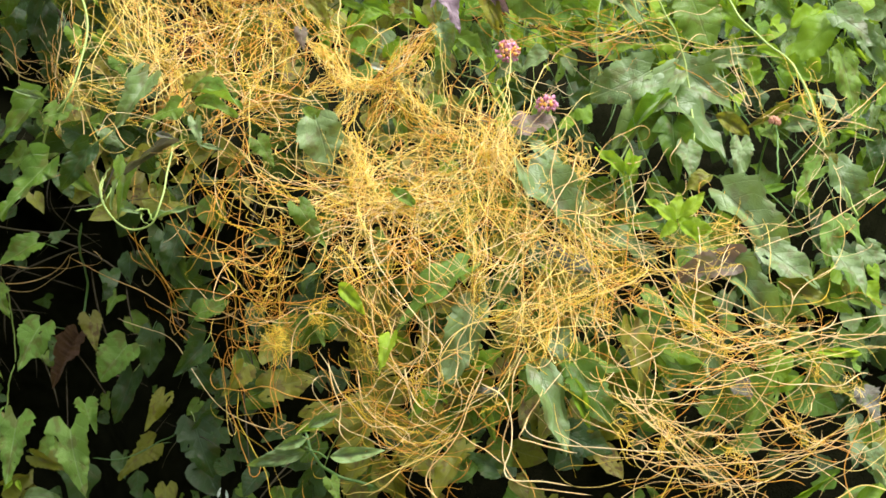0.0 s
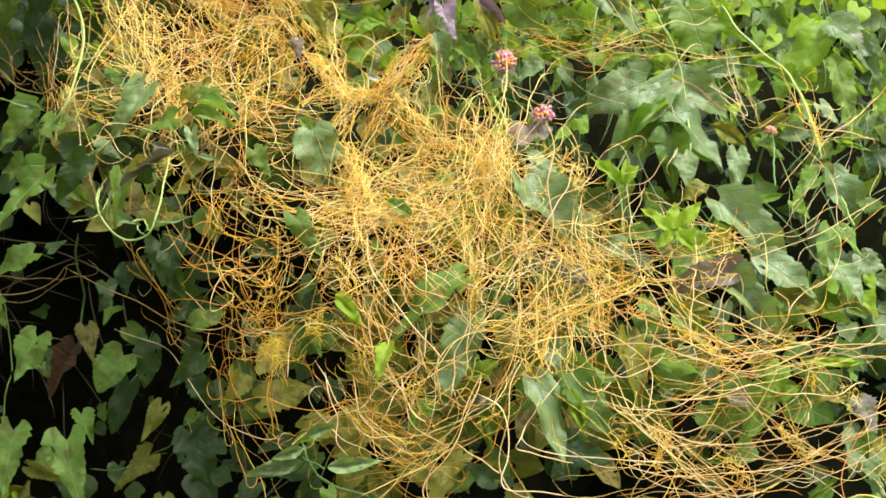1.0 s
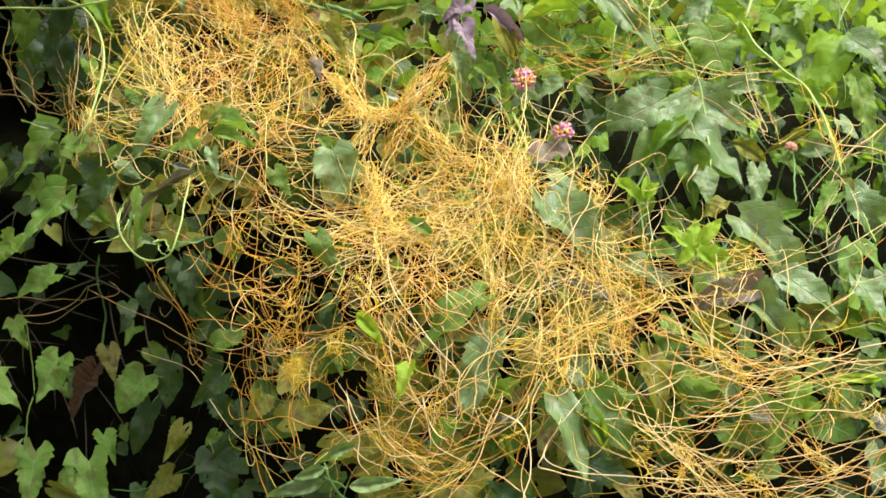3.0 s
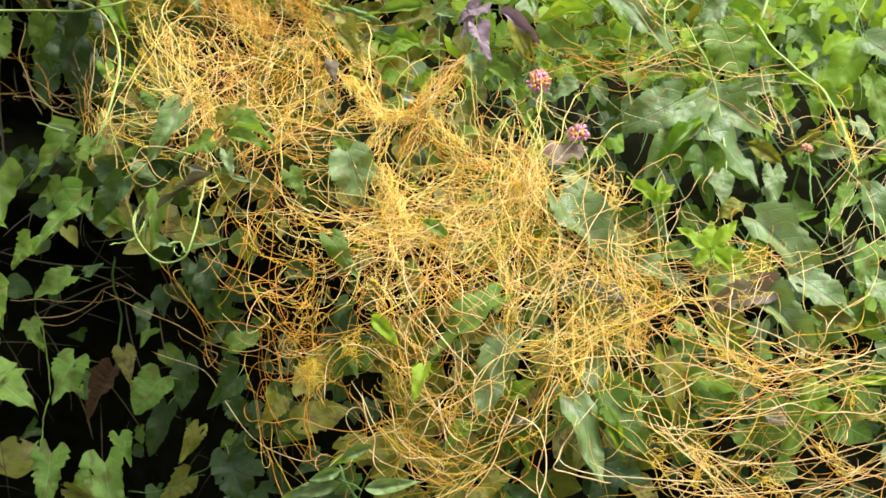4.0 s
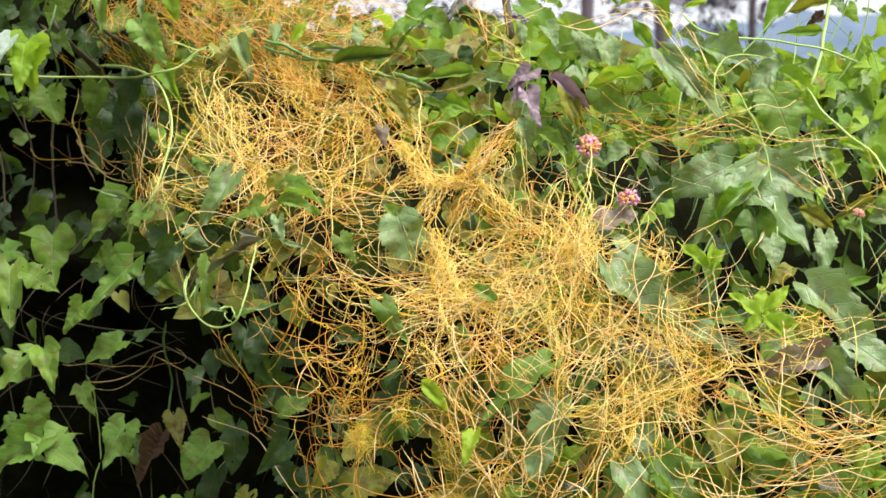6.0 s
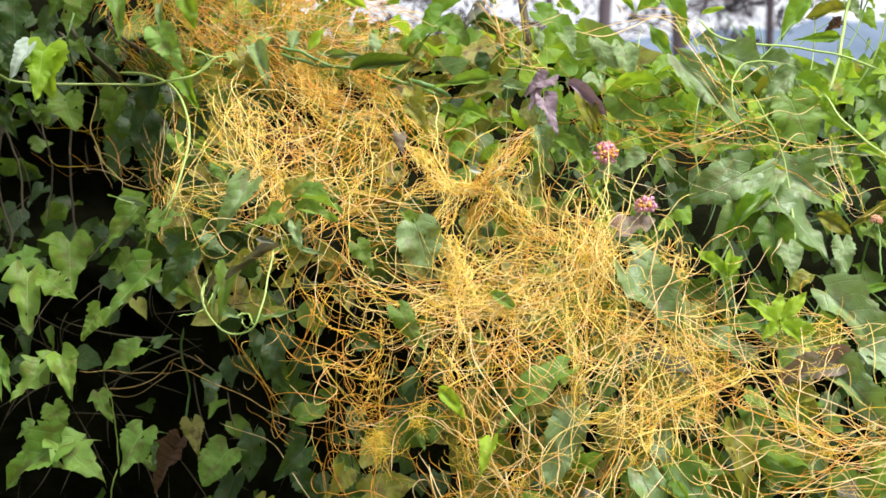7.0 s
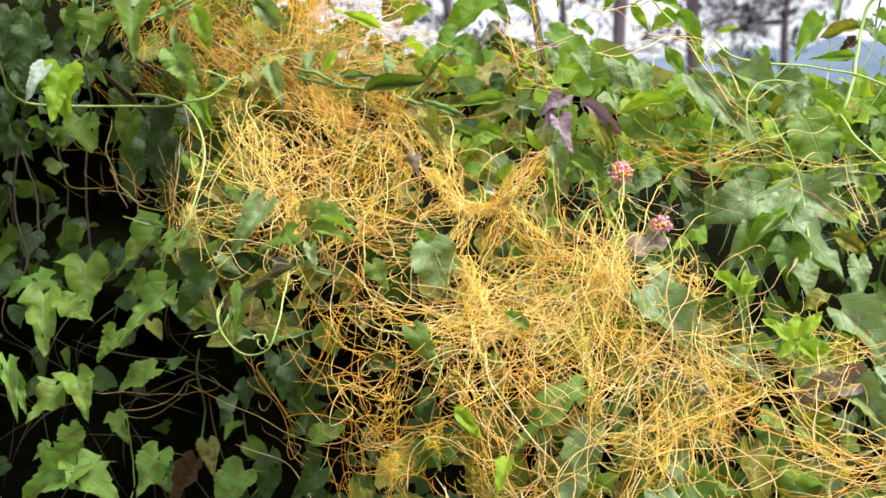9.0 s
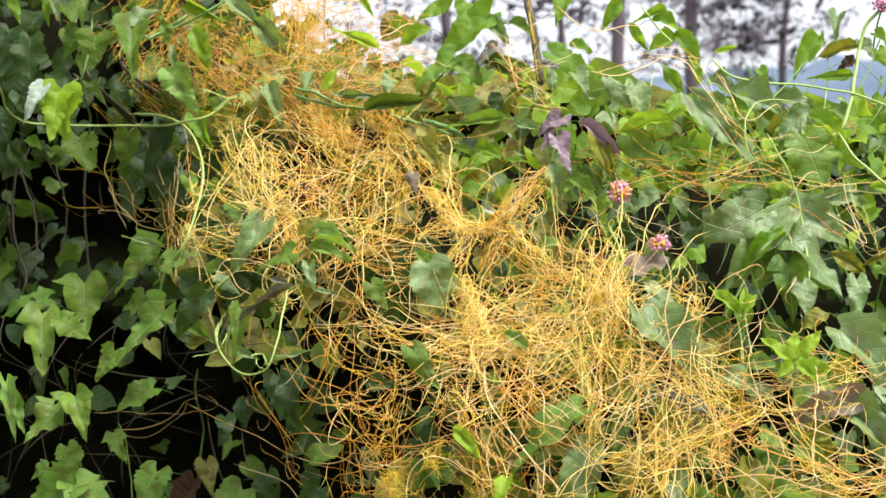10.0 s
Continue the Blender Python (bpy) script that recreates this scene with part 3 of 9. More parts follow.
tagged(new("thicket_core", raw_mesh("thicket_core", V, Q, None, [core_shade])), "near-black sheet for the shade inside the thicket", "thicket", kind="stuff")


filler_meshes = {}


def filler(label, count, x0, x1, z0, z1, near, deep, tints, sizes, seed, singles=150, gaps=(), kinds=("heart", "broad", "ovate")):
    """Leaves that fill the thicket: the foremost one by one, those behind them as one mass."""
    rng = np.random.RandomState(seed)
    names = list(dict.fromkeys(tints))
    rows = []
    for i in range(count):
        kind = kinds[rng.randint(len(kinds))]
        tint = tints[rng.randint(len(tints))]
        variant = rng.randint(6)
        x, z = rng.uniform(x0, x1), rng.uniform(z0, z1)
        L = rng.uniform(*sizes)
        if any(((x - gx) / gr) ** 2 + ((z - gz) / gr) ** 2 < 1 for gx, gz, gr in gaps):
            continue
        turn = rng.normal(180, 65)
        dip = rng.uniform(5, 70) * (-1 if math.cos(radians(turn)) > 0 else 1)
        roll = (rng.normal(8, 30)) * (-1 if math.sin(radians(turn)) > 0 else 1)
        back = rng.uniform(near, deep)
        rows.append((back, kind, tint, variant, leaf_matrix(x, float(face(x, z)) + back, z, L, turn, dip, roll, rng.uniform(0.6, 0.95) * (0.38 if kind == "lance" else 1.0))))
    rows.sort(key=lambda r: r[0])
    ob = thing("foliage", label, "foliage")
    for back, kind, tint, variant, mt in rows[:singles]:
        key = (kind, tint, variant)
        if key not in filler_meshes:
            filler_meshes[key] = raw_mesh("leaf", *leaf_arrays(kind, variant, 9), [LEAF[tint]])
        child("leaf", filler_meshes[key], ob).matrix_world = mt
    V, Q, U, I, base = [], [], [], [], 0
    for back, kind, tint, variant, mt in rows[singles:]:
        v, q, u = leaf_arrays(kind, variant, 9)
        mt = np.array(mt)
        V.append(v @ mt[:3, :3].T + mt[:3, 3])
        Q.append(q + base), U.append(u), I.append(np.full(len(q), names.index(tint)))
        base += len(v)
    if V:
        mass = child("leaf_mass", raw_mesh("leaf_mass", np.vstack(V), np.vstack(Q), np.vstack(U), [LEAF[t] for t in names], np.concatenate(I)), ob)
        tagged(mass, "crowded leaves further in", kind="stuff")
    return ob


# openings between the leaves, dark within the thicket or to the sky at its top
HOLLOWS = [(0.133, 1.416, 0.034), (0.143, 1.406, 0.026), (0.188, 1.36, 0.019), (0.216, 1.382, 0.019), (0.125, 1.464, 0.022), (0.011, 1.407, 0.030), (0.036, 1.394, 0.022), (0.158, 1.403, 0.037), (0.135, 1.427, 0.022), (-0.013, 1.435, 0.017), (0.104, 1.4, 0.022), (-0.057, 1.467, 0.019), (0.155, 1.514, 0.019), (0.158, 1.405, 0.03), (0.207, 1.334, 0.024), (0.301, 1.305, 0.024), (0.44, 1.432, 0.026), (0.371, 1.319, 0.032), (0.393, 1.259, 0.034),
           (0.451, 1.274, 0.055), (0.326, 1.265, 0.026), (0.141, 1.459, 0.03), (0.276, 1.319, 0.025), (0.236, 1.237, 0.03),
           (0.212, 1.008, 0.045), (0.301, 0.996, 0.05), (0.446, 1.382, 0.025), (0.343, 1.347, 0.02), (0.204, 1.428, 0.022), (0.485, 1.317, 0.025), (0.376, 1.018, 0.04), (0.124, 1.014, 0.04), (0.231, 1.092, 0.03)]
DEEP = [(-0.663, 1.43, 0.075), (-0.592, 1.399, 0.06), (-0.63, 1.465, 0.05), (-0.635, 1.649, 0.03)]
SKY_GAPS = [(-0.361, 1.655, 0.027), (-0.249, 1.638, 0.022), (-0.223, 1.64, 0.031), (-0.189, 1.619, 0.022), (-0.143, 1.608, 0.028), (-0.067, 1.6, 0.019), (-0.047, 1.549, 0.012), (0.069, 1.609, 0.029), (0.154, 1.589, 0.040), (0.205, 1.605, 0.038), (0.262, 1.613, 0.038), (0.332, 1.59, 0.032), (0.281, 1.586, 0.026), (0.112, 1.626, 0.026), (0.382, 1.593, 0.022), (0.034, 1.626, 0.022), (0.173, 1.577, 0.026), (0.216, 1.578, 0.027), (0.258, 1.579, 0.026), (0.302, 1.578, 0.026), (0.346, 1.576, 0.024), (0.388, 1.579, 0.023)]
filler("dense green leaves behind the crest vines", 330, 0.0, 0.62, 1.20, 1.50, 0.03, 0.24, ["green", "green", "bright", "young", "dark", "green", "dark"], (0.018, 0.042), 1, 200, HOLLOWS, ("heart", "broad", "ovate", "lance"))
filler("bright loose leaves along the crest of the thicket", 420, -0.16, 0.62, 1.42, 1.55, 0.0, 0.3, ["green", "bright", "young", "young", "blue"], (0.016, 0.038), 2, 200, SKY_GAPS, ("lance", "ovate", "heart", "lance", "broad"))
# the dark tint puts the shade behind the dodder into these leaves
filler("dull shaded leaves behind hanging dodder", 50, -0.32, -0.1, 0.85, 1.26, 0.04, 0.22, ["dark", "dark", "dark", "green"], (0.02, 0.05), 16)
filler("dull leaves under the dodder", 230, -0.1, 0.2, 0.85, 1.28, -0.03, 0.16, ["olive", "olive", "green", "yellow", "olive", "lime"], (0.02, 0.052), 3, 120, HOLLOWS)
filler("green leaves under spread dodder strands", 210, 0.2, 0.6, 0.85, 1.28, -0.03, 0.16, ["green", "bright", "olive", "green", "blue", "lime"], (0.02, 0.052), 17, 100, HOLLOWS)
# hollow and tall foliage: mostly dark tint, shade carried by the colour
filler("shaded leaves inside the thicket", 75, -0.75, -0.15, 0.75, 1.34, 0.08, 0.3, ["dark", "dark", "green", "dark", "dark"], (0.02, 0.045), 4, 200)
filler("tall foliage over the dodder, mostly coloured dark for shade", 620, -1.0, -0.36, 1.30, 1.74, 0.04, 0.42, ["dark", "dark", "green", "dark", "dark"], (0.022, 0.055), 6, 200, DEEP)
filler("leaves under the upper dodder", 360, -0.45, 0.0, 1.28, 1.57, -0.02, 0.2, ["olive", "olive", "green", "dark", "yellow"], (0.02, 0.045), 7)
filler("dodder-bound leaves high in the shrub", 190, -0.45, -0.16, 1.52, 1.66, 0.0, 0.22, ["green", "olive", "yellow", "bright"], (0.018, 0.04), 11, 150, SKY_GAPS, ("lance", "ovate", "heart", "lance", "broad"))
# out-of-view leaves, added to keep the sky's light off the hollow
filler("added unseen foliage that blocks light above the hollow", 560, -1.5, -0.46, 1.74, 2.3, -0.5, 0.4, ["dark", "green"], (0.05, 0.09), 12, 0)
filler("leaves at the foot of the thicket", 500, -1.6, 1.6, 0.05, 0.95, 0.0, 0.3, ["dark", "green", "olive"], (0.04, 0.08), 8, 0)
filler("green leaves beyond on one side", 300, 0.6, 1.8, 0.9, 1.55, 0.0, 0.3, ["green", "bright", "dark"], (0.04, 0.08), 9, 0)
filler("green leaves beyond on the other side", 300, -1.8, -0.75, 0.9, 1.8, -0.1, 0.3, ["green", "dark"], (0.04, 0.08), 10, 0)
filler("loose top shoots of the crest", 60, -0.05, 0.62, 1.53, 1.60, 0.0, 0.25, ["bright", "young", "blue", "young"], (0.016, 0.034), 13, 150, SKY_GAPS, ("lance", "ovate", "heart", "lance", "broad"))

def cover(label, count, tints, sizes, seed):
    """Leaves all over the top, the rear and the far ends of the thicket."""
    rng = np.random.RandomState(seed)
    V, Q, U, I, base = [], [], [], [], 0
    for i in range(count):
        x, rear = rng.uniform(-3.0, 3.0), rng.uniform(0, 1)
        high = (1.56 - 0.065 * float(ease(0.05, 0.17, x)) + 0.6 * (1 - float(ease(-0.75, -0.45, x)))) * (1.0 if rear < 0.45 else rng.uniform(0.05, 1))
        front = float(face(np.clip(x, -0.8, 0.8), 1.35))
        y = front + (rng.uniform(0.65, 1.5) if rear < 0.45 else 1.5 if rear < 0.75 else 0.4) + (0.25 if x < -0.6 else 0)
        if rear >= 0.75 and -0.95 < x < 0.8:
            continue
        if rear < 0.45:
            mt = pose(x, y, high + 0.005, rng.normal(0, 25), rng.normal(0, 30), rng.uniform(0, 360)) @ Matrix.Scale(rng.uniform(*sizes), 4)
        else:
            mt = leaf_matrix(x, y, high, rng.uniform(*sizes), rng.normal(180, 70), rng.uniform(-40, 40), rng.normal(0, 30), 0.8)
            mt = mt if rear >= 0.75 else Matrix.Translation((x, y, high)) @ Matrix.Rotation(math.pi, 4, "Z") @ Matrix.Translation((-x, -y, -high)) @ mt
        v, q, u = leaf_arrays(("heart", "broad", "ovate")[rng.randint(3)], rng.randint(6), 9)
        mt = np.array(mt)
        V.append(v @ mt[:3, :3].T + mt[:3, 3])
        Q.append(q + base), U.append(u), I.append(np.full(len(q), rng.randint(len(tints))))
        base += len(v)
    tagged(new("thicket_leaves", raw_mesh("thicket_leaves", np.vstack(V), np.vstack(Q), np.vstack(U), [LEAF[k] for k in tints], np.concatenate(I))), label, "foliage", kind="stuff")


cover("dense green leaves over the rest of the thicket", 8000, ["green", "bright", "dark", "olive"], (0.05, 0.1), 15)
# only the dark tint here, shade of the gaps as leaf colour
filler("leaves deep within the gaps, coloured dark for shade", 420, -0.1, 0.62, 0.95, 1.5, 0.24, 0.46, ["dark"], (0.02, 0.045), 14, 150, HOLLOWS[5:7])


def twigs(label, count, x0, x1, z0, z1, near, deep, tint, seed):
    """Thin stems that stand up among the leaves."""
    rng = np.random.RandomState(seed)
    u = np.linspace(0, 1, 12)[None]
    lean, length = rng.normal(0, 0.6, (count, 1)), rng.uniform(0.05, 0.18, (count, 1))
    way = lean + rng.normal(0, 0.6, (count, 1)) * u
    x = rng.uniform(x0, x1, (count, 1)) + np.cumsum(np.sin(way), 1) * length / 12
    z = rng.uniform(z0, z1, (count, 1)) + np.cumsum(np.cos(way), 1) * length / 12
    lines = on_face(x, z, -rng.uniform(near, deep, (count, 1)) + 0.03 * rng.normal(0, 1, (count, 1)) * u)
    V, Q = tubes(lines, rng.uniform(0.0004, 0.0011, count), 5, 0.3)
    tagged(new("twigs", raw_mesh("twigs", V, Q, None, [STALK[tint]])), label, "twigs", kind="stuff")


twigs("thin green stems among the crest leaves", 100, 0.0, 0.6, 1.2, 1.52, -0.05, 0.1, "moss", 31)
twigs("pale thin stalks among the crest leaves", 30, -0.1, 0.6, 1.25, 1.52, -0.05, 0.06, "pale", 32)
twigs("dark dry twigs in the hollow", 160, -0.8, -0.2, 0.85, 1.6, -0.02, 0.25, "wood", 33)

# ---- the plants with leaves that can be told apart ----
vine_in_shade = thing("climbing_vine", "shaded vine with toothed heart-shaped leaves, some yellowing", "vine", "vines of the thicket")
vine_over_dodder = thing("climbing_vine", "olive and bronze vine with a looped pale shoot over dodder", "vine", "vines of the thicket")
vine_under_dodder = thing("climbing_vine", "vine with large grey-green leaves netted over by dodder strands", "vine", "vines of the thicket")
vine_on_crest = thing("climbing_vine", "lush vine with broad grey-green toothed leaves and pale runners", "vine", "vines of the thicket")
vine_at_foot = thing("climbing_vine", "vine with pale lobed leaves hanging before a dark hollow", "vine", "vines of the thicket")
tall_vine = thing("climbing_vine", "tall dark-leaved vine on woody branches above the dodder", "vine", "vines of the thicket")
runner = thing("vine_runner", "long pale green runner with one bright young leaf", "vine")
nettle_shoot = thing("leafy_shoot", "fresh green shoot with pointed leaves low in the thicket", "shoot")
young_shoot = thing("leafy_shoot", "bright young shoots with glossy light green leaves", "shoot")
bronze_shoot = thing("leafy_shoot", "shoot with drooping purple-bronze pointed leaves", "shoot")
shrub = thing("shrub", "shrub with narrow dark leaves and a dodder-wound stalk", "shrub")
leaf(vine_under_dodder, "broad", "green", 0.221, 1.077, 0.035, 0.061, -36, -18, -10, 0.8)
leaf(vine_under_dodder, "heart", "dark", 0.054, 1.031, 0.065, 0.04, -62, -18, 0, 0.6)
leaf(runner, "heart", "young", -0.541, 1.563, 0.12, 0.056, -175, 4, 0, 1)
leaf(tall_vine, "heart", "dark", -0.535, 1.521, -0.02, 0.055, -144, 18, 0, 0.9)
leaf(tall_vine, "lance", "bright", -0.429, 1.671, 0.02, 0.057, 120, 18, 10, 0.3)
leaf(shrub, "ovate", "bright", -0.115, 1.662, 0.04, 0.046, -115, 18, 0, 0.4)
leaf(vine_under_dodder, "ovate", "olive", 0.061, 1.161, 0.09, 0.031, 94, 15, -30, 0.42)
leaf(vine_under_dodder, "ovate", "lime", 0.009, 1.345, 0.1, 0.034, 107, 20, -30, 0.45)
leaf(vine_under_dodder, "broad", "blue", 0.111, 1.159, 0.09, 0.044, 123, 20, -20, 0.7)
leaf(vine_under_dodder, "heart", "lime", 0.128, 1.138, 0.085, 0.055, 96, 20, -30, 0.5)
leaf(vine_under_dodder, "broad", "green", -0.113, 1.174, 0.06, 0.044, -135, 20, -10, 0.7)
leaf(vine_under_dodder, "heart", "lime", -0.13, 1.175, 0.07, 0.033, 163, 20, 0, 0.5)
leaf(vine_under_dodder, "heart", "olive", -0.208, 1.117, 0.05, 0.037, -148, 20, -10, 0.7)
leaf(vine_over_dodder, "heart", "lime", -0.22, 1.484, 0.05, 0.036, 135, 15, -20, 0.7)
leaf(vine_on_crest, "broad", "green", 0.081, 1.502, 0.04, 0.05, 130, 15, -10, 0.7)
leaf(vine_on_crest, "heart", "bright", 0.189, 1.445, 0.03, 0.038, 81, -15, -30, 0.4)
leaf(vine_on_crest, "ovate", "bright", 0.13, 1.492, 0.04, 0.033, 107, 15, -30, 0.5)
leaf(vine_on_crest, "heart", "bright", 0.303, 1.499, 0.05, 0.062, 131, 15, -20, 0.6)
leaf(shrub, "ovate", "bright", -0.165, 1.494, 0.02, 0.032, -35, -10, -10, 0.5)
leaf(tall_vine, "heart", "green", -0.44, 1.629, 0.05, 0.033, -35, -10, -10, 0.5)
leaf(tall_vine, "heart", "olive", -0.238, 1.47, 0.05, 0.028, 117, 10, 10, 0.7)
leaf(vine_on_crest, "lance", "bright", -0.219, 1.67, 0.05, 0.029, 154, 10, 0, 0.3)
leaf(vine_on_crest, "broad", "dark", 0.485, 1.341, 0.03, 0.043, -154, 15, 0, 0.7)
leaf(vine_at_foot, "broad", "green", -0.58, 1.146, 0.06, 0.037, 159, 15, 0, 0.9)
leaf(vine_at_foot, "heart", "dark", -0.418, 1.243, 0.06, 0.021, 64, -15, 0, 0.6)

leaf(tall_vine, "broad", "dark", -0.626, 1.636, 0.05, 0.048, -170, 15, 0, 0.8)
leaf(tall_vine, "broad", "green", -0.534, 1.518, 0.03, 0.043, -171, 15, 0, 0.8)
leaf(tall_vine, "heart", "green", -0.546, 1.634, 0.04, 0.036, -156, 15, 0, 0.9)
leaf(vine_over_dodder, "heart", "blue", -0.3, 1.417, 0.165, 0.068, -149, 20, 12, 0.46)
leaf(vine_over_dodder, "heart", "green", -0.269, 1.388, 0.165, 0.039, -105, 11, 39, 0.66)
leaf(vine_over_dodder, "heart", "olive", -0.255, 1.407, 0.165, 0.033, 42, -21, -19, 0.62)
leaf(vine_over_dodder, "ovate", "lime", -0.255, 1.405, 0.165, 0.053, 99, 7, -45, 0.41)
leaf(vine_over_dodder, "ovate", "green", -0.251, 1.394, 0.165, 0.046, 101, 6, -27, 0.34)
leaf(vine_over_dodder, "heart", "blue", -0.249, 1.375, 0.165, 0.032, 166, 42, -12, 0.47)
leaf(vine_over_dodder, "lance", "blue", -0.242, 1.354, 0.165, 0.026, 105, 4, -14, 0.24)
leaf(vine_over_dodder, "heart", "green", -0.184, 1.358, 0.165, 0.031, 141, 17, -14, 0.71)
leaf(vine_over_dodder, "lance", "purple", -0.263, 1.357, 0.165, 0.066, -118, 9, 17, 0.09)
leaf(vine_over_dodder, "lance", "purple", -0.288, 1.364, 0.165, 0.021, 105, 4, -16, 0.35)
leaf(vine_over_dodder, "ovate", "olive", -0.29, 1.35, 0.165, 0.029, -123, 22, 33, 0.44)
leaf(vine_at_foot, "angled", "green", -0.454, 1.388, 0.13, 0.074, -143, 23, 16, 0.47)
leaf(vine_at_foot, "lance", "blue", -0.413, 1.392, 0.13, 0.052, -74, -6, 19, 0.16)
leaf(vine_at_foot, "angled", "green", -0.41, 1.377, 0.13, 0.039, 77, -7, -30, 0.76)
leaf(vine_at_foot, "broad", "dark", -0.357, 1.35, 0.13, 0.053, -145, 7, 5, 0.51)
leaf(vine_at_foot, "angled", "green", -0.401, 1.331, 0.13, 0.073, -134, 28, 28, 0.52)
leaf(vine_at_foot, "angled", "green", -0.471, 1.33, 0.13, 0.032, -149, 29, 17, 0.67)
leaf(vine_in_shade, "heart", "blue", -0.355, 1.361, 0.08, 0.031, 120, 24, -41, 0.56)
leaf(vine_over_dodder, "heart", "blue", -0.312, 1.295, 0.165, 0.021, 106, 8, -28, 0.54)
leaf(vine_over_dodder, "lance", "blue", -0.288, 1.282, 0.165, 0.051, 71, -6, -19, 0.15)
leaf(tall_vine, "heart", "bright", -0.405, 1.463, 0.07, 0.031, 154, 26, -13, 0.61)
leaf(tall_vine, "heart", "bright", -0.37, 1.459, 0.07, 0.023, 140, 15, -13, 0.65)
leaf(vine_in_shade, "heart", "yellow", -0.369, 1.427, 0.08, 0.026, 124, 17, -26, 0.72)
leaf(vine_in_shade, "heart", "lime", -0.345, 1.434, 0.08, 0.028, 144, 27, -20, 0.79)
leaf(vine_in_shade, "heart", "lime", -0.323, 1.432, 0.08, 0.026, 154, 41, -21, 0.64)
leaf(vine_over_dodder, "heart", "rose", -0.146, 1.465, 0.165, 0.021, 172, 30, -4, 0.7)
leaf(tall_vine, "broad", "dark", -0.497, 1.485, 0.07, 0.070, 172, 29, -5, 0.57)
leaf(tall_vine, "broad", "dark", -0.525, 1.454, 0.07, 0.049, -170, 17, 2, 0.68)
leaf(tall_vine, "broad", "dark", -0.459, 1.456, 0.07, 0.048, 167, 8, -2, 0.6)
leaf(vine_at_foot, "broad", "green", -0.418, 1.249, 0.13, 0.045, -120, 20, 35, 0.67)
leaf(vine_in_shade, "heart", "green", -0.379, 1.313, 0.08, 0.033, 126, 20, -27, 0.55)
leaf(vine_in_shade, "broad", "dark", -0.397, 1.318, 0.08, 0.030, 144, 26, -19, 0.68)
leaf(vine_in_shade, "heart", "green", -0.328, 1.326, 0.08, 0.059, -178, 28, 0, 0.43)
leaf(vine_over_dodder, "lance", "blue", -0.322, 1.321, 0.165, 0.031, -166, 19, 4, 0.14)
# an olive leaf of the hollow, tinted dark for its shade
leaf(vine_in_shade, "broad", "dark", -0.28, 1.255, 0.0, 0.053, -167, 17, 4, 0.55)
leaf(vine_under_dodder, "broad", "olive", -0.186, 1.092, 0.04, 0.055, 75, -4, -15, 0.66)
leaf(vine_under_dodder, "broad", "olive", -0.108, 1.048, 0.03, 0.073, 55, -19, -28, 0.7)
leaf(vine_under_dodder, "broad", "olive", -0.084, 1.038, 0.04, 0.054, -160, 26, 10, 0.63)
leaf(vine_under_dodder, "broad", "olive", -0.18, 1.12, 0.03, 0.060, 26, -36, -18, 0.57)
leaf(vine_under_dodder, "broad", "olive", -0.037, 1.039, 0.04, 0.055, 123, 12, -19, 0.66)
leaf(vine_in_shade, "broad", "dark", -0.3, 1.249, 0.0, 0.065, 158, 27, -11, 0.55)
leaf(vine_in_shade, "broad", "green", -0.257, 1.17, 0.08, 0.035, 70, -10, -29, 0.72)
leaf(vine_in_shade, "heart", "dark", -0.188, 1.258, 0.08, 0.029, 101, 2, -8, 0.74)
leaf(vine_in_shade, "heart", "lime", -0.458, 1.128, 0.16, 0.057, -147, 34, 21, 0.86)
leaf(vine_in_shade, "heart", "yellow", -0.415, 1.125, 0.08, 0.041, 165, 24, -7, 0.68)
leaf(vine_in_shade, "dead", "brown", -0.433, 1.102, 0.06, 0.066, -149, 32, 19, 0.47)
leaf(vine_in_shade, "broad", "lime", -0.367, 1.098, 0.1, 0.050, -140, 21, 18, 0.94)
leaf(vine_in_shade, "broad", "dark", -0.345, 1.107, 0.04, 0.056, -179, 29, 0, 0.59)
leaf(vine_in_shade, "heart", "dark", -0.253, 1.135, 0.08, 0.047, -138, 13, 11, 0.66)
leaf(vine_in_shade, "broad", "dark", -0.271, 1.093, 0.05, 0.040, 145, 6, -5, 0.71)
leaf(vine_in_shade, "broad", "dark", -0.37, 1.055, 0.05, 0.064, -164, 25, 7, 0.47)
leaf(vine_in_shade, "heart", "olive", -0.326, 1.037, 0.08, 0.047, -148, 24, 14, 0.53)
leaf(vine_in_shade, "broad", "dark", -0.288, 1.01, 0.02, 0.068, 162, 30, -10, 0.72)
leaf(vine_in_shade, "heart", "lime", -0.424, 1.011, 0.16, 0.081, 168, 27, -6, 0.69)
leaf(vine_in_shade, "heart", "lime", -0.411, 1.036, 0.14, 0.038, 156, 39, -18, 0.72)
leaf(vine_in_shade, "heart", "lime", -0.486, 1.021, 0.16, 0.075, -177, 31, 1, 0.62)
leaf(vine_in_shade, "heart", "olive", -0.486, 0.958, 0.06, 0.046, 112, 6, -15, 0.45)
leaf(vine_in_shade, "heart", "olive", -0.356, 0.954, 0.02, 0.058, -126, 20, 27, 0.6)
leaf(vine_in_shade, "ovate", "young", -0.49, 0.954, 0.16, 0.016, -141, 24, 18, 0.51)
leaf(vine_in_shade, "ovate", "young", -0.485, 0.954, 0.16, 0.014, 150, 36, -22, 0.46)
leaf(vine_in_shade, "ovate", "blue", -0.476, 0.935, 0.16, 0.039, 85, -3, -29, 0.42)
# two tiny white flower buds, built as narrow white leaves
leaf(vine_in_shade, "lance", "white", -0.235, 0.981, 0.1, 0.012, 14, -15, -4, 0.23)
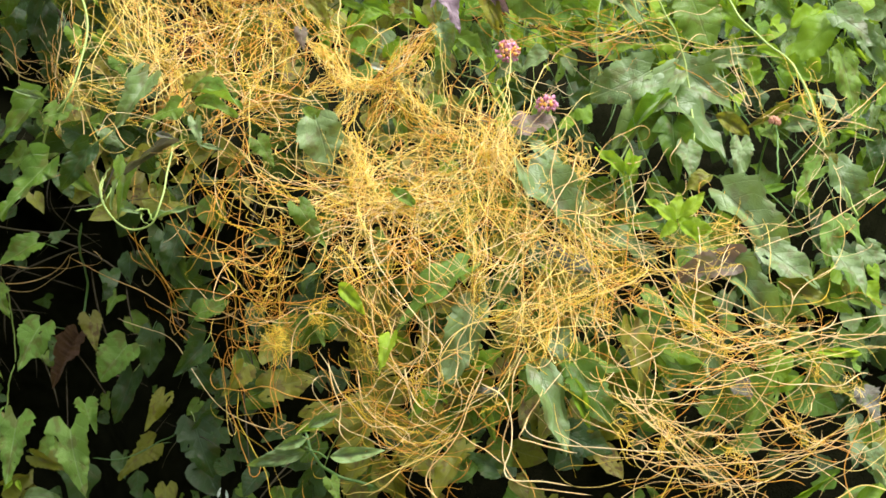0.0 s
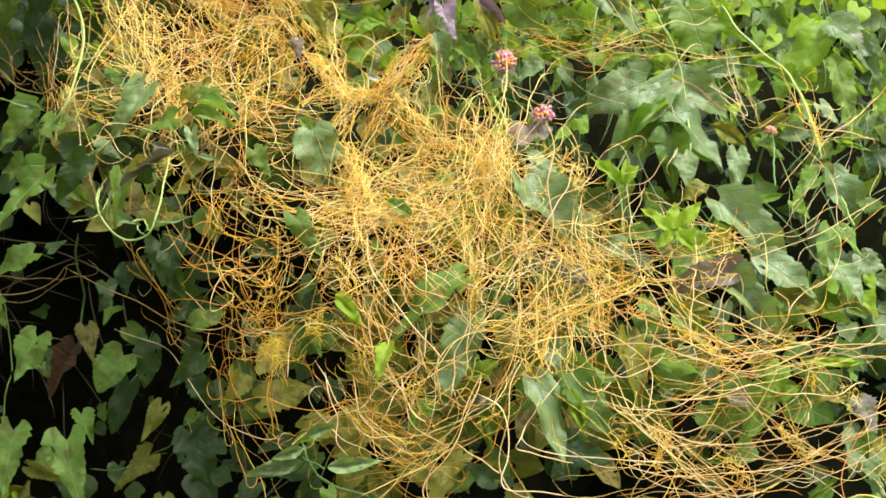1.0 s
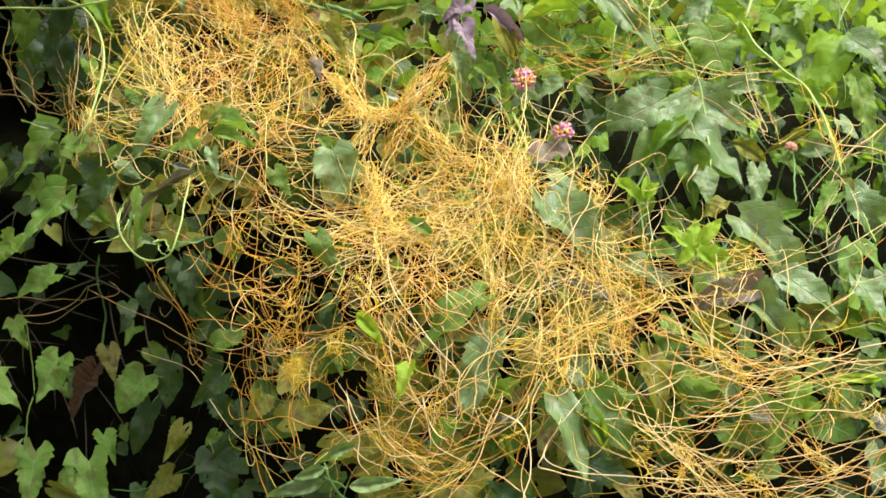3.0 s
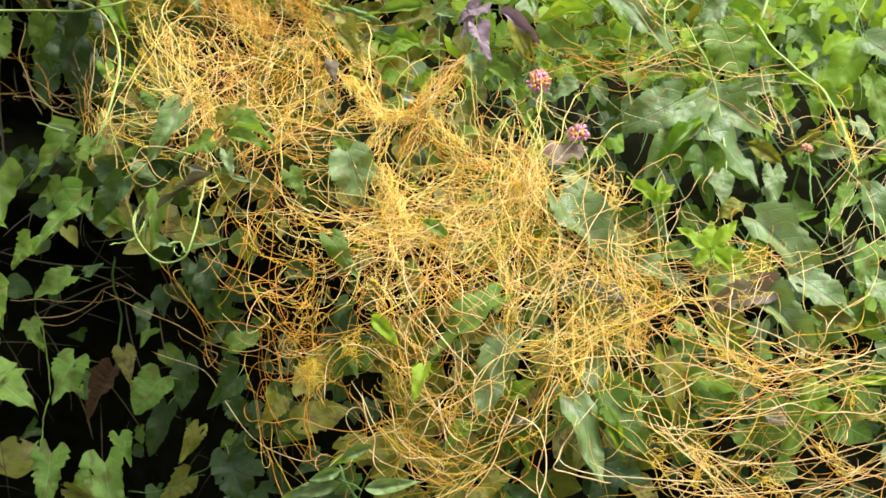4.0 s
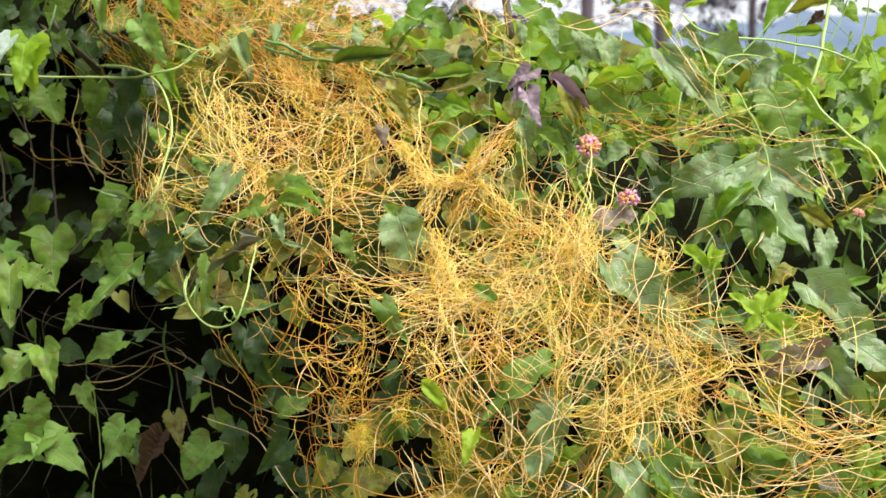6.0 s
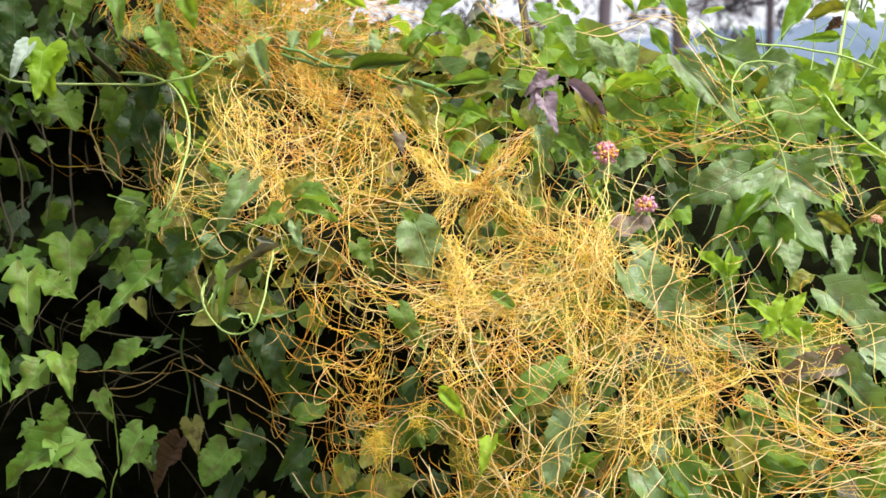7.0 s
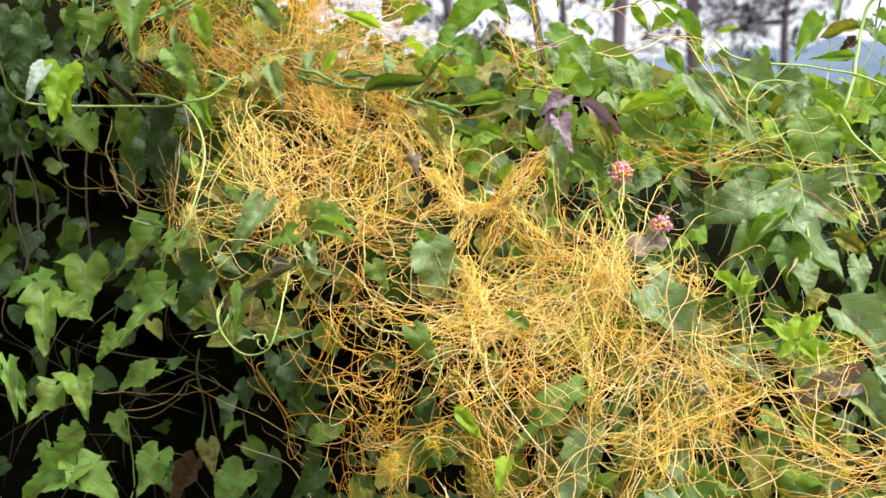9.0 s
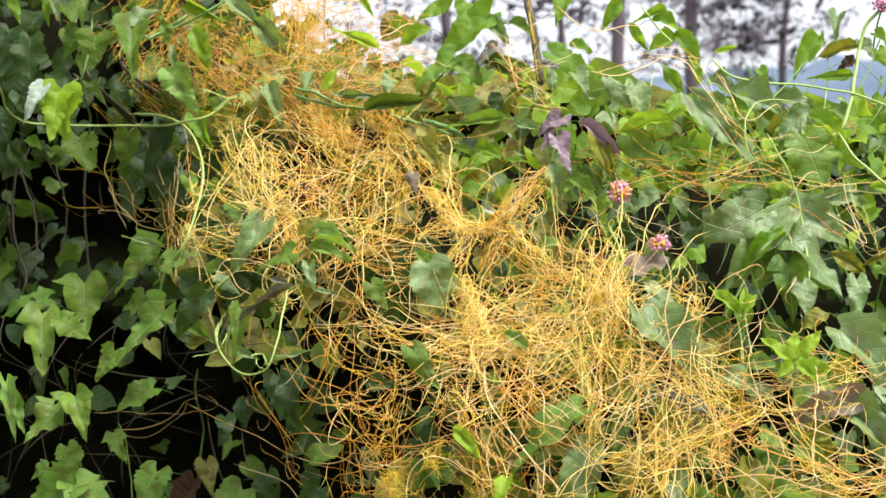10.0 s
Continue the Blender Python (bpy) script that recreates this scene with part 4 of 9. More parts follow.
leaf(vine_in_shade, "lance", "white", -0.222, 0.986, 0.1, 0.011, -6, -10, 1, 0.27)
leaf(nettle_shoot, "lance", "blue", -0.135, 1.058, 0.15, 0.060, -104, 5, 19, 0.29)
leaf(nettle_shoot, "lance", "blue", -0.133, 1.072, 0.155, 0.034, -109, 6, 19, 0.38)
leaf(nettle_shoot, "lance", "blue", -0.11, 1.054, 0.15, 0.054, 85, -2, -20, 0.29)
leaf(nettle_shoot, "lance", "blue", -0.132, 1.081, 0.15, 0.033, 66, -8, -18, 0.35)
leaf(nettle_shoot, "ovate", "bright", -0.148, 1.064, 0.1, 0.029, 79, -5, -25, 0.26)
leaf(nettle_shoot, "heart", "green", -0.113, 1.017, 0.1, 0.025, 155, 38, -19, 0.7)
leaf(shrub, "ovate", "bright", -0.088, 1.493, 0.06, 0.034, 107, 9, -28, 0.4)
leaf(shrub, "ovate", "bright", -0.075, 1.479, 0.06, 0.033, -119, 10, 17, 0.41)
leaf(shrub, "heart", "bright", -0.092, 1.445, 0.06, 0.029, 59, -20, -32, 0.67)
leaf(shrub, "heart", "bright", -0.057, 1.436, 0.06, 0.029, 44, -23, -22, 0.69)
leaf(shrub, "lance", "bright", -0.051, 1.477, 0.06, 0.022, 91, 1, -20, 0.35)
leaf(vine_over_dodder, "heart", "olive", -0.136, 1.495, 0.165, 0.035, 141, 17, -14, 0.55)
leaf(shrub, "ovate", "bright", -0.135, 1.459, 0.06, 0.017, 115, 17, -37, 0.67)
leaf(vine_in_shade, "dead", "brown", -0.297, 1.466, -0.01, 0.039, 151, 19, -11, 0.81)
leaf(bronze_shoot, "ovate", "blue", -0.002, 1.474, 0.08, 0.040, 170, 23, -4, 0.6)
leaf(bronze_shoot, "heart", "olive", 0.055, 1.489, 0.08, 0.034, 160, 32, -11, 0.39)
leaf(bronze_shoot, "heart", "green", 0.041, 1.466, 0.04, 0.038, 154, 30, -15, 0.56)
leaf(vine_on_crest, "ovate", "green", 0.01, 1.46, 0.06, 0.058, 130, 30, -35, 0.31)
leaf(vine_on_crest, "ovate", "blue", 0.074, 1.429, 0.06, 0.029, -129, 18, 23, 0.55)
leaf(vine_on_crest, "ovate", "blue", 0.113, 1.442, 0.06, 0.036, -127, 27, 35, 0.54)
leaf(vine_on_crest, "heart", "green", 0.034, 1.398, 0.06, 0.027, -120, 16, 27, 0.47)
leaf(vine_on_crest, "heart", "green", 0.063, 1.397, 0.06, 0.018, -118, 10, 19, 0.49)
leaf(vine_on_crest, "ovate", "green", -0.018, 1.379, 0.06, 0.031, 65, -18, -36, 0.56)
leaf(vine_on_crest, "heart", "green", -0.048, 1.364, 0.06, 0.032, 159, 32, -12, 0.46)
leaf(vine_over_dodder, "broad", "blue", -0.129, 1.375, 0.13, 0.049, 160, 11, -4, 0.99)
leaf(vine_over_dodder, "heart", "green", -0.129, 1.373, 0.12, 0.024, -47, -19, 20, 0.88)
leaf(vine_under_dodder, "broad", "rose", 0.08, 1.363, 0.09, 0.044, 74, -12, -43, 0.79)
leaf(vine_under_dodder, "lance", "rose", 0.036, 1.376, 0.085, 0.023, 108, 5, -14, 0.42)
leaf(vine_on_crest, "ovate", "white", -0.077, 1.429, 0.07, 0.016, 111, 4, -12, 0.52)
leaf(vine_on_crest, "heart", "bright", 0.129, 1.363, 0.06, 0.027, 27, -33, -18, 0.67)
leaf(vine_on_crest, "heart", "bright", 0.147, 1.371, 0.06, 0.022, 37, -25, -20, 0.98)
leaf(vine_on_crest, "ovate", "dark", 0.135, 1.394, 0.06, 0.027, 110, 11, -30, 0.76)
leaf(vine_under_dodder, "ovate", "blue", 0.091, 1.351, 0.085, 0.046, 125, 16, -24, 0.46)
leaf(vine_under_dodder, "broad", "blue", 0.088, 1.322, 0.092, 0.093, 139, 33, -29, 0.53)
leaf(vine_under_dodder, "heart", "green", -0.144, 1.289, 0.12, 0.047, 146, 25, -18, 0.54)
leaf(vine_under_dodder, "ovate", "lime", -0.053, 1.303, 0.125, 0.032, 116, 10, -20, 0.43)
leaf(vine_under_dodder, "heart", "green", -0.067, 1.259, 0.1, 0.016, 122, 20, -35, 0.83)
leaf(vine_under_dodder, "ovate", "young", -0.104, 1.215, 0.12, 0.040, 133, 20, -22, 0.39)
leaf(vine_under_dodder, "broad", "lime", 0.022, 1.227, 0.09, 0.095, -127, 28, 37, 0.42)
leaf(vine_under_dodder, "lance", "green", 0.081, 1.242, 0.1, 0.057, -135, 9, 9, 0.22)
leaf(vine_under_dodder, "ovate", "purple", 0.148, 1.225, 0.11, 0.059, -58, -23, 38, 0.31)
leaf(vine_under_dodder, "heart", "blue", 0.084, 1.251, 0.085, 0.016, 149, 28, -16, 0.58)
leaf(vine_under_dodder, "broad", "blue", 0.029, 1.188, 0.082, 0.087, -159, 21, 9, 0.47)
leaf(vine_under_dodder, "heart", "young", -0.052, 1.165, 0.125, 0.041, -162, 34, 11, 0.46)
leaf(vine_under_dodder, "lance", "young", -0.068, 1.159, 0.085, 0.033, 94, 1, -13, 0.32)
leaf(vine_under_dodder, "heart", "green", 0.067, 1.218, 0.07, 0.045, -160, 43, 16, 0.52)
leaf(vine_under_dodder, "ovate", "blue", 0.13, 1.229, 0.085, 0.031, 130, 19, -22, 0.51)
leaf(vine_under_dodder, "heart", "dark", -0.129, 1.223, 0.085, 0.028, -142, 23, 18, 0.64)
leaf(vine_under_dodder, "broad", "blue", 0.095, 1.132, 0.12, 0.086, 155, 29, -13, 0.4)
leaf(vine_under_dodder, "ovate", "bright", 0.126, 1.13, 0.12, 0.053, 161, 19, -6, 0.27)
leaf(vine_under_dodder, "broad", "green", 0.132, 1.138, 0.11, 0.075, 150, 35, -20, 0.52)
leaf(vine_under_dodder, "heart", "bright", -0.012, 1.103, 0.085, 0.034, -135, 22, 23, 0.62)
leaf(vine_under_dodder, "ovate", "bright", -0.018, 1.101, 0.085, 0.023, 95, 4, -44, 0.64)
leaf(vine_under_dodder, "ovate", "green", -0.002, 1.112, 0.085, 0.019, 121, 14, -25, 0.52)
leaf(vine_under_dodder, "ovate", "bright", 0.037, 1.127, 0.085, 0.035, 52, -25, -32, 0.49)
leaf(vine_under_dodder, "ovate", "bright", 0.027, 1.129, 0.085, 0.024, 72, -8, -28, 0.48)
leaf(vine_under_dodder, "ovate", "purple", 0.061, 1.108, 0.1, 0.031, -81, -4, 24, 0.3)
leaf(vine_under_dodder, "lance", "green", 0.04, 1.093, 0.085, 0.039, 159, 17, -6, 0.25)
leaf(vine_under_dodder, "broad", "olive", -0.139, 1.065, 0.05, 0.062, 84, -3, -28, 0.51)
leaf(vine_under_dodder, "broad", "olive", 0.023, 1.049, 0.06, 0.065, -145, 32, 24, 0.38)
leaf(vine_on_crest, "broad", "green", 0.28, 1.496, 0.07, 0.062, 160, 26, -9, 0.89)
leaf(vine_on_crest, "broad", "blue", 0.249, 1.412, 0.08, 0.108, -133, 30, 32, 0.32)
leaf(vine_on_crest, "ovate", "bright", 0.249, 1.399, 0.085, 0.084, -129, 18, 23, 0.24)
leaf(vine_on_crest, "broad", "blue", 0.259, 1.422, 0.06, 0.075, 121, 12, -20, 0.63)
leaf(vine_on_crest, "broad", "blue", 0.248, 1.388, 0.07, 0.090, 129, 26, -32, 0.54)
leaf(vine_on_crest, "ovate", "blue", 0.293, 1.427, 0.06, 0.053, 94, 2, -35, 0.43)
leaf(vine_on_crest, "angled", "green", 0.246, 1.363, 0.08, 0.061, 177, 28, -1, 0.66)
leaf(vine_on_crest, "broad", "blue", 0.259, 1.344, 0.085, 0.038, 168, 28, -5, 0.72)
leaf(vine_on_crest, "heart", "blue", 0.32, 1.344, 0.07, 0.048, -171, 43, 7, 0.48)
leaf(young_shoot, "ovate", "young", 0.186, 1.317, 0.115, 0.044, -43, -20, 19, 0.33)
leaf(young_shoot, "ovate", "young", 0.19, 1.318, 0.115, 0.031, 7, -18, -2, 0.31)
leaf(young_shoot, "ovate", "young", 0.191, 1.317, 0.115, 0.032, 32, -31, -19, 0.26)
leaf(vine_on_crest, "broad", "bright", 0.439, 1.472, 0.07, 0.072, -132, 21, 24, 0.52)
leaf(vine_on_crest, "ovate", "young", 0.396, 1.467, 0.06, 0.052, 67, -16, -39, 0.39)
leaf(vine_on_crest, "broad", "blue", 0.444, 1.479, 0.08, 0.067, 125, 17, -24, 0.59)
leaf(vine_on_crest, "heart", "blue", 0.468, 1.456, 0.06, 0.067, 146, 37, -24, 0.4)
leaf(vine_on_crest, "broad", "green", 0.446, 1.432, 0.06, 0.065, 169, 31, -5, 0.47)
leaf(vine_on_crest, "ovate", "young", 0.356, 1.442, 0.06, 0.037, 106, 5, -17, 0.41)
leaf(vine_on_crest, "ovate", "bright", 0.374, 1.422, 0.06, 0.045, 109, 13, -36, 0.58)
leaf(vine_on_crest, "heart", "bright", 0.343, 1.404, 0.06, 0.027, 62, -15, -28, 0.68)
leaf(vine_on_crest, "ovate", "young", 0.265, 1.443, 0.06, 0.033, -83, -6, 42, 0.41)
leaf(vine_on_crest, "ovate", "young", 0.234, 1.427, 0.06, 0.030, 101, 4, -24, 0.28)
leaf(vine_on_crest, "ovate", "bright", 0.411, 1.395, 0.06, 0.051, -134, 28, 30, 0.4)
leaf(vine_on_crest, "ovate", "olive", 0.383, 1.379, 0.06, 0.054, -114, 10, 23, 0.26)
leaf(vine_on_crest, "ovate", "blue", 0.371, 1.359, 0.06, 0.040, 80, -4, -23, 0.58)
leaf(vine_on_crest, "heart", "blue", 0.421, 1.391, 0.06, 0.033, 137, 30, -28, 0.61)
leaf(vine_on_crest, "ovate", "blue", 0.477, 1.382, 0.06, 0.041, -165, 34, 10, 0.26)
leaf(vine_on_crest, "ovate", "bright", 0.464, 1.365, 0.06, 0.041, -126, 25, 36, 0.46)
leaf(vine_on_crest, "lance", "bright", 0.428, 1.356, 0.06, 0.045, 105, 3, -11, 0.14)
leaf(vine_on_crest, "heart", "green", 0.42, 1.343, 0.06, 0.043, -123, 23, 36, 0.51)
leaf(vine_on_crest, "heart", "olive", 0.409, 1.332, 0.06, 0.028, 113, 10, -23, 0.52)
leaf(vine_on_crest, "ovate", "olive", 0.3, 1.371, 0.06, 0.045, 117, 7, -14, 0.46)
leaf(vine_on_crest, "heart", "green", 0.351, 1.357, 0.06, 0.033, 131, 27, -29, 0.65)
leaf(vine_on_crest, "heart", "bright", 0.495, 1.396, 0.06, 0.029, -144, 26, 19, 0.65)
leaf(vine_on_crest, "broad", "blue", 0.293, 1.297, 0.08, 0.100, 131, 31, -35, 0.43)
leaf(young_shoot, "ovate", "young", 0.235, 1.274, 0.115, 0.040, -51, -15, 19, 0.4)
leaf(young_shoot, "ovate", "young", 0.236, 1.275, 0.115, 0.041, 7, -38, -6, 0.4)
leaf(young_shoot, "ovate", "young", 0.24, 1.278, 0.115, 0.037, 48, -18, -20, 0.42)
leaf(young_shoot, "ovate", "young", 0.238, 1.275, 0.115, 0.038, 109, 6, -17, 0.48)
leaf(young_shoot, "ovate", "young", 0.235, 1.273, 0.115, 0.024, -133, 25, 26, 0.51)
leaf(young_shoot, "ovate", "young", 0.24, 1.273, 0.115, 0.029, 130, 19, -23, 0.54)
leaf(vine_on_crest, "ovate", "olive", 0.285, 1.313, 0.06, 0.034, -118, 18, 35, 0.62)
leaf(vine_on_crest, "lance", "bright", 0.361, 1.304, 0.06, 0.044, -102, 3, 11, 0.19)
leaf(vine_on_crest, "heart", "lime", 0.401, 1.318, 0.06, 0.046, -130, 27, 33, 0.6)
leaf(vine_on_crest, "heart", "bright", 0.371, 1.297, 0.06, 0.024, 132, 20, -21, 0.69)
leaf(vine_on_crest, "broad", "blue", 0.418, 1.322, 0.07, 0.065, 157, 21, -9, 0.57)
leaf(vine_on_crest, "ovate", "green", 0.439, 1.295, 0.06, 0.030, 100, 8, -39, 0.62)
leaf(vine_on_crest, "broad", "lime", 0.405, 1.27, 0.06, 0.052, -170, 33, 7, 0.52)
leaf(vine_on_crest, "heart", "lime", 0.418, 1.268, 0.06, 0.050, 140, 35, -29, 0.35)
leaf(vine_on_crest, "broad", "blue", 0.328, 1.245, 0.07, 0.065, 125, 17, -24, 0.59)
leaf(vine_on_crest, "broad", "blue", 0.285, 1.232, 0.07, 0.085, 132, 30, -32, 0.38)
leaf(vine_on_crest, "heart", "blue", 0.296, 1.238, 0.06, 0.037, 126, 19, -26, 0.65)
leaf(vine_on_crest, "ovate", "white", 0.326, 1.244, 0.06, 0.022, -141, 10, 8, 0.6)
leaf(vine_on_crest, "ovate", "olive", 0.341, 1.213, 0.06, 0.054, 113, 13, -31, 0.45)
leaf(vine_on_crest, "heart", "green", 0.353, 1.194, 0.06, 0.033, 123, 19, -28, 0.61)
leaf(vine_on_crest, "broad", "blue", 0.405, 1.237, 0.06, 0.054, 141, 36, -30, 0.54)
leaf(vine_on_crest, "broad", "blue", 0.434, 1.244, 0.06, 0.041, 142, 23, -18, 0.68)
leaf(vine_on_crest, "heart", "young", 0.439, 1.225, 0.06, 0.019, 164, 38, -9, 0.8)
leaf(vine_on_crest, "heart", "young", 0.432, 1.206, 0.06, 0.027, 149, 24, -13, 0.73)
leaf(vine_under_dodder, "broad", "rose", 0.296, 1.236, 0.08, 0.068, -104, 6, 23, 0.46)
leaf(vine_under_dodder, "broad", "blue", 0.174, 1.256, 0.085, 0.052, 112, 16, -38, 0.57)
leaf(vine_under_dodder, "ovate", "lime", 0.188, 1.266, 0.085, 0.043, 94, 3, -34, 0.45)
leaf(vine_under_dodder, "heart", "blue", 0.249, 1.242, 0.085, 0.027, 77, -11, -46, 0.79)
leaf(vine_under_dodder, "heart", "lime", 0.242, 1.193, 0.085, 0.042, 138, 21, -19, 0.66)
leaf(vine_under_dodder, "ovate", "olive", 0.272, 1.206, 0.085, 0.039, -104, 9, 36, 0.37)
leaf(vine_under_dodder, "heart", "lime", 0.205, 1.202, 0.085, 0.030, 116, 14, -28, 0.52)
leaf(vine_under_dodder, "heart", "green", 0.153, 1.208, 0.085, 0.028, 123, 12, -19, 0.54)
leaf(vine_under_dodder, "broad", "olive", 0.19, 1.167, 0.07, 0.070, 170, 34, -6, 0.44)
leaf(vine_under_dodder, "ovate", "bright", 0.213, 1.155, 0.085, 0.055, 107, 9, -31, 0.32)
leaf(vine_under_dodder, "broad", "green", 0.234, 1.133, 0.05, 0.042, 125, 27, -38, 0.73)
leaf(vine_under_dodder, "broad", "bright", 0.34, 1.142, 0.09, 0.041, -147, 21, 15, 0.62)
leaf(vine_under_dodder, "ovate", "green", 0.332, 1.118, 0.09, 0.070, -146, 35, 25, 0.34)
leaf(vine_under_dodder, "ovate", "bright", 0.332, 1.108, 0.085, 0.035, 63, -13, -26, 0.43)
leaf(vine_under_dodder, "lance", "young", 0.419, 1.146, 0.085, 0.052, -88, 0, 8, 0.19)
leaf(vine_under_dodder, "heart", "purple", 0.293, 1.114, 0.085, 0.026, 122, 22, -36, 0.9)
leaf(vine_under_dodder, "ovate", "olive", 0.405, 1.111, 0.085, 0.036, -90, 0, 28, 0.44)
leaf(vine_under_dodder, "heart", "purple", 0.419, 1.11, 0.085, 0.038, 150, 42, -23, 0.68)
leaf(vine_under_dodder, "broad", "green", 0.261, 1.091, 0.05, 0.041, 121, 14, -24, 0.65)
leaf(vine_under_dodder, "broad", "dark", 0.266, 1.026, 0.04, 0.029, 120, 14, -25, 0.81)
leaf(vine_under_dodder, "lance", "bright", 0.341, 1.011, 0.1, 0.051, 59, -6, -11, 0.13)
leaf(vine_under_dodder, "heart", "blue", 0.423, 1.055, 0.085, 0.041, 156, 21, -9, 0.55)
leaf(vine_under_dodder, "broad", "dark", 0.122, 1.067, 0.05, 0.051, 113, 10, -24, 0.74)
leaf(tall_vine, "heart", "green", -0.514, 1.626, 0.08, 0.033, -173, 22, 2, 1.48)
leaf(tall_vine, "heart", "green", -0.473, 1.631, 0.085, 0.070, 177, 40, -3, 0.58)
leaf(tall_vine, "ovate", "blue", -0.499, 1.637, 0.08, 0.058, 67, -15, -32, 0.55)
leaf(tall_vine, "heart", "green", -0.53, 1.672, 0.07, 0.046, -173, 46, 4, 0.52)
leaf(tall_vine, "lance", "bright", -0.583, 1.674, 0.07, 0.033, -180, 12, 0, 0.31)
leaf(tall_vine, "ovate", "blue", -0.578, 1.672, 0.07, 0.036, 150, 38, -22, 0.3)
leaf(tall_vine, "heart", "bright", -0.626, 1.675, 0.07, 0.039, 158, 27, -11, 0.39)
leaf(tall_vine, "ovate", "bright", -0.412, 1.636, 0.07, 0.054, 154, 18, -9, 0.43)
leaf(tall_vine, "heart", "lime", -0.427, 1.58, 0.09, 0.055, 151, 12, -7, 0.67)
leaf(tall_vine, "heart", "bright", -0.401, 1.528, 0.07, 0.048, 155, 29, -14, 0.51)
leaf(runner, "heart", "young", -0.546, 1.561, 0.13, 0.062, 178, 42, -3, 0.66)
leaf(runner, "heart", "white", -0.56, 1.565, 0.125, 0.045, -155, 17, 8, 0.49)
leaf(tall_vine, "broad", "dark", -0.599, 1.626, 0.05, 0.054, -178, 29, 0, 0.75)
leaf(tall_vine, "heart", "dark", -0.649, 1.546, 0.05, 0.035, 165, 16, -5, 0.78)
leaf(tall_vine, "lance", "dark", -0.695, 1.508, 0.04, 0.058, 148, 3, -2, 0.32)
leaf(tall_vine, "broad", "green", -0.597, 1.512, 0.04, 0.053, 160, 37, -15, 0.84)
leaf(tall_vine, "broad", "dark", -0.479, 1.524, 0.03, 0.062, -162, 19, 6, 0.53)
leaf(tall_vine, "ovate", "bright", -0.663, 1.51, 0.07, 0.025, 108, 13, -42, 0.57)
leaf(tall_vine, "heart", "green", -0.528, 1.572, 0.03, 0.033, 135, 20, -20, 0.5)
leaf(tall_vine, "ovate", "blue", -0.433, 1.62, 0.05, 0.050, 177, 44, -3, 0.19)
leaf(tall_vine, "lance", "blue", -0.376, 1.669, 0.07, 0.059, 130, 9, -11, 0.33)
leaf(tall_vine, "lance", "blue", -0.343, 1.643, 0.07, 0.060, 135, 7, -7, 0.43)
leaf(tall_vine, "ovate", "blue", -0.32, 1.568, 0.07, 0.060, 155, 37, -18, 0.35)
leaf(tall_vine, "heart", "olive", -0.339, 1.555, 0.07, 0.042, 139, 21, -18, 0.68)
leaf(shrub, "ovate", "blue", -0.275, 1.558, 0.08, 0.041, 18, -45, -14, 0.35)
leaf(shrub, "ovate", "young", -0.256, 1.558, 0.08, 0.032, 33, -20, -13, 0.32)
leaf(shrub, "lance", "blue", -0.249, 1.554, 0.085, 0.073, 94, 0, -6, 0.12)
leaf(shrub, "lance", "dark", -0.208, 1.536, 0.09, 0.069, 79, -1, -6, 0.24)
leaf(shrub, "ovate", "blue", -0.181, 1.554, 0.08, 0.031, -10, -23, 4, 0.46)
leaf(shrub, "lance", "young", -0.193, 1.603, 0.08, 0.061, -65, -7, 15, 0.25)
leaf(shrub, "ovate", "bright", -0.138, 1.628, 0.06, 0.042, -116, 15, 28, 0.39)
leaf(shrub, "heart", "bright", -0.112, 1.593, 0.06, 0.056, -124, 25, 36, 0.59)
leaf(shrub, "lance", "green", -0.103, 1.595, 0.06, 0.066, -136, 9, 9, 0.15)
leaf(shrub, "broad", "bright", -0.071, 1.641, 0.06, 0.071, -128, 26, 31, 0.5)
leaf(shrub, "ovate", "bright", -0.091, 1.643, 0.06, 0.028, -47, -19, 22, 0.74)
leaf(shrub, "ovate", "blue", -0.075, 1.642, 0.06, 0.043, 143, 18, -14, 0.42)
leaf(shrub, "ovate", "purple", -0.063, 1.61, 0.06, 0.039, -140, 32, 27, 0.41)
leaf(shrub, "heart", "bright", 0.014, 1.659, 0.06, 0.040, -166, 31, 8, 0.62)
leaf(shrub, "ovate", "green", -0.049, 1.633, 0.06, 0.033, 116, 19, -42, 0.49)
leaf(shrub, "ovate", "green", -0.113, 1.589, 0.06, 0.044, 119, 13, -25, 0.64)
leaf(shrub, "ovate", "dark", -0.078, 1.588, 0.06, 0.035, 114, 11, -27, 0.58)
leaf(shrub, "lance", "green", -0.068, 1.594, 0.06, 0.050, 110, 5, -13, 0.23)
leaf(shrub, "ovate", "dark", -0.068, 1.553, 0.06, 0.024, 152, 7, -4, 0.78)
leaf(shrub, "lance", "green", -0.051, 1.523, 0.06, 0.067, -96, 2, 18, 0.26)
leaf(vine_on_crest, "ovate", "blue", -0.002, 1.579, 0.06, 0.033, 177, 35, -2, 0.39)
leaf(vine_on_crest, "heart", "blue", 0.026, 1.571, 0.06, 0.035, 149, 40, -25, 0.61)
leaf(vine_on_crest, "broad", "bright", -0.002, 1.595, 0.06, 0.051, 114, 10, -24, 0.59)
leaf(vine_on_crest, "ovate", "bright", 0.019, 1.605, 0.06, 0.027, 105, 9, -40, 0.54)
leaf(vine_over_dodder, "heart", "olive", -0.134, 1.507, 0.165, 0.040, 156, 23, -10, 0.53)
leaf(vine_on_crest, "heart", "blue", -0.035, 1.515, 0.06, 0.025, 104, 6, -22, 0.57)
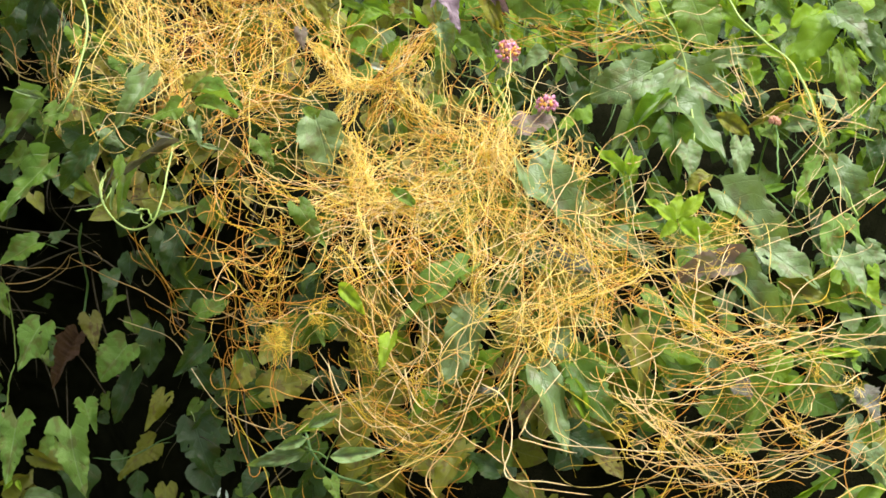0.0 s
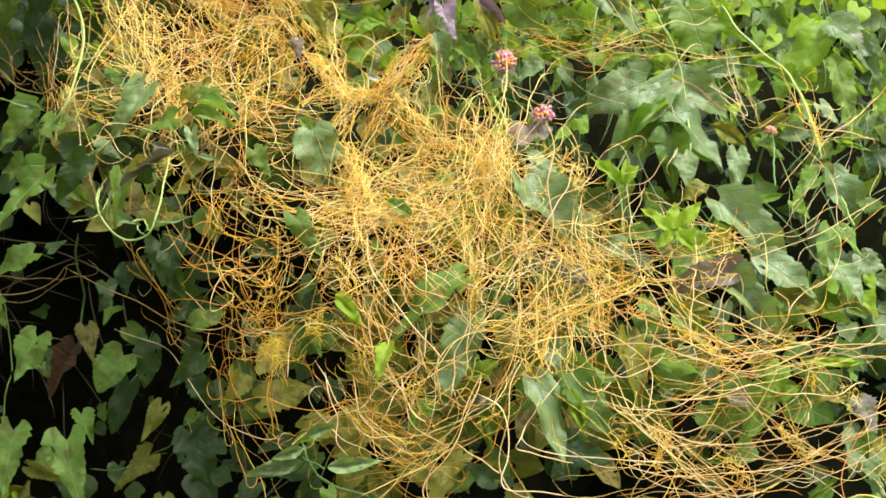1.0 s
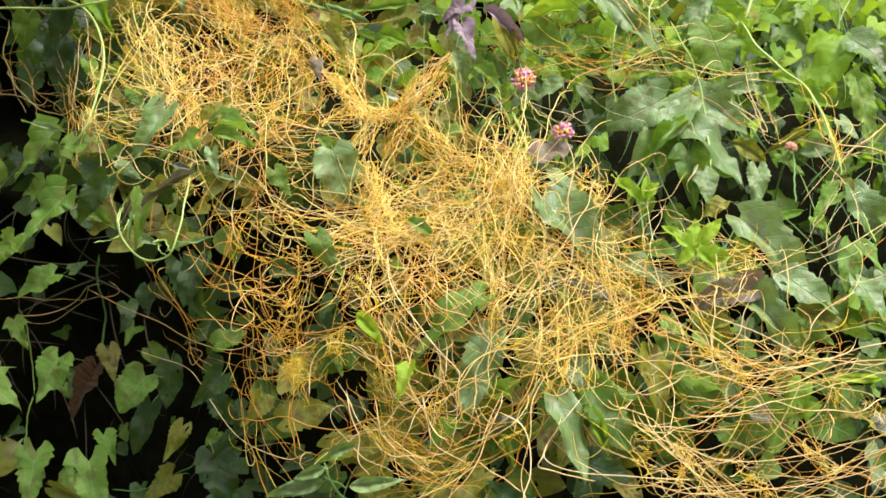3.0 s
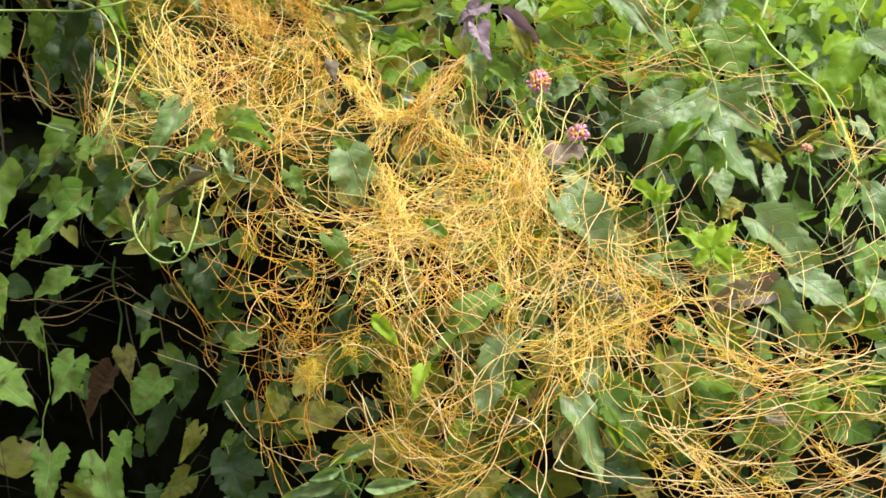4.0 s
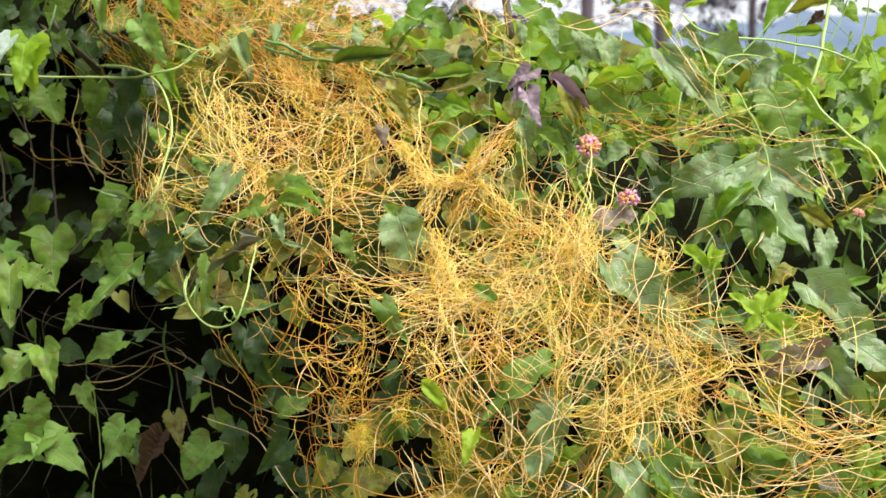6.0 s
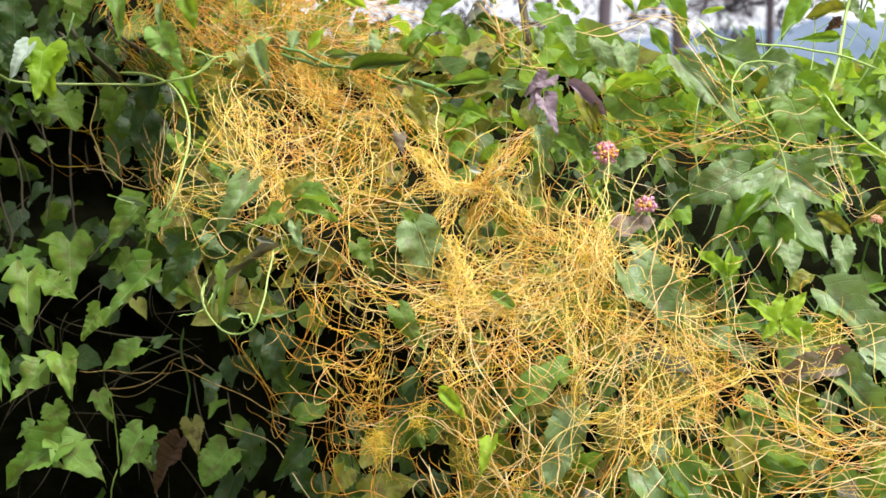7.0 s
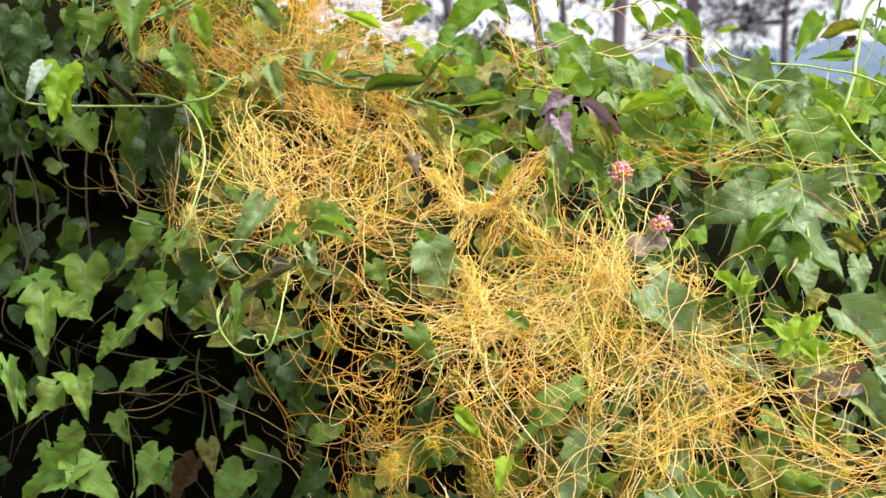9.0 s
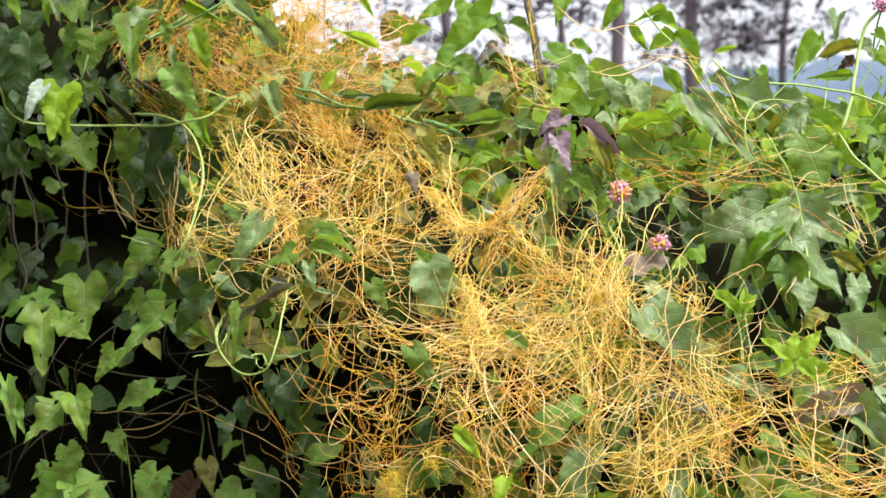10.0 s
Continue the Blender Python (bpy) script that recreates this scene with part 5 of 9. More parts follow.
leaf(shrub, "ovate", "bright", -0.111, 1.494, 0.06, 0.057, 101, 7, -37, 0.28)
leaf(shrub, "ovate", "bright", -0.066, 1.482, 0.06, 0.036, -114, 14, 29, 0.47)
leaf(vine_on_crest, "lance", "bright", 0.078, 1.655, 0.06, 0.041, -143, 16, 12, 0.42)
leaf(vine_on_crest, "lance", "bright", 0.131, 1.644, 0.06, 0.043, -110, 4, 11, 0.3)
leaf(vine_on_crest, "ovate", "bright", 0.112, 1.633, 0.06, 0.038, 109, 12, -39, 0.52)
leaf(vine_on_crest, "ovate", "bright", 0.138, 1.617, 0.06, 0.068, 150, 25, -15, 0.32)
leaf(vine_on_crest, "lance", "bright", 0.086, 1.629, 0.06, 0.039, 149, 8, -5, 0.29)
leaf(vine_on_crest, "ovate", "bright", 0.108, 1.595, 0.06, 0.048, 56, -22, -31, 0.3)
leaf(vine_on_crest, "lance", "bright", 0.121, 1.583, 0.06, 0.067, 150, 12, -7, 0.22)
leaf(vine_on_crest, "broad", "blue", 0.091, 1.556, 0.07, 0.042, 170, 46, -9, 0.69)
leaf(vine_on_crest, "ovate", "blue", 0.056, 1.569, 0.06, 0.051, 143, 23, -18, 0.37)
leaf(vine_on_crest, "ovate", "bright", 0.124, 1.525, 0.06, 0.053, 65, -18, -37, 0.57)
leaf(vine_on_crest, "ovate", "young", 0.131, 1.518, 0.06, 0.064, -98, 4, 27, 0.25)
leaf(vine_on_crest, "broad", "blue", 0.154, 1.539, 0.075, 0.097, 138, 17, -16, 0.35)
leaf(vine_on_crest, "ovate", "blue", 0.17, 1.565, 0.06, 0.040, 124, 22, -34, 0.63)
leaf(vine_on_crest, "ovate", "blue", 0.194, 1.549, 0.06, 0.062, 105, 8, -34, 0.49)
leaf(vine_on_crest, "heart", "bright", 0.2, 1.541, 0.06, 0.037, 132, 29, -33, 0.69)
leaf(vine_on_crest, "ovate", "blue", 0.247, 1.542, 0.06, 0.046, 101, 5, -29, 0.48)
leaf(vine_on_crest, "ovate", "blue", 0.291, 1.532, 0.06, 0.059, -132, 30, 32, 0.48)
leaf(vine_on_crest, "ovate", "bright", 0.312, 1.615, 0.06, 0.064, -145, 24, 16, 0.38)
leaf(vine_on_crest, "ovate", "olive", 0.364, 1.603, 0.06, 0.056, -101, 3, 16, 0.28)
leaf(vine_on_crest, "lance", "bright", 0.351, 1.568, 0.06, 0.055, -92, 1, 17, 0.25)
leaf(vine_on_crest, "dead", "brown", 0.352, 1.586, 0.06, 0.025, -120, 12, 22, 0.58)
leaf(vine_on_crest, "heart", "blue", 0.335, 1.637, 0.06, 0.042, -162, 45, 14, 0.5)
leaf(vine_on_crest, "heart", "blue", 0.362, 1.608, 0.06, 0.029, 141, 22, -18, 0.62)
leaf(vine_on_crest, "heart", "bright", 0.379, 1.617, 0.06, 0.021, 131, 26, -31, 0.81)
leaf(vine_on_crest, "heart", "bright", 0.382, 1.597, 0.06, 0.025, 155, 26, -12, 0.78)
leaf(vine_on_crest, "heart", "bright", 0.233, 1.574, 0.06, 0.020, 149, 17, -11, 0.7)
leaf(vine_on_crest, "ovate", "bright", 0.289, 1.522, 0.06, 0.049, 126, 22, -31, 0.44)
leaf(vine_on_crest, "lance", "young", 0.181, 1.594, 0.06, 0.028, 76, -4, -13, 0.25)
leaf(vine_at_foot, "angled", "lime", -0.6, 1.322, 0.13, 0.058, -101, 10, 45, 0.56)
leaf(vine_at_foot, "angled", "green", -0.591, 1.308, 0.13, 0.079, 175, 28, -4, 0.63)
leaf(vine_at_foot, "angled", "green", -0.561, 1.303, 0.13, 0.043, 122, 23, -36, 0.74)
leaf(vine_at_foot, "angled", "green", -0.562, 1.337, 0.13, 0.069, 172, 31, -5, 0.81)
leaf(vine_at_foot, "heart", "green", -0.468, 1.283, 0.13, 0.037, -140, 17, 14, 0.76)
leaf(vine_at_foot, "angled", "green", -0.526, 1.227, 0.11, 0.061, -137, 30, 27, 0.65)
leaf(vine_at_foot, "angled", "green", -0.513, 1.234, 0.1, 0.053, 155, 30, -15, 0.63)
leaf(vine_at_foot, "angled", "lime", -0.58, 1.254, 0.13, 0.071, 158, 42, -18, 0.29)
leaf(vine_at_foot, "angled", "green", -0.512, 1.169, 0.1, 0.039, 155, 25, -13, 0.67)
leaf(vine_at_foot, "heart", "lime", -0.549, 1.118, 0.16, 0.083, -122, 12, 19, 0.62)
leaf(vine_at_foot, "angled", "lime", -0.548, 1.115, 0.16, 0.073, 124, 22, -33, 0.72)
leaf(vine_at_foot, "angled", "lime", -0.575, 1.236, 0.13, 0.042, 158, 31, -14, 0.46)
leaf(vine_at_foot, "angled", "green", -0.585, 1.133, 0.13, 0.023, -115, 21, 41, 1.11)
leaf(vine_on_crest, "broad", "blue", 0.223, 1.42, 0.07, 0.074, -118, 13, 25, 0.7)
leaf(vine_on_crest, "heart", "blue", 0.319, 1.34, 0.085, 0.043, -165, 40, 11, 0.58)
leaf(vine_on_crest, "broad", "green", 0.237, 1.372, 0.05, 0.048, -137, 25, 23, 0.66)
leaf(bronze_shoot, "heart", "mauve", 0.003, 1.5, 0.08, 0.045, 159, 39, -16, 0.5)
leaf(bronze_shoot, "heart", "mauve", 0.006, 1.521, 0.08, 0.030, -118, 11, 21, 0.71)
leaf(bronze_shoot, "heart", "mauve", 0.002, 1.516, 0.08, 0.034, -149, 34, 19, 0.48)
leaf(bronze_shoot, "lance", "mauve", 0.029, 1.518, 0.08, 0.056, 128, 7, -10, 0.24)
leaf(bronze_shoot, "heart", "mauve", 0.01, 1.517, 0.08, 0.017, 45, -13, -13, 0.64)
leaf(bronze_shoot, "ovate", "olive", 0.043, 1.509, 0.05, 0.058, 158, 31, -13, 0.36)
stem(vine_over_dodder, "pale", 0.0016, 0.17, [(-0.269, 1.354), (-0.271, 1.331), (-0.274, 1.307), (-0.282, 1.283), (-0.301, 1.273), (-0.319, 1.279), (-0.332, 1.296), (-0.338, 1.312), (-0.335, 1.324)])
stem(vine_over_dodder, "pale", 0.0013, 0.17, [(-0.282, 1.283), (-0.288, 1.293), (-0.3, 1.293)])
stem(runner, "pale", 0.0022, 0.13, [(-0.617, 1.627), (-0.604, 1.57), (-0.625, 1.543), (-0.621, 1.53), (-0.582, 1.527), (-0.526, 1.525), (-0.442, 1.524), (-0.386, 1.528), (-0.365, 1.538), (-0.353, 1.55), (-0.336, 1.551)])
stem(runner, "pale", 0.0012, 0.13, [(-0.353, 1.55), (-0.367, 1.555), (-0.383, 1.56)])
stem(vine_in_shade, "pale", 0.0021, 0.11, [(-0.5, 1.538), (-0.459, 1.536), (-0.419, 1.524), (-0.391, 1.507), (-0.377, 1.479), (-0.376, 1.443), (-0.388, 1.398), (-0.419, 1.36), (-0.441, 1.31)])
stem(vine_in_shade, "moss", 0.0020, 0.02, [(-0.389, 1.258), (-0.42, 1.188), (-0.436, 1.113)])
stem(vine_in_shade, "pale", 0.0013, 0.05, [(-0.513, 1.063), (-0.521, 1.033), (-0.524, 0.999)])
stem(vine_in_shade, "moss", 0.0012, 0.05, [(-0.42, 0.95), (-0.378, 0.949), (-0.327, 0.977), (-0.297, 1.01)])
stem(vine_in_shade, "pale", 0.0012, 0.05, [(-0.514, 1.177), (-0.514, 1.122), (-0.511, 1.067)])
stem(vine_on_crest, "pale", 0.0018, 0.09, [(0.231, 1.502), (0.244, 1.478), (0.258, 1.45), (0.267, 1.411), (0.269, 1.37), (0.267, 1.347)])
stem(vine_on_crest, "pale", 0.0022, 0.09, [(0.32, 1.502), (0.337, 1.474), (0.359, 1.451), (0.382, 1.431), (0.394, 1.41), (0.402, 1.381), (0.406, 1.342)])
stem(vine_on_crest, "pale", 0.0020, 0.08, [(0.173, 1.588), (0.194, 1.568), (0.226, 1.559), (0.267, 1.557), (0.31, 1.552), (0.345, 1.546), (0.389, 1.529)])
stem(vine_on_crest, "moss", 0.0018, 0.06, [(0.363, 1.365), (0.36, 1.34), (0.354, 1.312)])
stem(vine_on_crest, "pale", 0.0034, 0.07, [(0.329, 1.505), (0.342, 1.537), (0.354, 1.583), (0.366, 1.623), (0.387, 1.648)])
stem(vine_on_crest, "moss", 0.0015, 0.07, [(0.342, 1.537), (0.369, 1.576), (0.385, 1.616)])
stem(shrub, "wood", 0.0076, 0.03, [(-0.03, 1.668), (-0.023, 1.633), (-0.018, 1.599), (-0.013, 1.56)])
stem(shrub, "moss", 0.0028, 0.08, [(-0.288, 1.554), (-0.262, 1.546), (-0.231, 1.539), (-0.181, 1.541)])
stem(shrub, "moss", 0.0030, 0.06, [(-0.182, 1.529), (-0.15, 1.52), (-0.111, 1.506)])
stem(tall_vine, "moss", 0.0026, 0.04, [(-0.384, 1.667), (-0.412, 1.649), (-0.449, 1.631), (-0.473, 1.624)])
stem(tall_vine, "wood", 0.0040, 0, [(-0.554, 1.585), (-0.526, 1.557), (-0.523, 1.513), (-0.477, 1.469)])
stem(tall_vine, "wood", 0.0030, -0.12, [(-0.73, 1.51), (-0.724, 1.396), (-0.687, 1.313)])
stem(tall_vine, "wood", 0.0024, -0.14, [(-0.634, 1.523), (-0.631, 1.394), (-0.619, 1.31)])
stem(nettle_shoot, "moss", 0.0026, 0.08, [(-0.14, 1.06), (-0.129, 1.035), (-0.106, 1.015), (-0.071, 1.006)])
stem(nettle_shoot, "moss", 0.0015, 0.09, [(-0.14, 1.049), (-0.116, 1.037)])
stem(young_shoot, "moss", 0.0016, 0.08, [(0.246, 1.275), (0.239, 1.251), (0.234, 1.225)])
stem(young_shoot, "moss", 0.0015, 0.05, [(0.196, 1.318), (0.2, 1.29), (0.204, 1.263)])
stem(vine_under_dodder, "pale", 0.0022, 0.06, [(0.058, 1.406), (0.067, 1.386), (0.072, 1.369)])
stem(vine_on_crest, "pale", 0.0018, 0.06, [(0.424, 1.301), (0.432, 1.273)])
stem(vine_on_crest, "pale", 0.0013, 0.03, [(0.269, 1.408), (0.268, 1.351), (0.266, 1.318)])
stem(tall_vine, "wood", 0.0042, 0.02, [(-0.538, 1.595), (-0.525, 1.572), (-0.52, 1.554), (-0.517, 1.533)])
stem(tall_vine, "wood", 0.0034, 0.02, [(-0.498, 1.598), (-0.481, 1.578), (-0.459, 1.561)])
stem(tall_vine, "moss", 0.003, 0.05, [(-0.421, 1.651), (-0.436, 1.639), (-0.448, 1.632), (-0.464, 1.622)])
stem(tall_vine, "moss", 0.0022, 0.03, [(-0.534, 1.648), (-0.531, 1.607), (-0.545, 1.557), (-0.597, 1.505)])
stem(tall_vine, "wood", 0.0022, 0.0, [(-0.698, 1.492), (-0.665, 1.427), (-0.654, 1.363)])
stem(tall_vine, "wood", 0.0018, 0.0, [(-0.641, 1.484), (-0.622, 1.426), (-0.626, 1.355)])
stem(runner, "pale", 0.001, 0.13, [(-0.371, 1.532), (-0.359, 1.545), (-0.344, 1.554), (-0.336, 1.549), (-0.34, 1.542), (-0.355, 1.546)])
stem(runner, "pale", 0.0008, 0.13, [(-0.357, 1.546), (-0.367, 1.555), (-0.379, 1.56), (-0.389, 1.562)])
stem(vine_over_dodder, "pale", 0.0009, 0.17, [(-0.332, 1.298), (-0.336, 1.312), (-0.334, 1.324), (-0.329, 1.333)])
stem(vine_over_dodder, "pale", 0.0008, 0.17, [(-0.331, 1.299), (-0.327, 1.312), (-0.326, 1.321)])
stem(vine_over_dodder, "pale", 0.0008, 0.17, [(-0.334, 1.298), (-0.346, 1.293), (-0.359, 1.292)])
stem(vine_over_dodder, "pale", 0.0008, 0.17, [(-0.295, 1.289), (-0.292, 1.283), (-0.286, 1.279), (-0.282, 1.283)])
stem(vine_on_crest, "pale", 0.0016, 0.09, [(0.098, 1.646), (0.114, 1.624), (0.132, 1.604)])
stem(vine_on_crest, "moss", 0.0013, 0.08, [(0.238, 1.537), (0.268, 1.563), (0.291, 1.586)])
stem(vine_on_crest, "pale", 0.0014, 0.09, [(0.207, 1.482), (0.207, 1.515), (0.226, 1.537), (0.264, 1.538)])
stem(shrub, "moss", 0.0042, 0.06, [(-0.147, 1.524), (-0.118, 1.515), (-0.097, 1.503)])
stem(shrub, "moss", 0.003, 0.09, [(-0.287, 1.561), (-0.261, 1.555), (-0.236, 1.542), (-0.205, 1.537)])


# ---- flowers ----
petal_pink = stalk_material("petal_pink", (0.46, 0.11, 0.22), (0.78, 0.4, 0.52), 0.7, size=200)
petal_yellow = stalk_material("petal_yellow", (0.75, 0.28, 0.03), (0.85, 0.5, 0.1), 0.6, size=200)
petal_peach = stalk_material("petal_faded", (0.42, 0.17, 0.1), (0.62, 0.32, 0.2), 0.7, size=200)


def floret_mesh(mat):
    bm = bmesh.new()
    hub = bm.verts.new((0, 0, 0.0006))
    ring = []
    for k in range(16):
        a = k * math.tau / 16
        r = 0.0036 * (1.0 if k % 4 in (1, 2) else 0.8 if k % 4 == 3 else 0.55)
        ring.append(bm.verts.new((r * math.cos(a), r * math.sin(a), 0.0012 * (1 if k % 4 in (1, 2) else 0.4))))
    tail = [bm.verts.new((0.0007 * math.cos(k * math.tau / 16), 0.0007 * math.sin(k * math.tau / 16), -0.006)) for k in range(16)]
    for k in range(16):
        bm.faces.new((hub, ring[k], ring[(k + 1) % 16]))
        bm.faces.new((ring[k], tail[k], tail[(k + 1) % 16], ring[(k + 1) % 16]))
    me = bpy.data.meshes.new("floret")
    bm.to_mesh(me)
    bm.free()
    me.materials.append(mat)
    me.shade_smooth()
    return me


FLORET = [floret_mesh(petal_pink), floret_mesh(petal_yellow), floret_mesh(petal_peach)]


def lantana(label, x, z, lift, radius, count, tints, lean, seed):
    rng = random.Random(seed)
    ob = thing("lantana_flower", label, "flower", "small flower heads")
    y = float(face(x, z)) - lift
    bm = bmesh.new()
    bmesh.ops.create_icosphere(bm, subdivisions=2, radius=radius * 0.5)
    me = bpy.data.meshes.new("hub")
    bm.to_mesh(me)
    bm.free()
    me.materials.append(STALK["wood"])
    hub = child("hub", me, ob)
    hub.location = (0, 0, -radius * 0.2)
    for k in range(count):
        f = (k + 0.5) / count
        th = math.acos(1 - 1.3 * f)
        ph = k * 2.39996
        r = radius * rng.uniform(0.7, 1.15)
        p = Vector((math.sin(th) * math.cos(ph) * r, math.sin(th) * math.sin(ph) * r, math.cos(th) * r * 0.75))
        pick = tints[0] if f > (0.5 if radius > 0.012 else 0.3) or f < 0.08 else tints[1] if math.sin(ph) < 0.35 and rng.random() < 0.75 else (2 if tints[1] else 0)
        fl = child("floret", FLORET[pick], ob)
        q = p.to_track_quat("Z", "Y").to_matrix().to_4x4()
        fl.matrix_basis = Matrix.Translation(p) @ q @ Matrix.Rotation(rng.uniform(-0.5, 0.5), 4, "X") @ Matrix.Rotation(rng.uniform(0, 6), 4, "Z") @ Matrix.Scale(rng.uniform(0.5, 0.78), 4)
    ob.matrix_world = pose(x, y, z, lean, rng.uniform(-15, 15), 0)
    u = np.linspace(0, 1, 12)
    line = np.stack([0.01 * u ** 2, 0.02 * u, -radius * 0.3 - 0.09 * u], -1)
    V, Q = tubes(line[None], [0.0011], 6, 0.04)
    child("stalk", raw_mesh("stalk", V, Q, None, [STALK["moss"]]), ob)
    return ob


lantana("pink and yellow lantana flower head among green leaves", 0.07, 1.442, 0.08, 0.0125, 62, (0, 1), 48, 1)
lantana("small magenta and yellow lantana flower head", 0.109, 1.388, 0.09, 0.0105, 44, (0, 1), 40, 2)
lantana("faded peach flower bud on a thin stalk", 0.359, 1.366, 0.08, 0.0058, 14, (2, 2), 30, 3)
lantana("pink lantana flower head on a tall shoot", 0.387, 1.649, 0.08, 0.0115, 44, (0, 0), 40, 4)

# ---- dodder strands ----
clump_a, clump_b, clump_c, clump_e, clump_f, clump_g, clump_h, clump_u, clump_r, clump_l = "abcefghurl"
run(clump_a, "gold", 20, 0.007, 0.10, 0.22, .5, 0.92, 0.1, [(-0.353, 1.502), (-0.335, 1.473), (-0.313, 1.449), (-0.291, 1.429), (-0.275, 1.408)])
run(clump_a, "gold", 10, 0.005, 0.1, 0.2, .35, 0.92, 0.11, [(-0.284, 1.42), (-0.274, 1.397), (-0.276, 1.38), (-0.282, 1.364)])
run(clump_a, "peach", 9, 0.009, 0.1, 0.25, .5, 0.92, 0.1, [(-0.374, 1.473), (-0.336, 1.452), (-0.3, 1.431), (-0.264, 1.42)])
run(clump_a, "gold", 9, 0.009, 0.12, 0.25, .6, 0.92, 0.11, [(-0.314, 1.487), (-0.284, 1.479), (-0.26, 1.464), (-0.238, 1.437), (-0.231, 1.42)])
run(clump_a, "gold", 9, 0.007, 0.1, 0.2, .6, 0.86, 0.1, [(-0.289, 1.44), (-0.273, 1.455), (-0.249, 1.452), (-0.23, 1.44)])
run(clump_a, "peach", 8, 0.009, 0.12, 0.25, .5, 0.92, 0.1, [(-0.209, 1.484), (-0.219, 1.455), (-0.233, 1.431), (-0.248, 1.443)])
run(clump_a, "gold", 8, 0.009, 0.12, 0.25, .5, 0.92, 0.1, [(-0.202, 1.472), (-0.201, 1.443), (-0.195, 1.409), (-0.19, 1.386)])
run(clump_a, "gold", 12, 0.012, 0.1, 0.25, .5, 0.86, 0.09, [(-0.229, 1.408), (-0.194, 1.425), (-0.157, 1.42)])
run(clump_a, "peach", 10, 0.009, 0.12, 0.25, .5, 0.86, 0.1, [(-0.229, 1.391), (-0.185, 1.396), (-0.143, 1.392)])
run(clump_a, "gold", 9, 0.009, 0.12, 0.25, .5, 0.86, 0.1, [(-0.237, 1.372), (-0.196, 1.386), (-0.154, 1.381), (-0.113, 1.378)])
run(clump_a, "amber", 10, 0.011, 0.1, 0.2, .7, 0.79, 0.07, [(-0.219, 1.407), (-0.19, 1.43), (-0.167, 1.46), (-0.156, 1.49)])
run(clump_a, "gold", 9, 0.009, 0.1, 0.2, .6, 0.79, 0.09, [(-0.17, 1.484), (-0.165, 1.455), (-0.169, 1.426), (-0.165, 1.403)])
run(clump_a, "gold", 8, 0.009, 0.12, 0.25, .5, 0.79, 0.09, [(-0.374, 1.409), (-0.345, 1.4), (-0.312, 1.414)])
run(clump_a, "gold", 8, 0.009, 0.12, 0.25, .5, 0.79, 0.1, [(-0.369, 1.403), (-0.336, 1.383), (-0.313, 1.374), (-0.284, 1.366)])
run(clump_a, "gold", 9, 0.015, 0.1, 0.25, .5, 0.79, 0.09, [(-0.207, 1.363), (-0.166, 1.358), (-0.131, 1.363)])
run(clump_a, "gold", 9, 0.011, 0.1, 0.22, .6, 0.79, 0.08, [(-0.272, 1.508), (-0.247, 1.478), (-0.216, 1.472), (-0.193, 1.496)])
run(clump_b, "gold", 31, 0.005, 0.08, 0.2, .3, 0.92, 0.1, [(-0.142, 1.452), (-0.124, 1.438), (-0.108, 1.42), (-0.096, 1.403)])
run(clump_b, "gold", 12, 0.005, 0.08, 0.2, .3, 0.79, 0.09, [(-0.145, 1.484), (-0.122, 1.467), (-0.11, 1.452), (-0.103, 1.432), (-0.097, 1.408)])
run(clump_b, "gold", 26, 0.006, 0.08, 0.2, .35, 0.86, 0.1, [(-0.143, 1.4), (-0.123, 1.409), (-0.102, 1.412), (-0.079, 1.409), (-0.056, 1.414)])
run(clump_b, "amber", 29, 0.007, 0.08, 0.2, .3, 0.86, 0.1, [(-0.008, 1.47), (-0.029, 1.449), (-0.05, 1.426), (-0.067, 1.411), (-0.091, 1.4)])
run(clump_b, "peach", 17, 0.005, 0.08, 0.2, .3, 0.86, 0.11, [(-0.011, 1.467), (-0.032, 1.452), (-0.044, 1.438), (-0.055, 1.42)])
run(clump_b, "gold", 12, 0.006, 0.08, 0.2, .35, 0.79, 0.09, [(-0.014, 1.449), (-0.023, 1.437), (-0.02, 1.425), (-0.05, 1.414)])
run(clump_b, "gold", 26, 0.005, 0.08, 0.2, .3, 0.92, 0.1, [(-0.088, 1.406), (-0.096, 1.392), (-0.108, 1.372), (-0.113, 1.358)])
run(clump_b, "amber", 22, 0.006, 0.08, 0.2, .3, 0.86, 0.09, [(-0.056, 1.411), (-0.062, 1.393), (-0.07, 1.379), (-0.079, 1.365)])
run(clump_b, "gold", 22, 0.005, 0.1, 0.25, .3, 0.92, 0.1, [(-0.05, 1.411), (-0.035, 1.394), (-0.02, 1.379), (-0.005, 1.367), (0.015, 1.356)])
run(clump_b, "gold", 12, 0.006, 0.1, 0.25, .4, 0.79, 0.09, [(-0.056, 1.399), (-0.041, 1.381), (-0.026, 1.367), (0.004, 1.355)])
run(clump_b, "gold", 5, 0.003, 0.15, 0.3, .3, 0.86, 0.1, [(-0.001, 1.455), (-0.001, 1.425), (0.001, 1.399), (0.009, 1.382), (0.027, 1.376)])
run(clump_c, "gold", 20, 0.007, 0.12, 0.25, .35, 0.92, 0.11, [(-0.093, 1.361), (-0.092, 1.335), (-0.084, 1.312), (-0.072, 1.295), (-0.054, 1.284)])
run(clump_c, "gold", 10, 0.007, 0.1, 0.2, .4, 0.92, 0.11, [(-0.107, 1.361), (-0.098, 1.335), (-0.084, 1.307)])
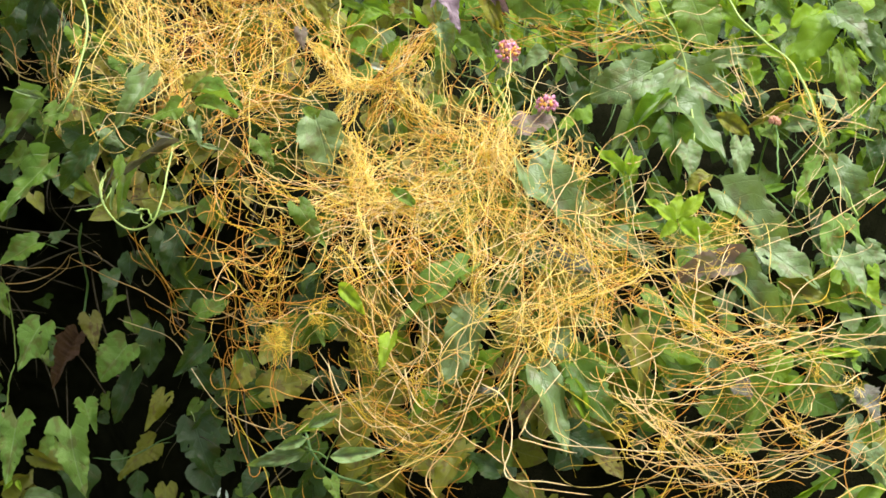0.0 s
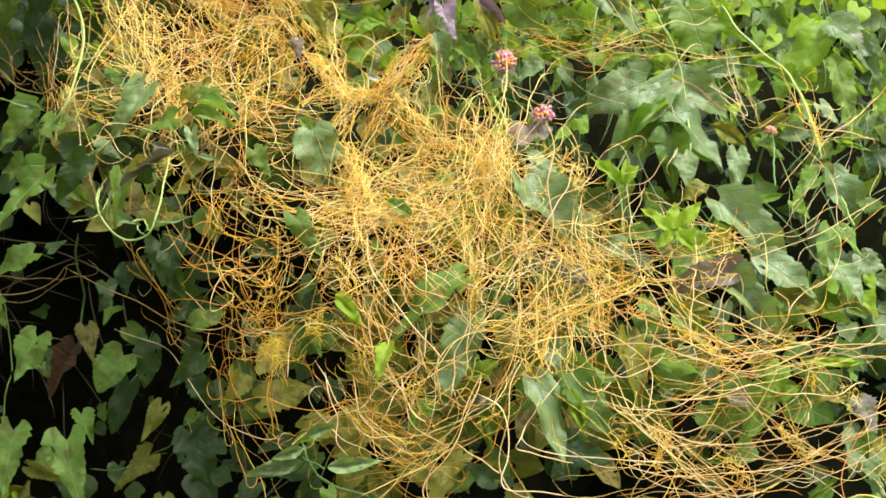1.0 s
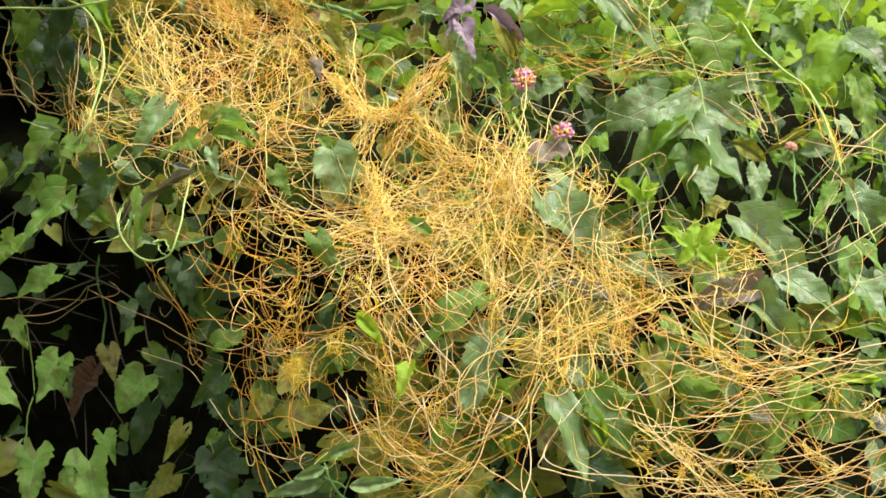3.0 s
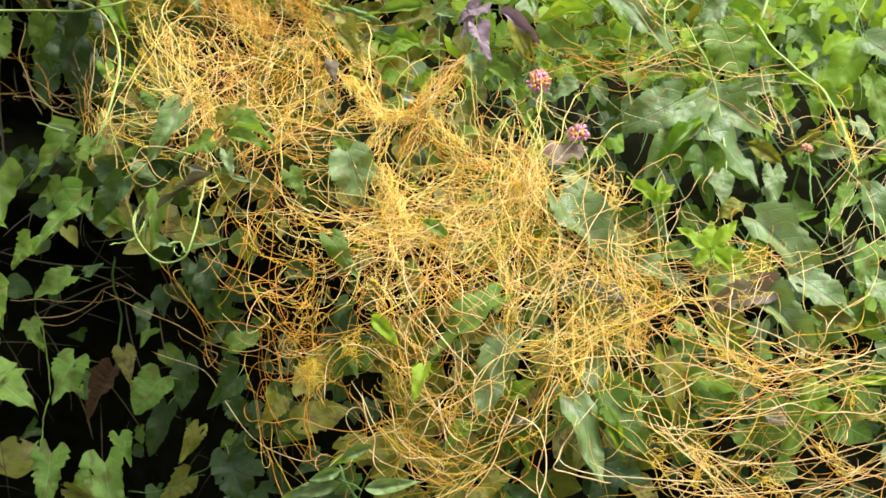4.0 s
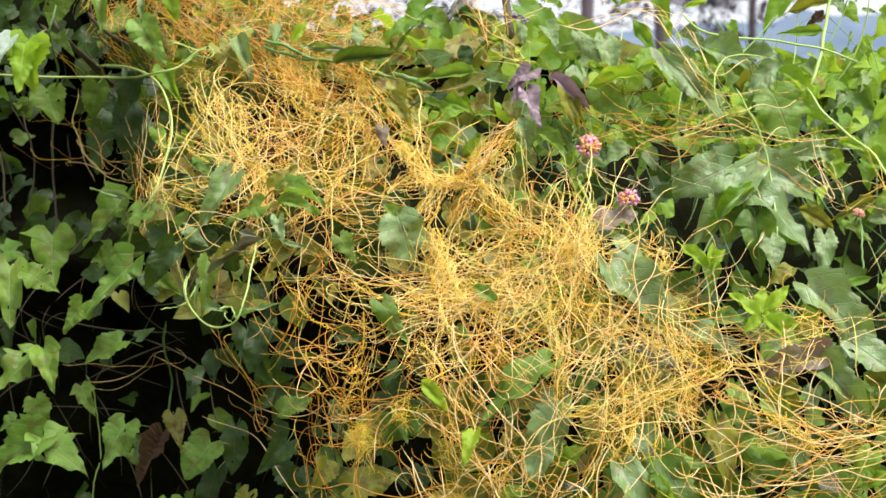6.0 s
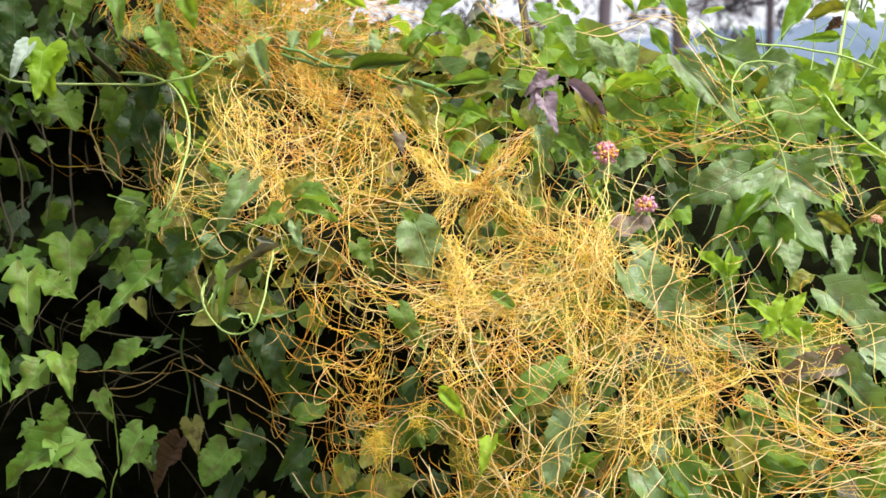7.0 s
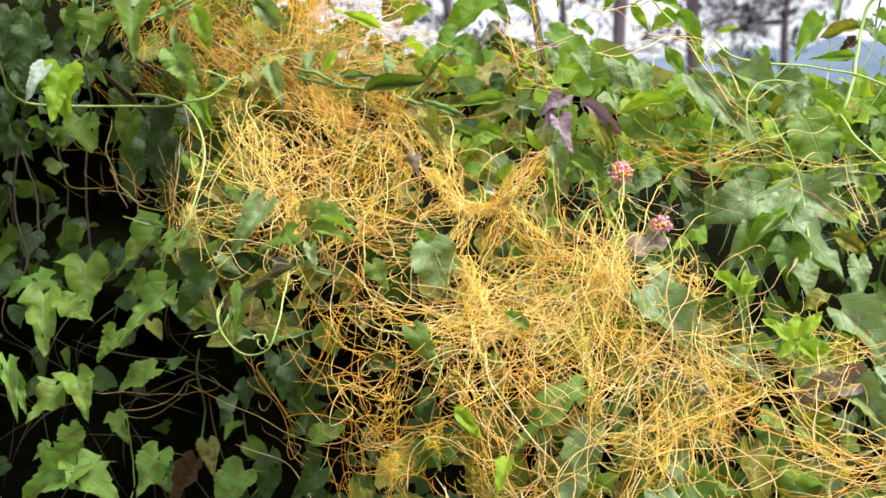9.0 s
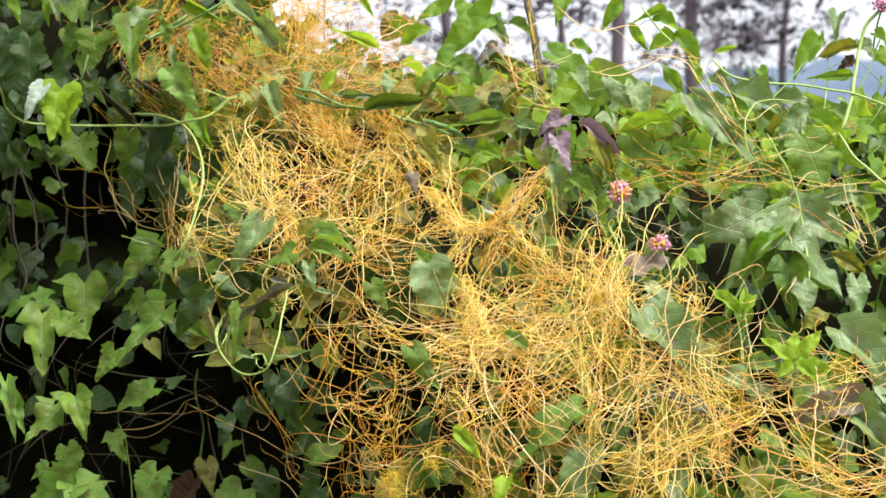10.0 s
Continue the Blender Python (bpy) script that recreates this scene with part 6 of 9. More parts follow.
run(clump_c, "peach", 20, 0.01, 0.15, 0.3, .45, 0.92, 0.1, [(-0.186, 1.315), (-0.146, 1.3), (-0.107, 1.298), (-0.061, 1.294), (-0.02, 1.297)])
run(clump_c, "gold", 17, 0.01, 0.15, 0.3, .45, 0.92, 0.1, [(-0.141, 1.325), (-0.107, 1.312), (-0.061, 1.3), (-0.014, 1.287), (0.027, 1.287)])
run(clump_c, "gold", 12, 0.01, 0.15, 0.3, .4, 0.86, 0.09, [(-0.073, 1.327), (-0.038, 1.344), (0.004, 1.341), (0.039, 1.347)])
run(clump_c, "gold", 17, 0.01, 0.15, 0.3, .45, 0.92, 0.09, [(-0.061, 1.304), (-0.026, 1.327), (0.009, 1.327), (0.045, 1.333)])
run(clump_c, "gold", 17, 0.01, 0.15, 0.3, .4, 0.92, 0.1, [(-0.049, 1.283), (-0.002, 1.295), (0.033, 1.307), (0.062, 1.318)])
run(clump_c, "gold", 22, 0.009, 0.12, 0.25, .35, 0.92, 0.11, [(0.056, 1.38), (0.05, 1.352), (0.044, 1.324), (0.035, 1.297)])
run(clump_c, "gold", 12, 0.007, 0.12, 0.25, .35, 0.92, 0.11, [(0.068, 1.366), (0.056, 1.335), (0.05, 1.308)])
run(clump_c, "gold", 14, 0.01, 0.12, 0.25, .4, 0.86, 0.1, [(0.009, 1.356), (0.033, 1.356), (0.056, 1.346), (0.073, 1.324)])
run(clump_c, "gold", 8, 0.009, 0.15, 0.3, .4, 0.92, 0.1, [(-0.151, 1.286), (-0.106, 1.273), (-0.06, 1.275), (-0.014, 1.268)])
run(clump_c, "amber", 7, 0.009, 0.15, 0.3, .4, 0.92, 0.1, [(-0.111, 1.246), (-0.06, 1.254), (-0.014, 1.265), (0.027, 1.285)])
run(clump_c, "gold", 14, 0.009, 0.15, 0.3, .4, 0.92, 0.1, [(0.09, 1.307), (0.078, 1.28), (0.066, 1.258), (0.055, 1.237)])
run(clump_c, "gold", 10, 0.007, 0.15, 0.3, .4, 0.92, 0.1, [(0.038, 1.285), (0.038, 1.253), (0.035, 1.216), (0.037, 1.183)])
run(clump_c, "amber", 8, 0.012, 0.15, 0.3, .5, 0.79, 0.08, [(-0.084, 1.249), (-0.049, 1.244), (-0.002, 1.245), (0.044, 1.245)])
run(clump_e, "gold", 17, 0.009, 0.14, 0.28, .4, 0.99, 0.1, [(0.11, 1.271), (0.13, 1.252), (0.152, 1.233), (0.174, 1.22)])
run(clump_e, "gold", 12, 0.007, 0.14, 0.28, .4, 0.99, 0.1, [(0.142, 1.273), (0.147, 1.251), (0.158, 1.225), (0.157, 1.203)])
run(clump_e, "peach", 12, 0.009, 0.14, 0.28, .4, 0.99, 0.09, [(0.074, 1.323), (0.09, 1.295), (0.113, 1.267), (0.131, 1.25)])
run(clump_e, "gold", 20, 0.005, 0.14, 0.3, .3, 1.06, 0.11, [(0.207, 1.233), (0.173, 1.216), (0.145, 1.205), (0.117, 1.194), (0.094, 1.18)])
run(clump_e, "gold", 12, 0.007, 0.12, 0.25, .35, 0.99, 0.11, [(0.114, 1.191), (0.099, 1.172), (0.091, 1.156), (0.088, 1.141)])
run(clump_e, "gold", 10, 0.009, 0.12, 0.25, .35, 0.99, 0.11, [(0.111, 1.183), (0.113, 1.162), (0.107, 1.136)])
run(clump_e, "gold", 7, 0.009, 0.14, 0.3, .4, 0.99, 0.1, [(0.037, 1.188), (0.066, 1.187), (0.089, 1.181)])
run(clump_e, "gold", 7, 0.007, 0.15, 0.3, .3, 0.99, 0.09, [(0.154, 1.272), (0.189, 1.269), (0.229, 1.27), (0.266, 1.253)])
run(clump_e, "peach", 7, 0.007, 0.15, 0.3, .4, 0.92, 0.09, [(0.159, 1.234), (0.199, 1.24), (0.238, 1.245), (0.287, 1.252)])
run(clump_e, "gold", 7, 0.006, 0.15, 0.3, .4, 0.92, 0.09, [(0.18, 1.213), (0.209, 1.225), (0.237, 1.237), (0.281, 1.241), (0.309, 1.249)])
run(clump_e, "gold", 7, 0.006, 0.1, 0.2, .6, 0.79, 0.09, [(0.158, 1.202), (0.156, 1.181), (0.167, 1.166)])
run(clump_f, "peach", 5, 0.005, 0.25, 0.5, .25, 0.99, 0.11, [(0.184, 1.214), (0.232, 1.195), (0.275, 1.172), (0.31, 1.151)])
run(clump_f, "peach", 5, 0.006, 0.25, 0.5, .25, 0.99, 0.12, [(0.453, 1.18), (0.399, 1.17), (0.343, 1.155), (0.285, 1.152), (0.23, 1.166), (0.175, 1.161)])
run(clump_f, "peach", 3, 0.005, 0.25, 0.5, .3, 0.99, 0.11, [(0.253, 1.167), (0.281, 1.183), (0.315, 1.171), (0.344, 1.172), (0.39, 1.163)])
run(clump_f, "peach", 3, 0.009, 0.25, 0.5, .3, 0.90, 0.1, [(0.458, 1.185), (0.415, 1.195), (0.375, 1.184), (0.346, 1.168)])
run(clump_f, "peach", 5, 0.007, 0.25, 0.5, .25, 0.99, 0.12, [(0.448, 1.099), (0.416, 1.085), (0.378, 1.067), (0.34, 1.048), (0.296, 1.032)])
run(clump_f, "peach", 3, 0.007, 0.25, 0.5, .25, 0.99, 0.12, [(0.172, 1.136), (0.189, 1.106), (0.216, 1.074), (0.245, 1.05), (0.279, 1.027)])
run(clump_f, "peach", 3, 0.007, 0.25, 0.5, .3, 0.95, 0.11, [(0.169, 1.119), (0.218, 1.119), (0.264, 1.115), (0.299, 1.121), (0.345, 1.125)])
run(clump_f, "peach", 3, 0.009, 0.25, 0.5, .3, 0.95, 0.11, [(0.235, 1.071), (0.27, 1.09), (0.304, 1.11), (0.345, 1.142), (0.362, 1.163)])
run(clump_f, "peach", 3, 0.009, 0.25, 0.5, .3, 0.90, 0.11, [(0.166, 1.039), (0.229, 1.039), (0.297, 1.029), (0.368, 1.037), (0.449, 1.071)])
run(clump_f, "peach", 3, 0.009, 0.2, 0.4, .5, 0.79, 0.1, [(0.358, 1.118), (0.363, 1.101), (0.351, 1.085)])
run(clump_f, "amber", 3, 0.011, 0.2, 0.4, .4, 0.79, 0.1, [(0.369, 1.139), (0.401, 1.119), (0.432, 1.115)])
run(clump_f, "peach", 3, 0.009, 0.2, 0.4, .4, 0.79, 0.1, [(0.211, 1.18), (0.244, 1.197), (0.267, 1.219)])
run(clump_g, "amber", 5, 0.007, 0.2, 0.4, .3, 0.864, 0.09, [(-0.267, 1.332), (-0.237, 1.3), (-0.213, 1.279), (-0.179, 1.264), (-0.151, 1.246)])
run(clump_g, "amber", 4, 0.007, 0.2, 0.4, .3, 0.808, 0.08, [(-0.225, 1.308), (-0.22, 1.27), (-0.222, 1.242), (-0.202, 1.202), (-0.186, 1.177)])
run(clump_g, "amber", 6, 0.006, 0.15, 0.3, .4, 0.808, 0.08, [(-0.164, 1.279), (-0.165, 1.246), (-0.168, 1.218), (-0.177, 1.189)])
run(clump_g, "amber", 4, 0.005, 0.2, 0.4, .25, 0.864, 0.09, [(-0.247, 1.24), (-0.206, 1.244), (-0.184, 1.232), (-0.162, 1.228)])
run(clump_g, "amber", 3, 0.005, 0.2, 0.4, .25, 0.864, 0.09, [(-0.223, 1.244), (-0.2, 1.227), (-0.173, 1.217), (-0.162, 1.231)])
run(clump_g, "amber", 5, 0.011, 0.15, 0.3, .5, 0.688, 0.07, [(-0.175, 1.199), (-0.182, 1.169), (-0.171, 1.145), (-0.165, 1.122)])
run(clump_g, "amber", 3, 0.009, 0.2, 0.4, .3, 0.808, 0.07, [(-0.238, 1.229), (-0.221, 1.188), (-0.199, 1.152), (-0.165, 1.128)])
run(clump_g, "peach", 3, 0.005, 0.2, 0.4, .25, 0.808, 0.08, [(-0.197, 1.19), (-0.164, 1.177), (-0.129, 1.182)])
run(clump_g, "amber", 3, 0.009, 0.2, 0.4, .3, 0.808, 0.07, [(-0.224, 1.143), (-0.22, 1.094), (-0.207, 1.061), (-0.177, 1.035), (-0.159, 0.996)])
run(clump_g, "amber", 3, 0.007, 0.2, 0.4, .3, 0.808, 0.07, [(-0.312, 1.119), (-0.239, 1.142), (-0.206, 1.14), (-0.182, 1.142)])
run(clump_g, "amber", 3, 0.009, 0.2, 0.4, .3, 0.752, 0.07, [(-0.24, 1.307), (-0.244, 1.268), (-0.257, 1.239)])
run(clump_h, "amber", 6, 0.005, 0.2, 0.4, .3, 0.929, 0.1, [(-0.108, 1.246), (-0.088, 1.225), (-0.076, 1.198), (-0.059, 1.177)])
run(clump_h, "amber", 3, 0.005, 0.2, 0.4, .3, 0.929, 0.09, [(-0.112, 1.256), (-0.114, 1.229), (-0.125, 1.201), (-0.131, 1.178)])
run(clump_h, "peach", 3, 0.007, 0.2, 0.4, .3, 0.929, 0.08, [(-0.135, 1.177), (-0.152, 1.159), (-0.155, 1.124)])
run(clump_h, "amber", 3, 0.007, 0.2, 0.4, .3, 0.929, 0.09, [(-0.128, 1.144), (-0.105, 1.112), (-0.102, 1.073), (-0.093, 1.05)])
run(clump_h, "amber", 5, 0.007, 0.2, 0.35, .3, 0.929, 0.09, [(-0.099, 1.102), (-0.076, 1.08), (-0.048, 1.057), (-0.025, 1.046)])
run(clump_h, "amber", 5, 0.009, 0.15, 0.3, .4, 0.869, 0.09, [(-0.059, 1.092), (-0.048, 1.063), (-0.019, 1.058), (0.009, 1.07)])
run(clump_h, "amber", 3, 0.007, 0.2, 0.4, .3, 0.989, 0.1, [(0.003, 1.232), (0.026, 1.2), (0.037, 1.183)])
run(clump_h, "amber", 4, 0.009, 0.2, 0.4, .4, 0.808, 0.08, [(-0.036, 1.169), (-0.014, 1.135), (-0.002, 1.113)])
run(clump_h, "peach", 3, 0.007, 0.2, 0.4, .3, 0.989, 0.1, [(0.037, 1.166), (0.026, 1.133), (0.009, 1.106)])
run(clump_h, "amber", 4, 0.007, 0.2, 0.4, .35, 0.989, 0.11, [(0.088, 1.141), (0.065, 1.114), (0.037, 1.097), (-0.002, 1.074)])
run(clump_h, "amber", 3, 0.005, 0.2, 0.4, .3, 1.049, 0.11, [(0.082, 1.162), (0.059, 1.119), (0.054, 1.098)])
run(clump_h, "amber", 3, 0.009, 0.2, 0.4, .3, 0.869, 0.09, [(-0.054, 1.027), (-0.019, 1.011), (0.009, 0.999)])
run(clump_h, "gold", 3, 0.009, 0.2, 0.4, .4, 0.869, 0.08, [(-0.077, 1.178), (-0.088, 1.145), (-0.082, 1.112)])
run(clump_h, "amber", 3, 0.009, 0.2, 0.4, .4, 0.869, 0.08, [(-0.106, 1.149), (-0.082, 1.134), (-0.048, 1.13)])
run(clump_u, "amber", 24, 0.03, 0.10, 0.24, .8, 0.73, 0.02, [(-0.336, 1.629), (-0.286, 1.607), (-0.22, 1.599), (-0.168, 1.591)])
run(clump_u, "amber", 21, 0.03, 0.10, 0.24, .8, 0.73, 0.02, [(-0.459, 1.644), (-0.426, 1.59), (-0.379, 1.576), (-0.331, 1.575)])
run(clump_u, "amber", 21, 0.025, 0.08, 0.2, .8, 0.73, 0.02, [(-0.29, 1.669), (-0.295, 1.628), (-0.312, 1.588)])
run(clump_u, "gold", 16, 0.007, 0.08, 0.2, .4, 0.86, 0.07, [(-0.302, 1.553), (-0.262, 1.521), (-0.212, 1.495), (-0.174, 1.482)])
run(clump_u, "gold", 16, 0.017, 0.1, 0.25, .6, 0.79, 0.06, [(-0.293, 1.586), (-0.264, 1.534), (-0.244, 1.495), (-0.224, 1.47)])
run(clump_u, "peach", 18, 0.021, 0.1, 0.25, .6, 0.79, 0.04, [(-0.242, 1.572), (-0.204, 1.585), (-0.166, 1.59), (-0.127, 1.563)])
run(clump_u, "peach", 10, 0.013, 0.1, 0.25, .5, 0.79, 0.07, [(-0.175, 1.507), (-0.148, 1.476), (-0.122, 1.445)])
run(clump_r, "peach", 3, 0.005, 0.15, 0.35, .4, 0.886, 0.06, [(-0.059, 1.619), (-0.036, 1.586), (-0.012, 1.553), (0.007, 1.534)])
run(clump_r, "peach", 3, 0.005, 0.15, 0.35, .3, 0.886, 0.09, [(0.132, 1.588), (0.155, 1.569), (0.178, 1.531), (0.199, 1.488), (0.229, 1.451)])
run(clump_r, "amber", 5, 0.014, 0.15, 0.3, .5, 0.705, 0.04, [(0.08, 1.471), (0.134, 1.464), (0.197, 1.469), (0.26, 1.487)])
run(clump_r, "peach", 3, 0.007, 0.15, 0.3, .4, 0.828, 0.07, [(0.33, 1.403), (0.339, 1.379), (0.383, 1.391), (0.432, 1.386)])
run(clump_r, "peach", 3, 0.009, 0.15, 0.3, .4, 0.828, 0.07, [(0.492, 1.403), (0.442, 1.368), (0.414, 1.335), (0.374, 1.298), (0.344, 1.267)])
run(clump_r, "peach", 3, 0.007, 0.15, 0.3, .4, 0.828, 0.08, [(0.258, 1.441), (0.3, 1.44), (0.346, 1.443), (0.401, 1.44)])
run(clump_r, "amber", 3, 0.005, 0.15, 0.3, .4, 0.886, 0.08, [(0.321, 1.446), (0.33, 1.415), (0.343, 1.391), (0.344, 1.38)])
run(clump_r, "peach", 3, 0.007, 0.15, 0.3, .4, 0.828, 0.07, [(0.47, 1.306), (0.42, 1.281), (0.367, 1.262), (0.335, 1.242)])
run(clump_r, "peach", 4, 0.009, 0.1, 0.2, .7, 0.705, 0.08, [(0.057, 1.396), (0.087, 1.384), (0.128, 1.379)])
run(clump_r, "peach", 3, 0.009, 0.1, 0.2, .7, 0.705, 0.08, [(0.127, 1.362), (0.145, 1.333), (0.162, 1.31), (0.191, 1.293)])
run(clump_l, "peach", 4, 0.009, 0.15, 0.3, .5, 0.595, 0.08, [(-0.543, 1.455), (-0.52, 1.414), (-0.495, 1.394), (-0.394, 1.391), (-0.351, 1.391)])
run(clump_l, "peach", 3, 0.011, 0.15, 0.3, .5, 0.595, 0.09, [(-0.528, 1.468), (-0.48, 1.435), (-0.387, 1.414), (-0.345, 1.397)])
run(clump_l, "peach", 3, 0.005, 0.15, 0.3, .4, 0.595, 0.04, [(-0.522, 1.166), (-0.468, 1.173), (-0.417, 1.214), (-0.351, 1.258)])
coils(clump_a, "mustard", 5, 0.010, 0.92, 0.1, [(-0.353, 1.502), (-0.335, 1.473), (-0.313, 1.449), (-0.291, 1.429), (-0.275, 1.408)])
coils(clump_a, "mustard", 3, 0.006, 0.92, 0.11, [(-0.284, 1.42), (-0.274, 1.397), (-0.276, 1.38), (-0.282, 1.364)])
coils(clump_a, "mustard", 2, 0.012, 0.92, 0.1, [(-0.374, 1.473), (-0.336, 1.452), (-0.3, 1.431), (-0.264, 1.42)])
coils(clump_a, "mustard", 2, 0.012, 0.92, 0.11, [(-0.314, 1.487), (-0.284, 1.479), (-0.26, 1.464), (-0.238, 1.437), (-0.231, 1.42)])
coils(clump_a, "mustard", 2, 0.010, 0.86, 0.1, [(-0.289, 1.44), (-0.273, 1.455), (-0.249, 1.452), (-0.23, 1.44)])
coils(clump_a, "mustard", 2, 0.012, 0.92, 0.1, [(-0.209, 1.484), (-0.219, 1.455), (-0.233, 1.431), (-0.248, 1.443)])
coils(clump_a, "mustard", 2, 0.012, 0.92, 0.1, [(-0.202, 1.472), (-0.201, 1.443), (-0.195, 1.409), (-0.19, 1.386)])
coils(clump_a, "mustard", 3, 0.016, 0.86, 0.09, [(-0.229, 1.408), (-0.194, 1.425), (-0.157, 1.42)])
coils(clump_a, "mustard", 3, 0.012, 0.86, 0.1, [(-0.229, 1.391), (-0.185, 1.396), (-0.143, 1.392)])
coils(clump_a, "mustard", 2, 0.012, 0.86, 0.1, [(-0.237, 1.372), (-0.196, 1.386), (-0.154, 1.381), (-0.113, 1.378)])
coils(clump_a, "mustard", 3, 0.014, 0.79, 0.07, [(-0.219, 1.407), (-0.19, 1.43), (-0.167, 1.46), (-0.156, 1.49)])
coils(clump_a, "mustard", 2, 0.012, 0.79, 0.09, [(-0.17, 1.484), (-0.165, 1.455), (-0.169, 1.426), (-0.165, 1.403)])
coils(clump_a, "mustard", 2, 0.012, 0.79, 0.09, [(-0.374, 1.409), (-0.345, 1.4), (-0.312, 1.414)])
coils(clump_a, "mustard", 2, 0.012, 0.79, 0.1, [(-0.369, 1.403), (-0.336, 1.383), (-0.313, 1.374), (-0.284, 1.366)])
coils(clump_a, "mustard", 2, 0.02, 0.79, 0.09, [(-0.207, 1.363), (-0.166, 1.358), (-0.131, 1.363)])
coils(clump_a, "mustard", 2, 0.014, 0.79, 0.08, [(-0.272, 1.508), (-0.247, 1.478), (-0.216, 1.472), (-0.193, 1.496)])
coils(clump_b, "mustard", 5, 0.007, 0.92, 0.1, [(-0.142, 1.452), (-0.124, 1.438), (-0.108, 1.42), (-0.096, 1.403)])
coils(clump_b, "mustard", 2, 0.006, 0.79, 0.09, [(-0.145, 1.484), (-0.122, 1.467), (-0.11, 1.452), (-0.103, 1.432), (-0.097, 1.408)])
coils(clump_b, "mustard", 4, 0.008, 0.86, 0.1, [(-0.143, 1.4), (-0.123, 1.409), (-0.102, 1.412), (-0.079, 1.409), (-0.056, 1.414)])
coils(clump_b, "mustard", 4, 0.010, 0.86, 0.1, [(-0.008, 1.47), (-0.029, 1.449), (-0.05, 1.426), (-0.067, 1.411), (-0.091, 1.4)])
coils(clump_b, "mustard", 3, 0.006, 0.86, 0.11, [(-0.011, 1.467), (-0.032, 1.452), (-0.044, 1.438), (-0.055, 1.42)])
coils(clump_b, "mustard", 2, 0.008, 0.79, 0.09, [(-0.014, 1.449), (-0.023, 1.437), (-0.02, 1.425), (-0.05, 1.414)])
coils(clump_b, "mustard", 4, 0.007, 0.92, 0.1, [(-0.088, 1.406), (-0.096, 1.392), (-0.108, 1.372), (-0.113, 1.358)])
coils(clump_b, "mustard", 3, 0.008, 0.86, 0.09, [(-0.056, 1.411), (-0.062, 1.393), (-0.07, 1.379), (-0.079, 1.365)])
coils(clump_b, "mustard", 3, 0.006, 0.92, 0.1, [(-0.05, 1.411), (-0.035, 1.394), (-0.02, 1.379), (-0.005, 1.367), (0.015, 1.356)])
coils(clump_b, "mustard", 2, 0.008, 0.79, 0.09, [(-0.056, 1.399), (-0.041, 1.381), (-0.026, 1.367), (0.004, 1.355)])
coils(clump_c, "mustard", 4, 0.010, 0.92, 0.11, [(-0.093, 1.361), (-0.092, 1.335), (-0.084, 1.312), (-0.072, 1.295), (-0.054, 1.284)])
coils(clump_c, "mustard", 2, 0.010, 0.92, 0.11, [(-0.107, 1.361), (-0.098, 1.335), (-0.084, 1.307)])
coils(clump_c, "mustard", 4, 0.014, 0.92, 0.1, [(-0.186, 1.315), (-0.146, 1.3), (-0.107, 1.298), (-0.061, 1.294), (-0.02, 1.297)])
coils(clump_c, "mustard", 4, 0.014, 0.92, 0.1, [(-0.141, 1.325), (-0.107, 1.312), (-0.061, 1.3), (-0.014, 1.287), (0.027, 1.287)])
coils(clump_c, "mustard", 3, 0.014, 0.86, 0.09, [(-0.073, 1.327), (-0.038, 1.344), (0.004, 1.341), (0.039, 1.347)])
coils(clump_c, "mustard", 4, 0.014, 0.92, 0.09, [(-0.061, 1.304), (-0.026, 1.327), (0.009, 1.327), (0.045, 1.333)])
coils(clump_c, "mustard", 4, 0.014, 0.92, 0.1, [(-0.049, 1.283), (-0.002, 1.295), (0.033, 1.307), (0.062, 1.318)])
coils(clump_c, "mustard", 5, 0.012, 0.92, 0.11, [(0.056, 1.38), (0.05, 1.352), (0.044, 1.324), (0.035, 1.297)])
coils(clump_c, "mustard", 3, 0.010, 0.92, 0.11, [(0.068, 1.366), (0.056, 1.335), (0.05, 1.308)])
coils(clump_c, "mustard", 3, 0.014, 0.86, 0.1, [(0.009, 1.356), (0.033, 1.356), (0.056, 1.346), (0.073, 1.324)])
coils(clump_c, "mustard", 2, 0.012, 0.92, 0.1, [(-0.151, 1.286), (-0.106, 1.273), (-0.06, 1.275), (-0.014, 1.268)])
coils(clump_c, "mustard", 2, 0.012, 0.92, 0.1, [(-0.111, 1.246), (-0.06, 1.254), (-0.014, 1.265), (0.027, 1.285)])
coils(clump_c, "mustard", 3, 0.012, 0.92, 0.1, [(0.09, 1.307), (0.078, 1.28), (0.066, 1.258), (0.055, 1.237)])
coils(clump_c, "mustard", 2, 0.010, 0.92, 0.1, [(0.038, 1.285), (0.038, 1.253), (0.035, 1.216), (0.037, 1.183)])
coils(clump_c, "mustard", 2, 0.016, 0.79, 0.08, [(-0.084, 1.249), (-0.049, 1.244), (-0.002, 1.245), (0.044, 1.245)])
coils(clump_e, "mustard", 4, 0.012, 0.99, 0.1, [(0.11, 1.271), (0.13, 1.252), (0.152, 1.233), (0.174, 1.22)])
coils(clump_e, "mustard", 3, 0.010, 0.99, 0.1, [(0.142, 1.273), (0.147, 1.251), (0.158, 1.225), (0.157, 1.203)])
coils(clump_e, "mustard", 3, 0.012, 0.99, 0.09, [(0.074, 1.323), (0.09, 1.295), (0.113, 1.267), (0.131, 1.25)])
coils(clump_e, "mustard", 4, 0.007, 1.06, 0.11, [(0.207, 1.233), (0.173, 1.216), (0.145, 1.205), (0.117, 1.194), (0.094, 1.18)])
